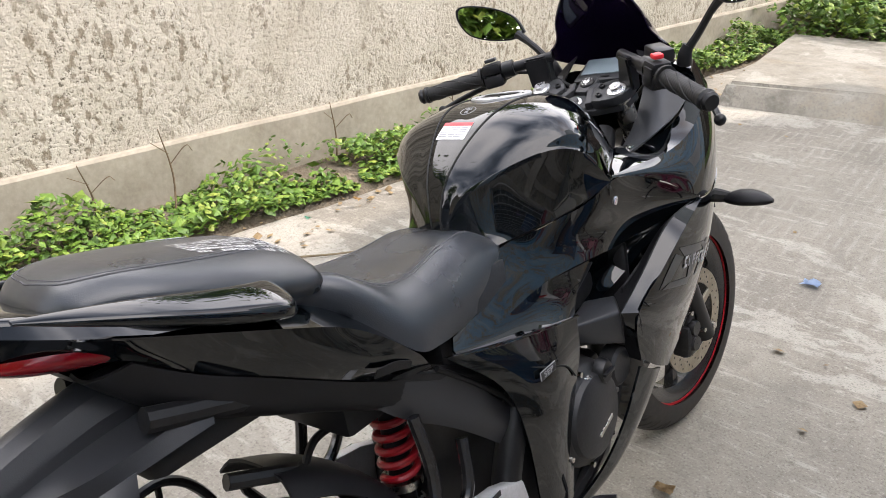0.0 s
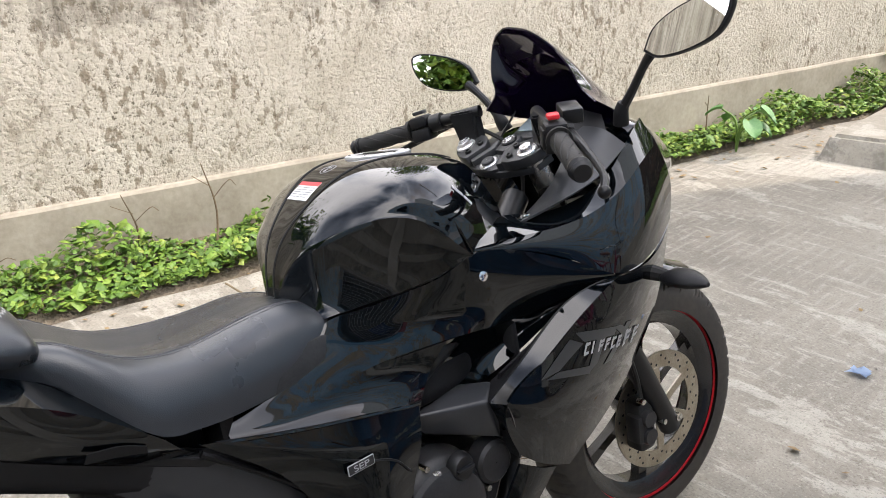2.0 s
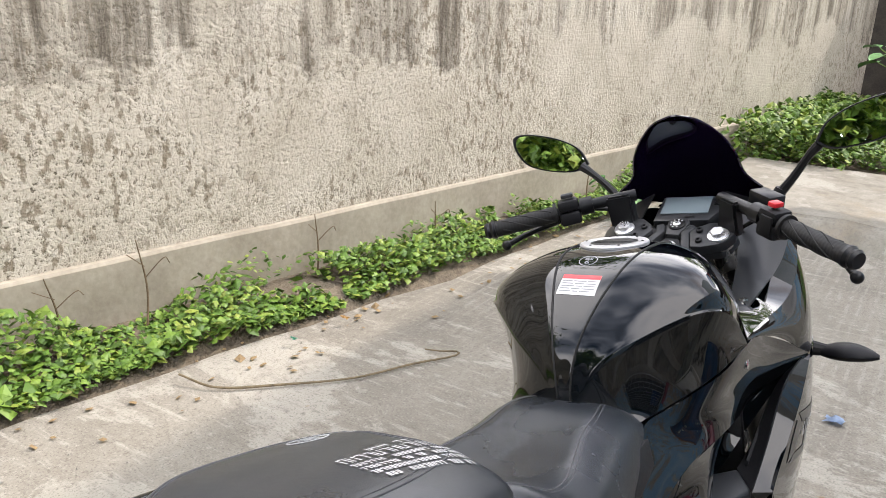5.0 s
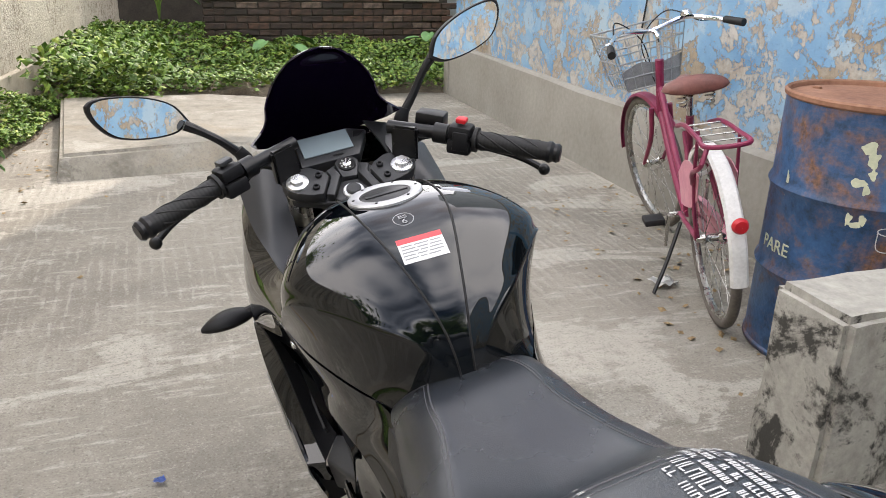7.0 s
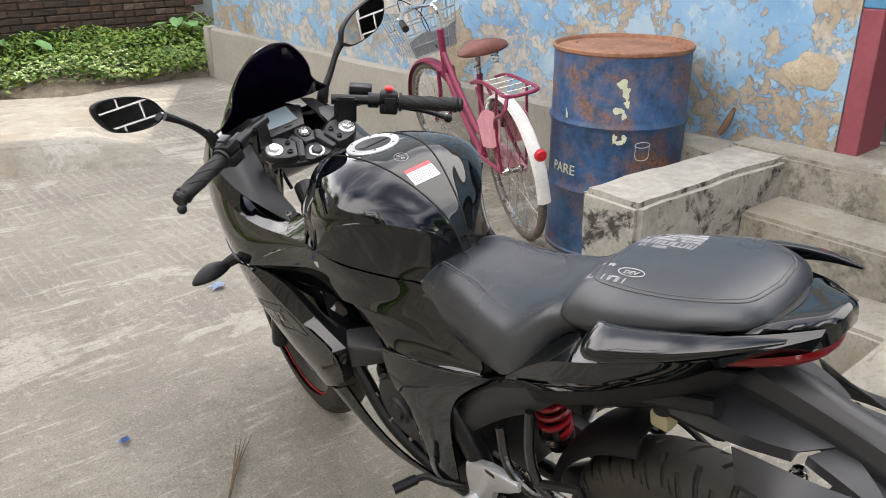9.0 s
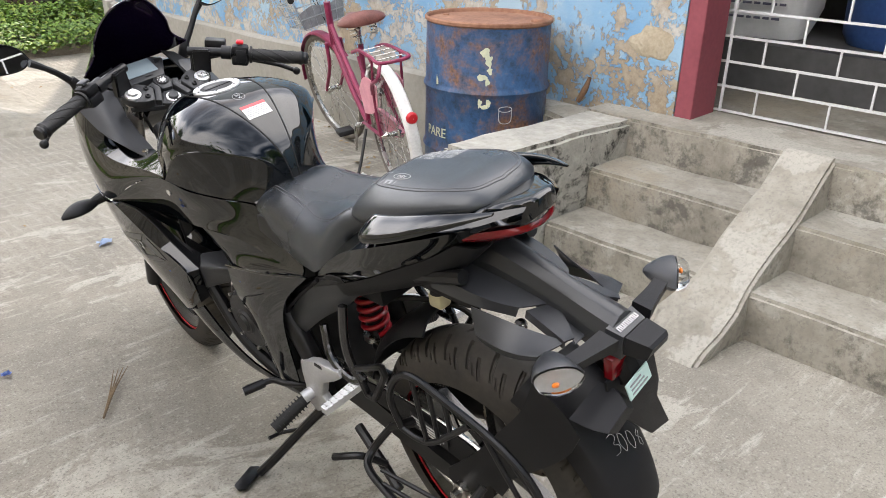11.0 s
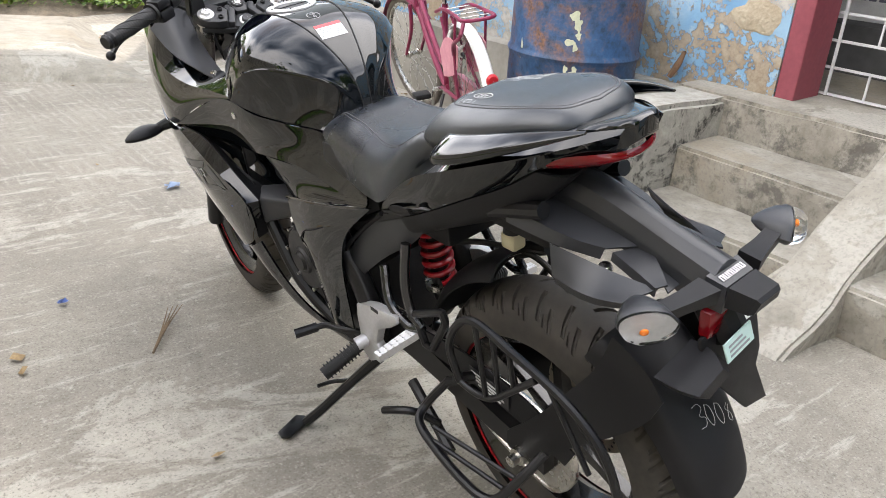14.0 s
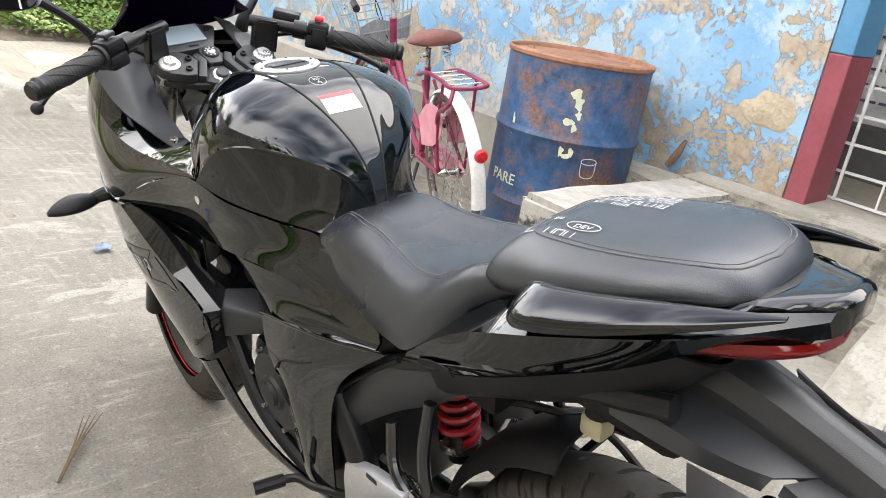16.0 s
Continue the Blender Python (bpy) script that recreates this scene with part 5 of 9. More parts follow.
# --- bodywork, both sides
outer_panels = {}
for s in (-1, 1):
    upper = part("upper_fairing", joined(panel([
        [(0.186, 0.779, 0.829), (0.14, 0.888, 0.849), (0.142, 0.95, 0.836), (0.158, 1.03, 0.836), (0.172, 1.11, 0.86), (0.165, 1.19, 0.908), (0.142, 1.27, 0.94)],
        [(0.187, 0.779, 0.829), (0.187, 0.87, 0.822), (0.193, 0.96, 0.815), (0.198, 1.04, 0.819), (0.197, 1.12, 0.838), (0.185, 1.2, 0.868), (0.158, 1.29, 0.888)],
    ], 44, 6, 0.003, s), panel([
        [(0.187, 0.779, 0.829), (0.187, 0.87, 0.822), (0.193, 0.96, 0.815), (0.198, 1.04, 0.819), (0.197, 1.12, 0.838), (0.185, 1.2, 0.868), (0.158, 1.29, 0.888)],
        [(0.1875, 0.777, 0.8275), (0.196, 0.868, 0.81), (0.208, 0.96, 0.786), (0.217, 1.04, 0.772), (0.214, 1.13, 0.778), (0.195, 1.22, 0.796), (0.16, 1.32, 0.812)],
        [(0.188, 0.775, 0.826), (0.197, 0.868, 0.801), (0.211, 0.969, 0.754), (0.224, 1.045, 0.712), (0.216, 1.13, 0.704), (0.196, 1.21, 0.714), (0.158, 1.31, 0.735)],
    ], 44, 20, 0.003, s)), GLOSS, bike, "glossy black upper fairing", 40)
    part("inner_fairing", skin([
        [(0.095, 1.15, 0.95), (0.105, 1.09, 0.905), (0.112, 1.03, 0.862), (0.118, 0.95, 0.828)],
        [(0.14, 1.16, 0.94), (0.145, 1.08, 0.893), (0.145, 1.0, 0.853), (0.14, 0.92, 0.832)],
        [(0.182, 1.17, 0.908), (0.18, 1.08, 0.868), (0.168, 0.98, 0.846), (0.155, 0.88, 0.832)],
    ], 20, 12, 0.004, s), GREYMATTE, bike, "grey satin inner fairing panel")
    part("inner_infill", panel([
        [(0.15, 0.845, 0.84), (0.144, 0.9, 0.838), (0.144, 0.96, 0.828), (0.158, 1.03, 0.828), (0.168, 1.1, 0.85)],
        [(0.105, 0.85, 0.8), (0.1, 0.9, 0.79), (0.105, 0.96, 0.785), (0.125, 1.03, 0.79), (0.135, 1.1, 0.815)],
        [(0.1, 0.86, 0.73), (0.1, 0.9, 0.72), (0.105, 0.96, 0.715), (0.125, 1.03, 0.72), (0.135, 1.1, 0.74)],
    ], 24, 10, 0.003, s), MATTE, bike, "black infill below the inner fairing")
    part("dash_side", skin([[(0.07, 1.16, 0.985), (0.09, 1.13, 0.94), (0.1, 1.1, 0.9)], [(0.118, 1.19, 0.962), (0.14, 1.17, 0.935), (0.16, 1.14, 0.9)]], 8, 6, 0.003, s), MATTE, bike, "black dash side panel")
    part("fairing_screw", lathe([(0.001, 0.0), (0.007, 0.0), (0.008, -0.003)], 16, "z", (s * 0.147, 0.931, 0.8415)), STEEL, upper, "bright screw")
    side = part("side_panel", joined(panel([
        [(0.1, 0.4, 0.725), (0.102, 0.47, 0.738), (0.101, 0.52, 0.76), (0.103, 0.558, 0.779), (0.121, 0.6, 0.784), (0.14, 0.64, 0.789), (0.158, 0.684, 0.795), (0.174, 0.726, 0.804), (0.188, 0.771, 0.8215), (0.1965, 0.868, 0.7998), (0.2105, 0.969, 0.7528), (0.2235, 1.045, 0.7108)],
        [(0.118, 0.39, 0.714), (0.116, 0.46, 0.722), (0.114, 0.52, 0.742), (0.12, 0.58, 0.757), (0.142, 0.64, 0.764), (0.162, 0.71, 0.766), (0.178, 0.785, 0.77), (0.189, 0.87, 0.757), (0.205, 0.96, 0.729), (0.222, 1.046, 0.706)],
        [(0.127, 0.38, 0.706), (0.125, 0.46, 0.706), (0.126, 0.53, 0.722), (0.133, 0.6, 0.736), (0.151, 0.67, 0.738), (0.162, 0.74, 0.735), (0.17, 0.8, 0.73), (0.178, 0.87, 0.721), (0.195, 0.955, 0.71), (0.221, 1.046, 0.704)],
        [(0.134, 0.37, 0.697), (0.135, 0.45, 0.688), (0.1375, 0.53, 0.696), (0.1455, 0.6, 0.706), (0.157, 0.67, 0.706), (0.1635, 0.74, 0.7), (0.163, 0.8, 0.692), (0.164, 0.87, 0.686), (0.184, 0.95, 0.691), (0.22, 1.046, 0.702)],
    ], 64, 20, 0.004, s), panel([
        [(0.134, 0.37, 0.697), (0.135, 0.45, 0.688), (0.1375, 0.53, 0.696), (0.1455, 0.6, 0.706), (0.161, 0.72, 0.7025)],
        [(0.14, 0.37, 0.69), (0.142, 0.45, 0.676), (0.1445, 0.53, 0.672), (0.149, 0.6, 0.667), (0.153, 0.68, 0.662)],
        [(0.152, 0.37, 0.685), (0.163, 0.45, 0.663), (0.17, 0.53, 0.645), (0.168, 0.603, 0.628), (0.158, 0.645, 0.612)],
    ], 30, 12, 0.004, s)), GLOSS, bike, "glossy black side panel", 40)
    part("panel_screw", lathe([(0.001, s * 0.1845), (0.004, s * 0.1845), (0.009, s * 0.183), (0.0095, s * 0.176)], 20, "x", (0, 0.79, 0.783)), CHROME, side, "bright screw")
    part("side_channel", panel([
        [(0.145, 0.6, 0.705), (0.1625, 0.74, 0.699), (0.161, 0.8, 0.691), (0.162, 0.87, 0.685), (0.182, 0.95, 0.69), (0.216, 1.046, 0.7)],
        [(0.12, 0.62, 0.65), (0.115, 0.72, 0.64), (0.115, 0.8, 0.635), (0.128, 0.87, 0.64), (0.165, 0.95, 0.672), (0.213, 1.043, 0.698)],
        [(0.115, 0.64, 0.59), (0.1, 0.71, 0.585), (0.12, 0.785, 0.59), (0.145, 0.86, 0.62), (0.18, 0.945, 0.672), (0.212, 1.04, 0.697)],
    ], 32, 12, 0.003, s), GLOSS, bike, "glossy black channel behind the fairing blade")
    part("blade_flank", panel([
        [(0.22, 1.049, 0.7045), (0.205, 0.94, 0.6915), (0.196, 0.85, 0.6405), (0.185, 0.757, 0.5855)],
        [(0.213, 1.042, 0.699), (0.186, 0.945, 0.676), (0.172, 0.865, 0.63), (0.155, 0.795, 0.6)],
    ], 28, 4, 0.003, s), MATTE, bike, "black inner flank of the fairing blade")
    lower = part("lower_side_panel", skin([
        [(0.158, 0.325, 0.712), (0.165, 0.45, 0.676), (0.17, 0.55, 0.652), (0.168, 0.64, 0.63)],
        [(0.166, 0.42, 0.62), (0.174, 0.5, 0.606), (0.177, 0.56, 0.592), (0.172, 0.63, 0.578)],
        [(0.166, 0.458, 0.53), (0.174, 0.51, 0.52), (0.176, 0.555, 0.51), (0.168, 0.6, 0.5)],
        [(0.15, 0.49, 0.33), (0.156, 0.52, 0.322), (0.156, 0.55, 0.318), (0.15, 0.58, 0.315)],
    ], 24, 30, 0.004, s), GLOSS, bike, "glossy black lower side panel")
    part("panel_seam", tube([(s * 0.167, 0.46, 0.632), (s * 0.1765, 0.53, 0.596), (s * 0.178, 0.575, 0.575), (s * 0.176, 0.6, 0.545)], 0.0018, 6, 20), MATTE, lower)
    part("panel_fold", tube([(s * 0.155, 0.34, 0.705), (s * 0.168, 0.45, 0.677), (s * 0.172, 0.55, 0.654), (s * 0.17, 0.64, 0.632)], 0.0028, 6, 24), GLOSS, lower)
    if s > 0:
        bd = part("badge_plate", joined(block((0.1795, 0.498, 0.588), (0.181, 0.542, 0.603), 0.0005, 1)), DECALW, lower, "small silver badge plate with three letters")
        part("badge_ground", block((0.181, 0.4995, 0.5893), (0.1814, 0.5405, 0.6017)), ENGINE, bd)
        lettered("SEP", 0.0125, DECALW, bd, lambda x, y, z: Vector((0.1816 + z, 0.52 + x * 1.45, 0.591 + y)), 0.0003)
    outer = outer_panels[s] = part("outer_fairing", panel([
        [(0.226, 1.047, 0.704), (0.22, 1.12, 0.699), (0.197, 1.21, 0.706), (0.16, 1.3, 0.725)],
        [(0.2275, 0.945, 0.671), (0.227, 1.03, 0.632), (0.208, 1.12, 0.606), (0.172, 1.22, 0.598)],
        [(0.22, 0.857, 0.627), (0.224, 0.95, 0.58), (0.208, 1.05, 0.543), (0.178, 1.14, 0.525)],
        [(0.212, 0.77, 0.583), (0.218, 0.86, 0.532), (0.207, 0.96, 0.49), (0.182, 1.05, 0.465)],
        [(0.193, 0.797, 0.48), (0.196, 0.83, 0.452), (0.194, 0.87, 0.427), (0.188, 0.91, 0.407)],
    ], 32, 40, 0.005, s), GLOSS, bike, "glossy black outer fairing with grey lettering decal")
    part("fairing_blade", panel([
        [(0.22, 1.05, 0.7055), (0.205, 0.94, 0.692), (0.196, 0.85, 0.641), (0.185, 0.757, 0.586)],
        [(0.226, 1.048, 0.7045), (0.2275, 0.945, 0.6725), (0.22, 0.857, 0.628), (0.212, 0.77, 0.5845)],
    ], 32, 5, 0.004, s), GLOSS, bike, "glossy angular fairing blade")
    part("blade_end", panel([[(0.185, 0.757, 0.586), (0.212, 0.77, 0.5845)], [(0.186, 0.764, 0.566), (0.212, 0.776, 0.562)], [(0.172, 0.79, 0.515), (0.196, 0.796, 0.5)]], 5, 10, 0.004, s), GLOSS, outer)
    duct_top = [(0.184, 0.758, 0.588), (0.156, 0.794, 0.604), (0.112, 0.758, 0.602), (0.14, 0.632, 0.604)]
    duct_low = [(0.178, 0.776, 0.515), (0.15, 0.8, 0.53), (0.1, 0.762, 0.53), (0.13, 0.662, 0.56)]
    duct_bm = loft([[(s * x, y, z) for x, y, z in duct_low], [(s * x, y, z) for x, y, z in duct_top]])
    bmesh.ops.bevel(duct_bm, geom=list(duct_bm.edges), offset=0.006, segments=3, affect="EDGES", profile=0.5)
    part("air_duct", duct_bm, GREYMATTE, bike, "grey satin air duct behind the fairing blade", 40)
    part("inner_cowl", skin([[(0.19, 1.08, 0.7), (0.18, 0.95, 0.66), (0.172, 0.8, 0.615)], [(0.15, 1.06, 0.6), (0.145, 0.92, 0.55), (0.15, 0.79, 0.52)], [(0.15, 0.98, 0.5), (0.15, 0.9, 0.46), (0.15, 0.8, 0.44)]], 12, 10, 0.004, s), MATTE, bike, "matte black inner cowl")
    part("fairing_return", skin([[(0.21, 0.776, 0.56), (0.2, 0.79, 0.515), (0.192, 0.8, 0.475)], [(0.178, 0.78, 0.56), (0.17, 0.79, 0.52), (0.165, 0.8, 0.48)]], 8, 4, 0.004, s), MATTE, outer)
    part("belly_panel", skin([
        [(0.19, 0.875, 0.42), (0.178, 0.8, 0.35), (0.155, 0.73, 0.285), (0.12, 0.63, 0.235), (0.1, 0.53, 0.215)],
        [(0.195, 0.838, 0.437), (0.184, 0.77, 0.362), (0.165, 0.7, 0.3), (0.132, 0.61, 0.252), (0.11, 0.52, 0.232)],
        [(0.19, 0.797, 0.462), (0.18, 0.735, 0.382), (0.162, 0.67, 0.318), (0.132, 0.59, 0.268), (0.11, 0.51, 0.245)],
    ], 24, 8, 0.005, s), GLOSS, bike, "glossy black belly panel")
    part("down_tube", tube([(s * 0.15, 0.8, 0.5), (s * 0.145, 0.72, 0.37), (s * 0.12, 0.62, 0.28), (s * 0.1, 0.5, 0.25)], 0.016, 10), BLACKMETAL, bike)
    # front direction lamp
    sig = new("front_indicator")
    sig.parent = bike
    tagged(sig, "black front direction lamp on a flexible stalk")
    rings = []
    for k in range(9):
        u = k / 8
        cx, cy, cz = 0.225 + 0.098 * u, 1.178 - 0.015 * u, 0.664 + 0.004 * math.sin(u * 3.1)
        ry, rz = 0.006 + 0.026 * math.sin(math.pi * min(1, u * 0.9 + 0.1)) ** 0.8, 0.004 + 0.012 * math.sin(math.pi * min(1, u * 0.9 + 0.1)) ** 0.8
        rings.append([(s * cx, cy + ry * math.cos(a), cz + rz * math.sin(a)) for a in (2 * math.pi * j / 16 for j in range(16))])
    part("lamp_body", loft(rings), MATTE, sig)
    part("stalk", tube([(s * 0.19, 1.175, 0.672), (s * 0.215, 1.178, 0.668), (s * 0.24, 1.177, 0.666)], [0.016, 0.014, 0.01], 10), RUBBER, sig)
    part("lamp_lens", loft([[(s * (0.25 + 0.058 * u), 1.178 - 0.01 * u + 0.0265 * math.sin(math.pi * (0.3 + 0.6 * u)) * math.cos(a) * 0.9 + 0.004, 0.664 + 0.012 * math.sin(math.pi * (0.3 + 0.6 * u)) * math.sin(a)) for a in (2 * math.pi * j / 12 for j in range(12))] for u in (0, 0.25, 0.5, 0.75, 1)]), CLEAR, sig, "clear lamp lens")
    # mirrors
    mir = new("mirror")
    mir.parent = bike
    tagged(mir, "black rear-view mirror on a slim stalk")
    part("stalk_base", tube([(s * 0.148, 1.205, 0.94), (s * 0.155, 1.2, 0.962), (s * 0.163, 1.2, 0.978)], [0.015, 0.014, 0.011], 12), MATTE, mir)
    part("stalk", tube([(s * 0.158, 1.2, 0.966), (s * 0.186, 1.2, 1.0), (s * 0.216, 1.2, 1.034 + 0.007 * s), (s * 0.24, 1.2, 1.055 + 0.01 * s)], [0.0095, 0.008, 0.0075, 0.01], 10), BLACKMETAL, mir)
    MM = Matrix.Translation((s * 0.308, 1.195, 1.083 + 0.008 * s)) @ Matrix.Rotation(radians(3.0 if s > 0 else 20.0), 4, "Z") @ Matrix.Rotation(radians(-8.0 if s > 0 else -6.0), 4, "X") @ Matrix.Rotation(radians(-s * 14), 4, "Y")
    outl = [(-0.085, -0.008), (-0.06, 0.02), (-0.02, 0.034), (0.03, 0.038), (0.07, 0.034), (0.085, 0.024), (0.078, 0.0), (0.05, -0.027), (0.015, -0.035), (-0.03, -0.034), (-0.065, -0.026)]
    outl = [(q.x, q.y) for q in catmull([(s * x, z, 0) for x, z in outl] + [(s * outl[0][0], outl[0][1], 0)], 45)[:-1]]
    housing = loft([[(x * k, y, z * k) for x, z in outl] for k, y in ((1.0, -0.004), (1.03, 0.0), (1.02, 0.01), (0.9, 0.024), (0.6, 0.036), (0.2, 0.041))])
    part("mirror_housing", moved(housing, MM), MATTE, mir, "black mirror housing")
    gl = bmesh.new()
    gl.faces.new([gl.verts.new((x * 0.94, -0.0052, z * 0.94)) for x, z in outl])
    gl.normal_update()
    part("mirror_glass", moved(gl, MM), MIRROR, mir, "mirror glass", 0)

    # tail
    tail_fold = [(0.15, 0.29, 0.733), (0.156, 0.24, 0.779), (0.158, 0.19, 0.817), (0.161, 0.143, 0.843), (0.158, 0.09, 0.865), (0.147, 0.03, 0.888), (0.127, -0.035, 0.911), (0.094, -0.095, 0.932), (0.045, -0.15, 0.951)]
    tail = part("tail_panel", joined(panel([
        [(0.149, 0.29, 0.735), (0.136, 0.24, 0.789), (0.112, 0.192, 0.836), (0.108, 0.143, 0.864), (0.104, 0.09, 0.888), (0.1, 0.03, 0.912), (0.094, -0.035, 0.931), (0.075, -0.095, 0.947), (0.036, -0.15, 0.957)],
        tail_fold], 48, 6, 0.003, s), panel([
        tail_fold,
        [(0.142, 0.31, 0.708), (0.151, 0.24, 0.748), (0.155, 0.17, 0.789), (0.15, 0.1, 0.826), (0.137, 0.03, 0.862), (0.117, -0.035, 0.897), (0.086, -0.092, 0.919), (0.043, -0.145, 0.936)],
        [(0.126, 0.332, 0.688), (0.128, 0.27, 0.706), (0.135, 0.21, 0.736), (0.139, 0.134, 0.779), (0.129, 0.063, 0.819), (0.113, 0.003, 0.852), (0.1, -0.045, 0.886), (0.073, -0.092, 0.9), (0.038, -0.132, 0.908)],
    ], 48, 16, 0.003, s)), GLOSS, bike, "glossy black tail side panel", 30)
    part("tail_slot", skin([[(0.1535, 0.268, 0.736), (0.1565, 0.24, 0.75), (0.1585, 0.205, 0.757)], [(0.149, 0.268, 0.726), (0.1525, 0.238, 0.737), (0.1545, 0.2, 0.746)]], 10, 4, 0.002, s), MATTE, tail)
    part("frame_cover", panel([
        [(0.135, 0.478, 0.542), (0.134, 0.41, 0.617), (0.129, 0.335, 0.684), (0.125, 0.27, 0.704), (0.119, 0.204, 0.722)],
        [(0.138, 0.482, 0.5), (0.134, 0.41, 0.575), (0.127, 0.335, 0.64), (0.121, 0.27, 0.676), (0.117, 0.206, 0.715)],
        [(0.13, 0.486, 0.456), (0.124, 0.41, 0.53), (0.115, 0.335, 0.593), (0.11, 0.285, 0.628), (0.112, 0.215, 0.694)],
    ], 30, 12, 0.005, s), GREYMATTE, bike, "grey satin frame cover")
    part("cover_trim", tube([(s * 0.131, 0.332, 0.688), (s * 0.137, 0.41, 0.621), (s * 0.139, 0.48, 0.546), (s * 0.137, 0.5, 0.47), (s * 0.132, 0.515, 0.42)], 0.0045, 8, 30), MATTE, bike)
    part("tail_underside", panel([
        [(0.125, 0.33, 0.684), (0.126, 0.27, 0.703), (0.133, 0.21, 0.733), (0.137, 0.134, 0.776), (0.127, 0.063, 0.816), (0.111, 0.003, 0.849), (0.098, -0.045, 0.883)],
        [(0.112, 0.3, 0.64), (0.11, 0.23, 0.678), (0.108, 0.16, 0.715), (0.1, 0.09, 0.748), (0.09, 0.03, 0.778), (0.075, -0.03, 0.82), (0.06, -0.08, 0.872)],
        [(0.06, 0.3, 0.65), (0.055, 0.23, 0.685), (0.05, 0.16, 0.72), (0.045, 0.09, 0.753), (0.04, 0.03, 0.784), (0.035, -0.03, 0.825), (0.03, -0.08, 0.875)],
    ], 32, 12, 0.004, s), MATTE, bike, "satin black tail underside")
    rings = []
    spine = fair([(0.14, 0.114, 0.896), (0.149, 0.085, 0.904), (0.146, 0.035, 0.918), (0.137, -0.02, 0.936), (0.12, -0.075, 0.952), (0.092, -0.132, 0.966)], 28)
    for k, q in enumerate(spine):
        u = k / 27
        g = (min(1, u * 10 + 0.55)) * (1 - u ** 1.8 * 0.88)
        # five-sided section: ridge, broad outer facet, lower lip, underside, inner face
        ring_ = [(-0.025, 0.004), (-0.021, 0.013), (-0.011, 0.0145), (0.023, -0.003), (0.029, -0.011), (0.026, -0.022), (0.0, -0.027), (-0.02, -0.016)]
        rings.append([(s * (q.x + a * g), q.y, q.z + b * g) for a, b in ring_])
    part("grab_rail", loft(rings, 48), GLOSS, bike, "glossy black pillion grab rail", 45)

    part("tail_lamp", panel([
        [(0.1, -0.036, 0.893), (0.088, -0.085, 0.914), (0.063, -0.121, 0.92), (0.032, -0.142, 0.92), (0.0, -0.148, 0.919)],
        [(0.1, -0.039, 0.891), (0.088, -0.089, 0.907), (0.063, -0.125, 0.911), (0.032, -0.146, 0.911), (0.0, -0.152, 0.911)],
        [(0.097, -0.04, 0.889), (0.08, -0.086, 0.896), (0.057, -0.118, 0.9), (0.03, -0.136, 0.902), (0.0, -0.142, 0.902)],
    ], 24, 10, 0.004, s), REDLENS, bike, "dark red tail lamp lens")

tail_top = half_loft([
    (0.0, [(0, 0.925), (0.05, 0.923), (0.085, 0.918), (0.098, 0.91), (0.085, 0.885)]),
    (-0.06, [(0, 0.942), (0.045, 0.943), (0.076, 0.942), (0.086, 0.938), (0.07, 0.905)]),
    (-0.1, [(0, 0.955), (0.035, 0.955), (0.056, 0.953), (0.066, 0.948), (0.055, 0.915)]),
    (-0.135, [(0, 0.965), (0.025, 0.964), (0.038, 0.961), (0.044, 0.956), (0.04, 0.922)]),
    (-0.153, [(0, 0.969), (0.018, 0.968), (0.027, 0.965), (0.031, 0.958), (0.03, 0.93)]),
    (-0.16, [(0, 0.966), (0.012, 0.965), (0.019, 0.963), (0.022, 0.956), (0.022, 0.938)]),
], 14, 26)
part("tail_top", tail_top, GLOSS, bike, "glossy black tail top", 45)

# --- rear mudguard assembly
def guard_section(z, w):
    return [(0, z), (0.009, z - 0.001), (w * 0.72, z - 0.012), (w, z - 0.034), (w * 1.04, z - 0.066)]


rear_guard = part("rear_mudguard", half_loft([(y, guard_section(z, w)) for y, z, w in ((0.06, 0.846, 0.048), (-0.05, 0.854, 0.038), (-0.12, 0.842, 0.033), (-0.19, 0.823, 0.03), (-0.25, 0.808, 0.034), (-0.295, 0.797, 0.036))], 25, 26, sharp=True), GREYMATTE, bike, "matte dark grey plastic rear mudguard with creased spine", 16)
part("guard_tail", loft([[(-0.035, -0.288, 0.787), (0.035, -0.288, 0.787), (0.042, -0.288, 0.745), (-0.042, -0.288, 0.745)], [(-0.03, -0.316, 0.779), (0.03, -0.316, 0.779), (0.036, -0.316, 0.74), (-0.036, -0.316, 0.74)]]), GREYMATTE, rear_guard, "flat printed tail of the mudguard", 20)
end_bm = loft([[(-0.03, -0.319, 0.78), (0.03, -0.319, 0.78), (0.036, -0.319, 0.752), (-0.036, -0.319, 0.752)],
               [(-0.025, -0.356, 0.776), (0.025, -0.356, 0.776), (0.031, -0.35, 0.752), (-0.031, -0.35, 0.752)],
               [(-0.022, -0.361, 0.771), (0.022, -0.361, 0.771), (0.028, -0.356, 0.754), (-0.028, -0.356, 0.754)]])
part("end_block", end_bm, MATTE, rear_guard, "black end block", 20)
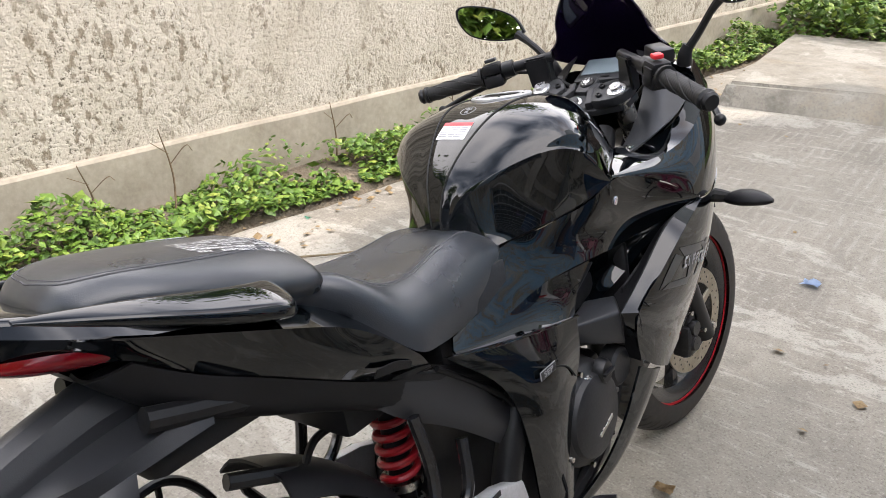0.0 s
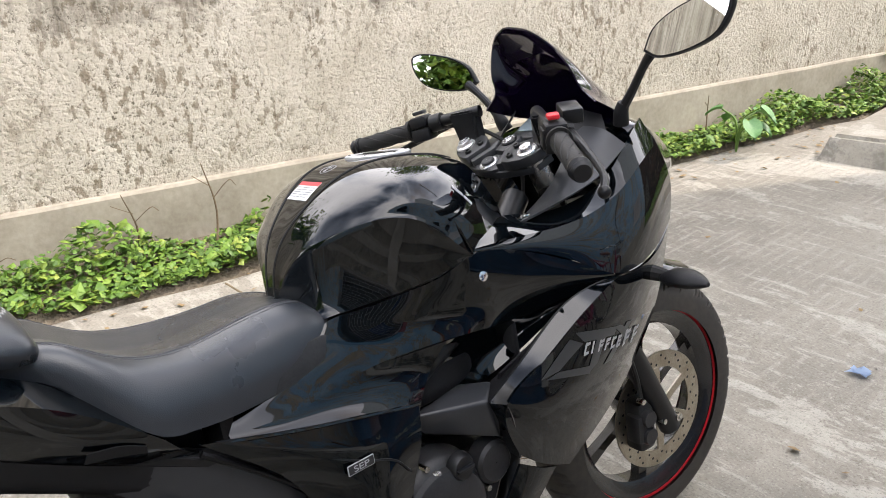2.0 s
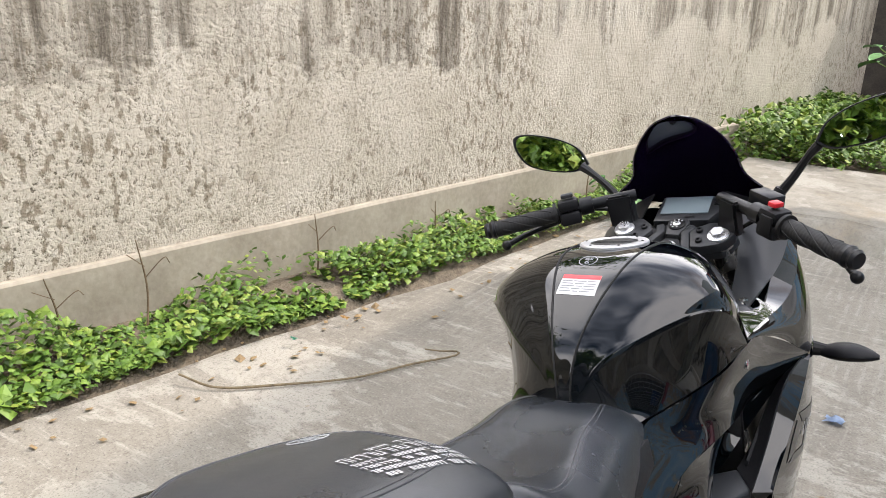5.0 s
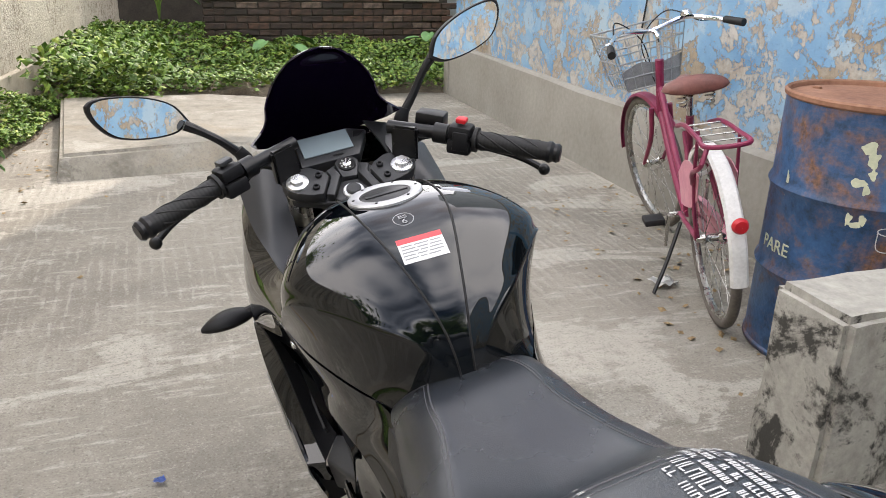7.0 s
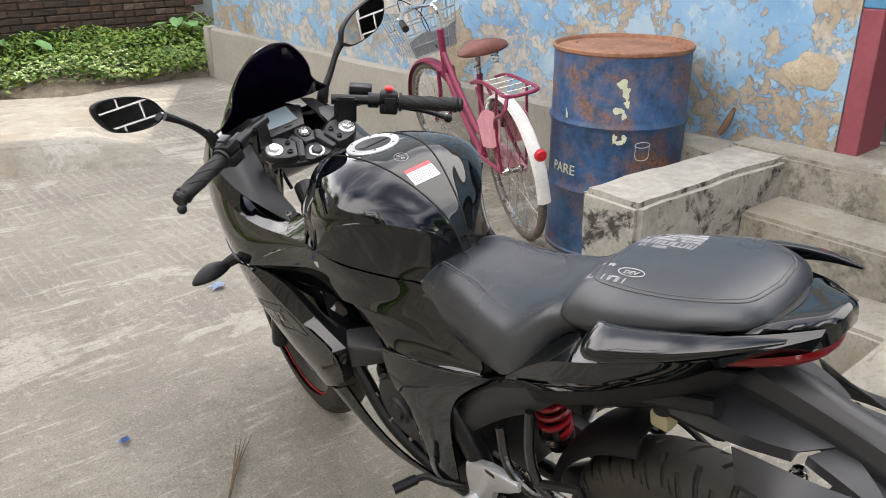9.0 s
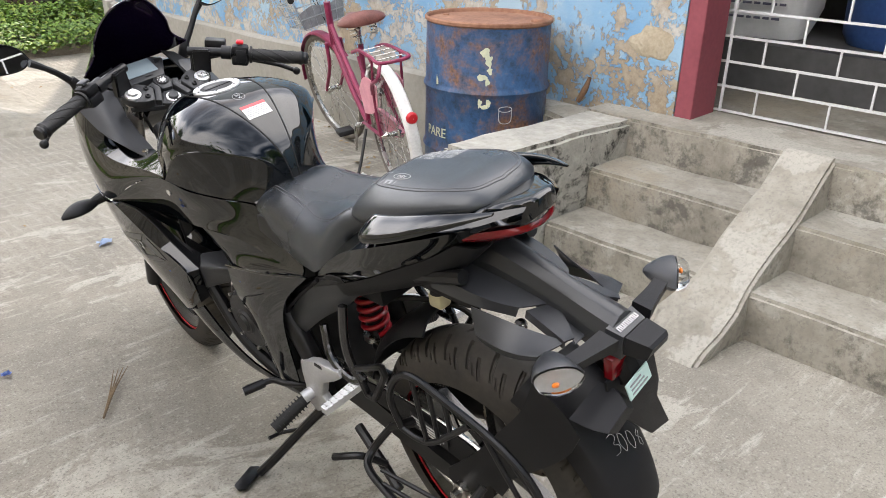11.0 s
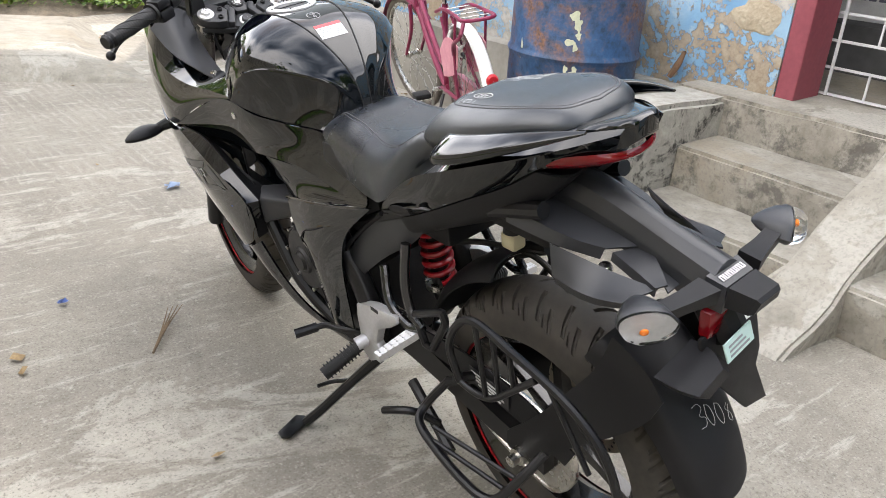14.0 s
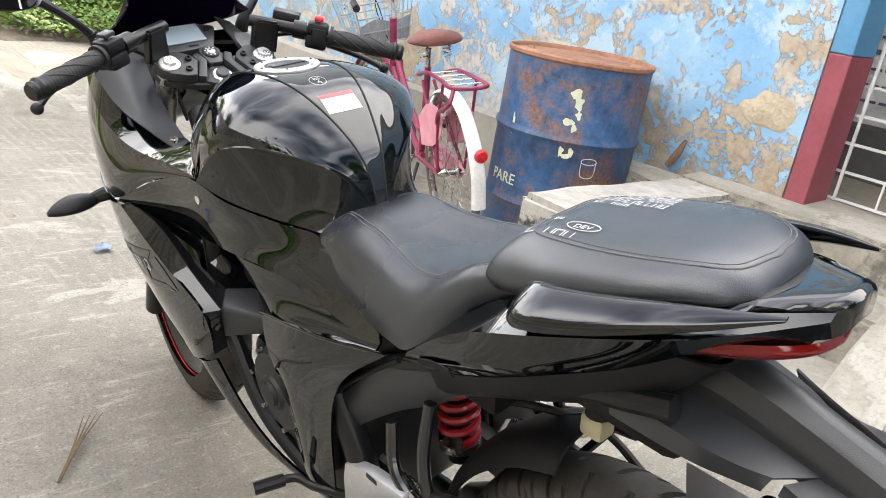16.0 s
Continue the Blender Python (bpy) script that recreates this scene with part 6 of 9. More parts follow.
for k in range(6):
    lb = Matrix.Translation((-0.0215 + 0.0086 * k, -0.3035, 0.7832)) @ Matrix.Rotation(radians(16), 4, "X") @ Matrix.Diagonal((0.8, 0.75, 1, 1))
    part("maker_bar", moved(joined(block((-0.004, -0.0065, 0), (-0.002, 0.0065, 0.0012)), block((0.002, -0.0065, 0), (0.004, 0.0065, 0.0012)), block((-0.004, -0.0065 if k % 2 else 0.004, 0), (0.004, -0.004 if k % 2 else 0.0065, 0.0012))), lb), STICKER, rear_guard, "", 0)
for s in (-1, 1):
    crease = [(0.1, 0.02, 0.806), (0.096, -0.03, 0.801), (0.088, -0.09, 0.793), (0.077, -0.125, 0.788), (0.066, -0.146, 0.7845)]
    part("mudguard_wing", joined(panel([
        [(0.042, 0.04, 0.822), (0.038, -0.026, 0.81), (0.03, -0.09, 0.801), (0.025, -0.14, 0.792), (0.02, -0.184, 0.783)],
        crease,
    ], 24, 4, 0.003, s), panel([
        crease,
        [(0.108, 0.012, 0.785), (0.105, -0.034, 0.782), (0.092, -0.085, 0.773), (0.08, -0.112, 0.768), (0.069, -0.139, 0.764)],
    ], 24, 4, 0.003, s)), GREYMATTE, rear_guard, "matte grey mudguard wing with a crease", 18)
    rear_edge = [(0.061, -0.155, 0.779), (0.069, -0.2, 0.773), (0.075, -0.24, 0.765)]
    part("rear_plate", joined(panel([
        [(0.018, -0.18, 0.7815), (0.036, -0.213, 0.777), (0.063, -0.25, 0.769)],
        rear_edge,
    ], 16, 4, 0.003, s), panel([rear_edge, [(0.063, -0.153, 0.765), (0.0705, -0.198, 0.758), (0.076, -0.238, 0.75)]], 16, 3, 0.003, s),
        panel([[(0.0, -0.175, 0.772), (0.0, -0.215, 0.765), (0.0, -0.25, 0.758)], [(0.04, -0.18, 0.772), (0.044, -0.215, 0.765), (0.06, -0.25, 0.755)]], 10, 3, 0.003, s)), GREYMATTE, rear_guard, "matte grey rear plate of the mudguard", 18)
    outer_low = [(0.123, -0.096, 0.744), (0.129, -0.14, 0.745), (0.128, -0.185, 0.749), (0.118, -0.219, 0.753)]
    part("lower_flap", joined(panel([
        [(0.112, -0.082, 0.787), (0.099, -0.129, 0.778), (0.088, -0.176, 0.77), (0.068, -0.239, 0.76)],
        outer_low,
    ], 20, 6, 0.003, s), panel([
        outer_low,
        [(0.119, -0.1, 0.729), (0.124, -0.14, 0.729), (0.122, -0.183, 0.733), (0.112, -0.214, 0.738)],
    ], 20, 3, 0.003, s)), GREYMATTE, rear_guard, "matte grey lower flap", 18)
    part("guard_bolt", lathe([(0.001, 0.012), (0.009, 0.011), (0.012, 0.006), (0.012, -0.01)], 14, "z", (s * 0.073, -0.152, 0.752)), CHROME, rear_guard, "bright bolt head")
    sig = new("rear_indicator")
    sig.parent = bike
    tagged(sig, "rear direction lamp with clear lens on a black arm")
    part("arm", loft([[(s * 0.045, y, z) for y, z in ((-0.318, 0.784), (-0.284, 0.788), (-0.28, 0.764), (-0.314, 0.76))],
                      [(s * 0.09, y, z) for y, z in ((-0.306, 0.782), (-0.28, 0.785), (-0.278, 0.767), (-0.303, 0.764))],
                      [(s * 0.135, y, z) for y, z in ((-0.298, 0.785), (-0.275, 0.787), (-0.275, 0.768), (-0.295, 0.766))]], None, 8), MATTE, sig)
    SM = Matrix.Translation((s * 0.158, -0.291, 0.779)) @ Matrix.Rotation(radians(s * 37), 4, "Z") @ Matrix.Rotation(radians(s * 3), 4, "Y") @ Matrix.Rotation(radians(8), 4, "X") @ Matrix.Diagonal((0.9, 0.85, 0.88, 1))
    edge = catmull([(-0.044, -0.006, 0), (-0.026, 0.017, 0), (0.012, 0.026, 0), (0.038, 0.016, 0), (0.04, -0.006, 0), (0.012, -0.024, 0), (-0.028, -0.021, 0), (-0.044, -0.006, 0)], 33)[:-1]
    body = loft([[(s * q.x * k, y * 0.85, q.y * k) for q in edge] for k, y in ((1.0, 0.0), (1.02, 0.006), (0.88, 0.026), (0.62, 0.046), (0.34, 0.062), (0.1, 0.07))])
    lens = loft([[(s * (q.x * k + dx), y * 0.75, q.y * k) for q in edge] for k, y, dx in ((0.97, 0.0, 0), (0.96, -0.01, 0), (0.84, -0.026, 0.002), (0.55, -0.037, 0.006), (0.2, -0.042, 0.009))])
    part("lamp_body", moved(body, SM), GREYMATTE, sig, "grey lamp housing")
    part("lamp_lens", moved(lens, SM), CLEAR, sig, "clear lamp lens")
    bulb = bmesh.new()
    bmesh.ops.create_uvsphere(bulb, u_segments=12, v_segments=8, radius=0.0048, matrix=SM @ Matrix.Translation((s * 0.008, -0.012, -0.002)) @ Matrix.Diagonal((1.3, 0.7, 1, 1)))
    part("bulb", bulb, AMBER, sig, "amber bulb")
    part("reflector_bowl", moved(loft([[(s * q.x * k, y, q.y * k) for q in edge] for k, y in ((0.94, -0.003), (0.6, -0.0015), (0.2, -0.001))]), SM), SILVER, sig)
    if s < 0:
        part("side_reflector", lathe([(0.001, s * 0.006), (0.013, s * 0.005), (0.015, 0), (0.015, -s * 0.003)], 20, "x", (s * 0.128, -0.262, 0.74)), AMBER, rear_guard, "amber side reflector")

# tyre hugger, number plate carrier and lamp box
curves = []
for x, dr in ((-0.088, -0.03), (-0.07, 0.0), (0, 0.012), (0.07, 0.0), (0.088, -0.03)):
    curves.append([(x * (1.06 - 0.28 * k / 5), -(0.352 + dr) * math.cos(radians(a)), 0.3 + (0.352 + dr) * math.sin(radians(a))) for k, a in enumerate((66, 54, 42, 30, 20, 14 + 120 * x * x / 0.088 * 0.3))])
hug = skin(curves, 24, 16, 0.004)
hugger = part("tyre_hugger", hug, MATTE, bike, "matte black plastic tyre hugger with chalk scribble")
for k, glyph in enumerate((((0, 1), (0.7, 1), (0.95, 0.75), (0.4, 0.5), (0.95, 0.3), (0.7, 0), (0, 0)), ((0.3, 1), (0, 0.5), (0.35, 0), (0.75, 0.3), (0.7, 0.85), (0.3, 1)), ((0.3, 1), (0, 0.5), (0.35, 0), (0.75, 0.3), (0.7, 0.85), (0.3, 1)), ((0.5, 0.9), (0.1, 0.7), (0.5, 0.4), (0.4, 0.05), (0.1, 0.25), (0.6, 0.8)))):
    stroke = []
    for u, v in glyph:
        a = radians(35.0 + 5.5 * v - 1.2 * k)
        stroke.append((-0.022 + 0.019 * k + 0.017 * u, -0.3655 * math.cos(a), 0.3 + 0.3655 * math.sin(a)))
    part("chalk_stroke", tube(stroke, 0.0005, 4, 30), CHALK, hugger)
for s in (-1, 1):
    part("hugger_arm", skin([
        [(0.1, -0.19, 0.67), (0.104, -0.165, 0.6), (0.108, -0.107, 0.514), (0.112, -0.04, 0.42), (0.116, 0.035, 0.335)],
        [(0.1, -0.25, 0.64), (0.104, -0.22, 0.585), (0.108, -0.15, 0.49), (0.112, -0.06, 0.39), (0.116, 0.036, 0.3)],
        [(0.098, -0.28, 0.6), (0.103, -0.255, 0.545), (0.107, -0.165, 0.445), (0.111, -0.08, 0.36), (0.116, 0.0, 0.285)],
    ], 20, 8, 0.004, s), MATTE, hugger, "matte black hugger arm")
plate = prism([(-0.06, 0.705), (0.068, 0.705), (0.072, 0.625), (0.06, 0.6), (0.082, 0.53), (0.03, 0.54), (-0.03, 0.615), (-0.06, 0.64)], 0.006, "xz", -0.003, 0.001)
plate_carrier = part("plate_carrier", moved(plate, Matrix.Translation((0, -0.318, 0.62)) @ Matrix.Rotation(radians(-10), 4, "X") @ Matrix.Translation((0, 0, -0.62))), MATTE, bike, "black plastic plate carrier without a plate")
part("plate_slot", moved(block((0.012, -0.0085, 0.69), (0.058, -0.0045, 0.699), 0.001), Matrix.Translation((0, -0.318, 0.62)) @ Matrix.Rotation(radians(-10), 4, "X") @ Matrix.Translation((0, 0, -0.62))), STICKER, plate_carrier)
part("red_reflector", block((-0.05, -0.31, 0.7), (0.012, -0.292, 0.742), 0.004), REDLENS, plate_carrier, "dark red reflector")
tg = part("paper_tag", moved(block((-0.03, -0.003, -0.016), (0.03, 0.0, 0.016), 0.001), Matrix.Translation((-0.016, -0.333, 0.692)) @ Matrix.Rotation(radians(-10), 4, "Y") @ Matrix.Rotation(radians(-12), 4, "X")), TAG, plate_carrier, "pale green printed tag", 0)
for k in range(3):
    part("print_bar", moved(block((-0.022, -0.0038, -0.01 + 0.008 * k), (0.02 - 0.006 * k, -0.003, -0.007 + 0.008 * k)), Matrix.Translation((-0.016, -0.333, 0.692)) @ Matrix.Rotation(radians(-10), 4, "Y") @ Matrix.Rotation(radians(-12), 4, "X")), STICKGREY, tg, "", 0)
lb = loft([[(x, -0.285, z) for x, z in ((-0.13, 0.672), (-0.05, 0.69), (-0.03, 0.66), (-0.1, 0.635))], [(x, -0.318, z) for x, z in ((-0.125, 0.668), (-0.05, 0.688), (-0.02, 0.655), (-0.09, 0.63))], [(x, -0.342, z) for x, z in ((-0.11, 0.66), (-0.06, 0.676), (-0.04, 0.655), (-0.085, 0.64))]], None, 6)
part("plate_lamp", lb, MATTE, plate_carrier, "black plate lamp housing")
part("guard_strut", tube([(0, -0.26, 0.755), (0, -0.285, 0.72), (0, -0.31, 0.68)], 0.03, 10), MATTE, plate_carrier)

# inner mudguard before the rear tyre
curves = []
for x, dr in ((-0.078, -0.022), (-0.055, 0.0), (0, 0.008), (0.055, 0.0), (0.078, -0.022)):
    curves.append([(x, (0.334 + dr + 0.005 * k) * math.cos(radians(a)), 0.3 + (0.334 + dr + 0.005 * k) * math.sin(radians(a))) for k, a in enumerate((18, 32, 46, 60, 73))])
part("inner_mudguard", skin(curves, 20, 12, 0.004), MATTE, bike, "matte black inner mudguard")

# --- chassis and engine
engine = new("engine")
engine.parent = bike
tagged(engine, "black painted single-cylinder engine")
part("crankcase", block((-0.125, 0.45, 0.26), (0.125, 0.79, 0.5), 0.03), ENGINE, engine)
part("cylinder", joined(*[moved(block((-0.075, -0.065, 0.018 * k), (0.075, 0.065, 0.018 * k + 0.008), 0.003, 1), Matrix.Translation((0, 0.76, 0.48)) @ Matrix.Rotation(radians(-20), 4, "X")) for k in range(12)]), ENGINE, engine, "black finned cylinder")
part("cylinder_head", moved(block((-0.07, -0.07, 0.2), (0.07, 0.07, 0.29), 0.02), Matrix.Translation((0, 0.76, 0.48)) @ Matrix.Rotation(radians(-20), 4, "X")), ENGINE, engine)
part("clutch_cover", joined(lathe([(0.001, 0.178), (0.066, 0.178), (0.074, 0.174), (0.078, 0.165), (0.09, 0.158), (0.094, 0.15), (0.1, 0.12)], 48, "x", (0, 0.655, 0.437)), block((0.12, 0.56, 0.35), (0.15, 0.75, 0.5), 0.02)), ENGINE, engine, "round black clutch cover with raised maker mark")
part("cover_mark", moved(block((0.178, -0.026, -0.004), (0.18, 0.026, 0.004), 0.0006, 1), Matrix.Translation((0, 0.67, 0.41)) @ Matrix.Rotation(radians(18), 4, "X")), STEEL, engine)
part("oil_filler", joined(lathe([(0.001, 0.182), (0.018, 0.182), (0.022, 0.176), (0.024, 0.165)], 24, "x", (0, 0.692, 0.505)), block((0.18, 0.675, 0.502), (0.188, 0.709, 0.508), 0.002)), BLACKMETAL, engine, "black oil filler plug")
part("oil_filter_cover", lathe([(0.001, 0.17), (0.03, 0.17), (0.036, 0.165), (0.038, 0.14)], 28, "x", (0, 0.765, 0.475)), ENGINE, engine)
part("generator_cover", joined(lathe([(0.001, -0.172), (0.03, -0.172), (0.034, -0.166), (0.07, -0.162), (0.078, -0.15), (0.084, -0.12)], 48, "x", (0, 0.635, 0.47)), block((-0.15, 0.5, 0.36), (-0.12, 0.72, 0.52), 0.02)), ENGINE, engine, "round black generator cover")
part("cover_plug", lathe([(0.001, -0.178), (0.02, -0.178), (0.024, -0.172)], 24, "x", (0, 0.635, 0.47)), BLACKMETAL, engine)
for k in range(7):
    a = k * 0.9
    part("bolt", lathe([(0.001, -0.166), (0.005, -0.166), (0.005, -0.15)], 8, "x", (0, 0.635 + 0.076 * math.cos(a), 0.47 + 0.076 * math.sin(a))), STEEL, engine)
    part("bolt", lathe([(0.001, 0.166), (0.005, 0.166), (0.005, 0.15)], 8, "x", (0, 0.655 + 0.091 * math.cos(a), 0.437 + 0.091 * math.sin(a))), STEEL, engine)
part("lever_bolt", tube([(0.14, 0.64, 0.5), (0.165, 0.648, 0.51), (0.17, 0.66, 0.5)], 0.007, 8), STEEL, engine)
part("exhaust_pipe", tube([(0.02, 0.88, 0.55), (0.03, 0.92, 0.42), (0.06, 0.84, 0.28), (0.08, 0.65, 0.2), (0.09, 0.4, 0.2)], 0.02, 12), BLACKMETAL, bike, "black exhaust pipe")
part("silencer", loft([[(0.09 + 0.15 * 0 + r_ * math.cos(a) + 0.05 * u, 0.42 - 0.5 * u, 0.22 + 0.14 * u + r_ * 1.25 * math.sin(a)) for a in (2 * math.pi * j / 20 for j in range(20))] for u, r_ in ((0, 0.025), (0.12, 0.045), (0.5, 0.052), (0.95, 0.05), (1.0, 0.04))]), BLACKMETAL, bike, "black stubby silencer")
part("radiator_shadow_plate", block((-0.15, 0.86, 0.5), (0.15, 0.875, 0.78), 0.01), ENGINE, bike)
part("steering_head_cover", block((-0.1, 0.865, 0.72), (0.1, 0.985, 0.83), 0.02), MATTE, bike)
part("air_box", block((-0.12, 0.36, 0.58), (0.12, 0.82, 0.775), 0.04), ENGINE, bike, "black air box under the tank")
part("seat_base", block((-0.085, -0.06, 0.74), (0.085, 0.4, 0.79), 0.02), MATTE, bike)
for s in (-1, 1):
    part("main_frame", tube([(s * 0.06, 1.0, 0.85), (s * 0.12, 0.8, 0.72), (s * 0.13, 0.55, 0.6), (s * 0.13, 0.44, 0.45), (s * 0.12, 0.42, 0.3)], 0.024, 12), BLACKMETAL, bike, "black tubular frame")
    part("rear_frame", tube([(s * 0.12, 0.44, 0.62), (s * 0.11, 0.2, 0.74), (s * 0.09, -0.05, 0.82)], 0.014, 10), BLACKMETAL, bike)
    part("swingarm", loft([[(s * (0.095 + dx), y, z) for dx, z in ((-0.014, z0 - h_), (0.014, z0 - h_), (0.014, z0 + h_), (-0.014, z0 + h_))] for y, z0, h_ in ((0.46, 0.37, 0.03), (0.3, 0.36, 0.034), (0.1, 0.32, 0.026), (-0.05, 0.3, 0.022))], None, 14), BLACKMETAL, bike, "black box-section swingarm", 25)
    # pillion footrest hanger tubes and bracket
    hanger = new("footrest_hanger")
    hanger.parent = bike
    tagged(hanger, "black tubular pillion footrest hanger")
    part("hanger_tube", tube([(s * 0.125, 0.36, 0.56), (s * 0.14, 0.335, 0.49), (s * 0.14, 0.28, 0.46), (s * 0.135, 0.24, 0.47)], 0.0095, 10), WHEELPAINT, hanger)
    part("hanger_tube", tube([(s * 0.12, 0.28, 0.64), (s * 0.135, 0.278, 0.56), (s * 0.14, 0.262, 0.5), (s * 0.135, 0.24, 0.475)], 0.0095, 10), WHEELPAINT, hanger)
    tri = [(0.256, 0.5), (0.165, 0.55), (0.158, 0.53), (0.21, 0.44), (0.232, 0.44)]
    part("hanger_plate", joined(tube([(s * 0.138, y, z) for y, z in tri], 0.008, 8, 40, False, True)), BLACKMETAL, hanger)
    pg = part("pillion_peg", loft([[(s * (0.14 + 0.075 * u), 0.262 + 0.03 * u + dy, 0.452 - 0.035 * u + dz) for dy, dz in ((-0.013 + 0.004 * u, -0.008), (0.013 - 0.004 * u, -0.008), (0.013 - 0.004 * u, 0.008), (-0.013 + 0.004 * u, 0.008))] for u in (0, 0.3, 0.8, 1.0)]), SILVER, hanger, "bare aluminium pillion footrest", 20)
    for k in range(6):
        for j in range(3):
            u = 0.15 + 0.15 * k
            part("peg_stud", lathe([(0.0005, 0.0018), (0.002, 0.0014), (0.0026, -0.002)], 8, "z", (s * (0.14 + 0.075 * u), 0.262 + 0.03 * u - 0.008 + 0.008 * j, 0.46 - 0.035 * u)), SILVER, pg)
    # rider footrest
    rest = new("rider_footrest")
    rest.parent = bike
    tagged(rest, "aluminium footrest bracket with ribbed rubber peg")
    part("bracket", prism([(0.452, 0.405), (0.445, 0.44), (0.385, 0.464), (0.3, 0.478), (0.296, 0.462), (0.325, 0.438), (0.372, 0.408), (0.392, 0.36), (0.372, 0.347), (0.38, 0.325), (0.43, 0.29), (0.462, 0.31), (0.452, 0.36)], s * 0.022, "yz", s * 0.135, 0.004), SILVER, rest, "bare aluminium footrest bracket")
    part("bracket_slot", block((min(s * 0.157, s * 0.1585), 0.36, 0.455), (max(s * 0.157, s * 0.1585), 0.385, 0.464), 0.0005, 1), ENGINE, rest)
    part("pivot", tube([(s * 0.14, 0.43, 0.352), (s * 0.178, 0.438, 0.345)], 0.015, 12), SILVER, rest)
    peg = part("peg", tube([(s * 0.17, 0.437, 0.34), (s * 0.262, 0.45, 0.306)], [0.013, 0.015], 12, 9), RUBBER, rest, "ribbed rubber peg")
    for k in range(9):
        u = k / 9
        q = Vector((s * 0.182, 0.439, 0.336)).lerp(Vector((s * 0.258, 0.449, 0.308)), u)
        part("peg_rib", tube([q, q + Vector((s * 0.003, 0.0005, -0.001))], 0.0185, 10, 2, False), RUBBER, peg)

part("gear_lever", joined(tube([(-0.14, 0.47, 0.34), (-0.165, 0.53, 0.33), (-0.175, 0.58, 0.32), (-0.225, 0.6, 0.318)], 0.0075, 8), tube([(-0.19, 0.588, 0.32), (-0.24, 0.605, 0.318)], 0.0115, 10)), BLACKMETAL, bike, "black gear lever with rubber tip")
part("brake_pedal", joined(tube([(0.14, 0.43, 0.34), (0.17, 0.5, 0.31), (0.175, 0.6, 0.3), (0.21, 0.62, 0.302)], 0.008, 8)), BLACKMETAL, bike)
stand = new("side_stand")
stand.parent = bike
tagged(stand, "black steel side stand folded out to the ground")
part("stand_leg", tube([(-0.11, 0.47, 0.25), (-0.17, 0.52, 0.18), (-0.235, 0.57, 0.105), (-0.268, 0.6, 0.066)], [0.014, 0.012, 0.012, 0.012], 10), BLACKMETAL, stand)
FOOT = Matrix.Translation((-0.292, 0.612, 0.064)) @ Matrix.Rotation(radians(11.5), 4, "Y") @ Matrix.Rotation(radians(25), 4, "Z")
part("stand_foot", moved(prism([(-0.045, -0.016), (0.03, -0.02), (0.04, 0.0), (0.03, 0.02), (-0.045, 0.018), (-0.055, 0.0)], 0.008, "xy", -0.004, 0.002), FOOT), BLACKMETAL, stand)
part("stand_prong", tube([(-0.165, 0.52, 0.185), (-0.2, 0.555, 0.18), (-0.235, 0.56, 0.186)], 0.005, 8), BLACKMETAL, stand)
part("centre_stand", joined(tube([(-0.1, 0.36, 0.24), (-0.125, 0.25, 0.2), (-0.14, 0.19, 0.18)], 0.012, 8), tube([(-0.125, 0.24, 0.215), (-0.165, 0.27, 0.255), (-0.19, 0.3, 0.256), (-0.2, 0.33, 0.242)], 0.0085, 8)), BLACKMETAL, bike, "folded black centre stand")

# rear shock with red spring
shock = new("rear_shock")
shock.parent = bike
tagged(shock, "rear shock absorber with a red coil spring")
s0, s1 = Vector((-0.003, 0.352, 0.6)), Vector((-0.003, 0.342, 0.43))
part("damper", tube([s0, s1], 0.02, 14), BLACKMETAL, shock)
ax_ = (s1 - s0).normalized()
u1 = ax_.orthogonal().normalized()
u2 = ax_.cross(u1)
coil = [s0.lerp(s1, 0.05 + 0.68 * i / 120) + (u1 * math.cos(i * 0.26) + u2 * math.sin(i * 0.26)) * 0.028 for i in range(121)]
part("coil_spring", tube(coil, 0.0066, 8, 240), REDSPRING, shock, "red painted coil spring")
part("spring_seat", tube([s0.lerp(s1, 0.76), s0.lerp(s1, 0.84)], 0.034, 20, 2, False), STEEL, shock, "bright spring seat ring")
part("fluid_bottle", block((-0.064, 0.047, 0.69), (-0.034, 0.08, 0.722), 0.006), FLUID, bike, "yellowed brake fluid bottle")
part("bottle_cap", lathe([(0.001, 0.737), (0.0155, 0.737), (0.017, 0.722)], 16, "z", (-0.05, 0.062, 0)), MATTE, bike)
part("battery_box", block((-0.08, 0.2, 0.64), (0.08, 0.36, 0.8), 0.01), MATTE, bike)
part("rear_hose", tube([(-0.03, 0.28, 0.6), (0.0, 0.2, 0.62), (0.05, 0.12, 0.6), (0.06, 0.05, 0.56)], 0.006, 8), RUBBER, bike)
part("rear_link", tube([(0.0, 0.2, 0.58), (0.03, 0.12, 0.63), (0.02, 0.05, 0.66)], 0.011, 8), BLACKMETAL, bike)

# chain, guard and the tubular leg guard on the near side
chain = [(-0.079, 0.5, 0.4), (-0.079, 0.25, 0.4), (-0.079, 0.0, 0.395), (-0.079, -0.085, 0.345), (-0.079, -0.095, 0.28), (-0.079, -0.03, 0.21), (-0.079, 0.25, 0.3), (-0.079, 0.5, 0.355)]
part("chain", tube(chain, 0.007, 8, 70, closed=True), STEEL, bike, "greasy drive chain")
cg = part("chain_guard", skin([[(0.105, 0.33, 0.42), (0.105, 0.15, 0.44), (0.105, -0.02, 0.425), (0.105, -0.12, 0.38)], [(0.108, 0.33, 0.385), (0.11, 0.15, 0.385), (0.11, -0.0, 0.37), (0.108, -0.1, 0.34)]], 18, 4, 0.004, -1), MATTE, bike, "black chain guard with a white label")
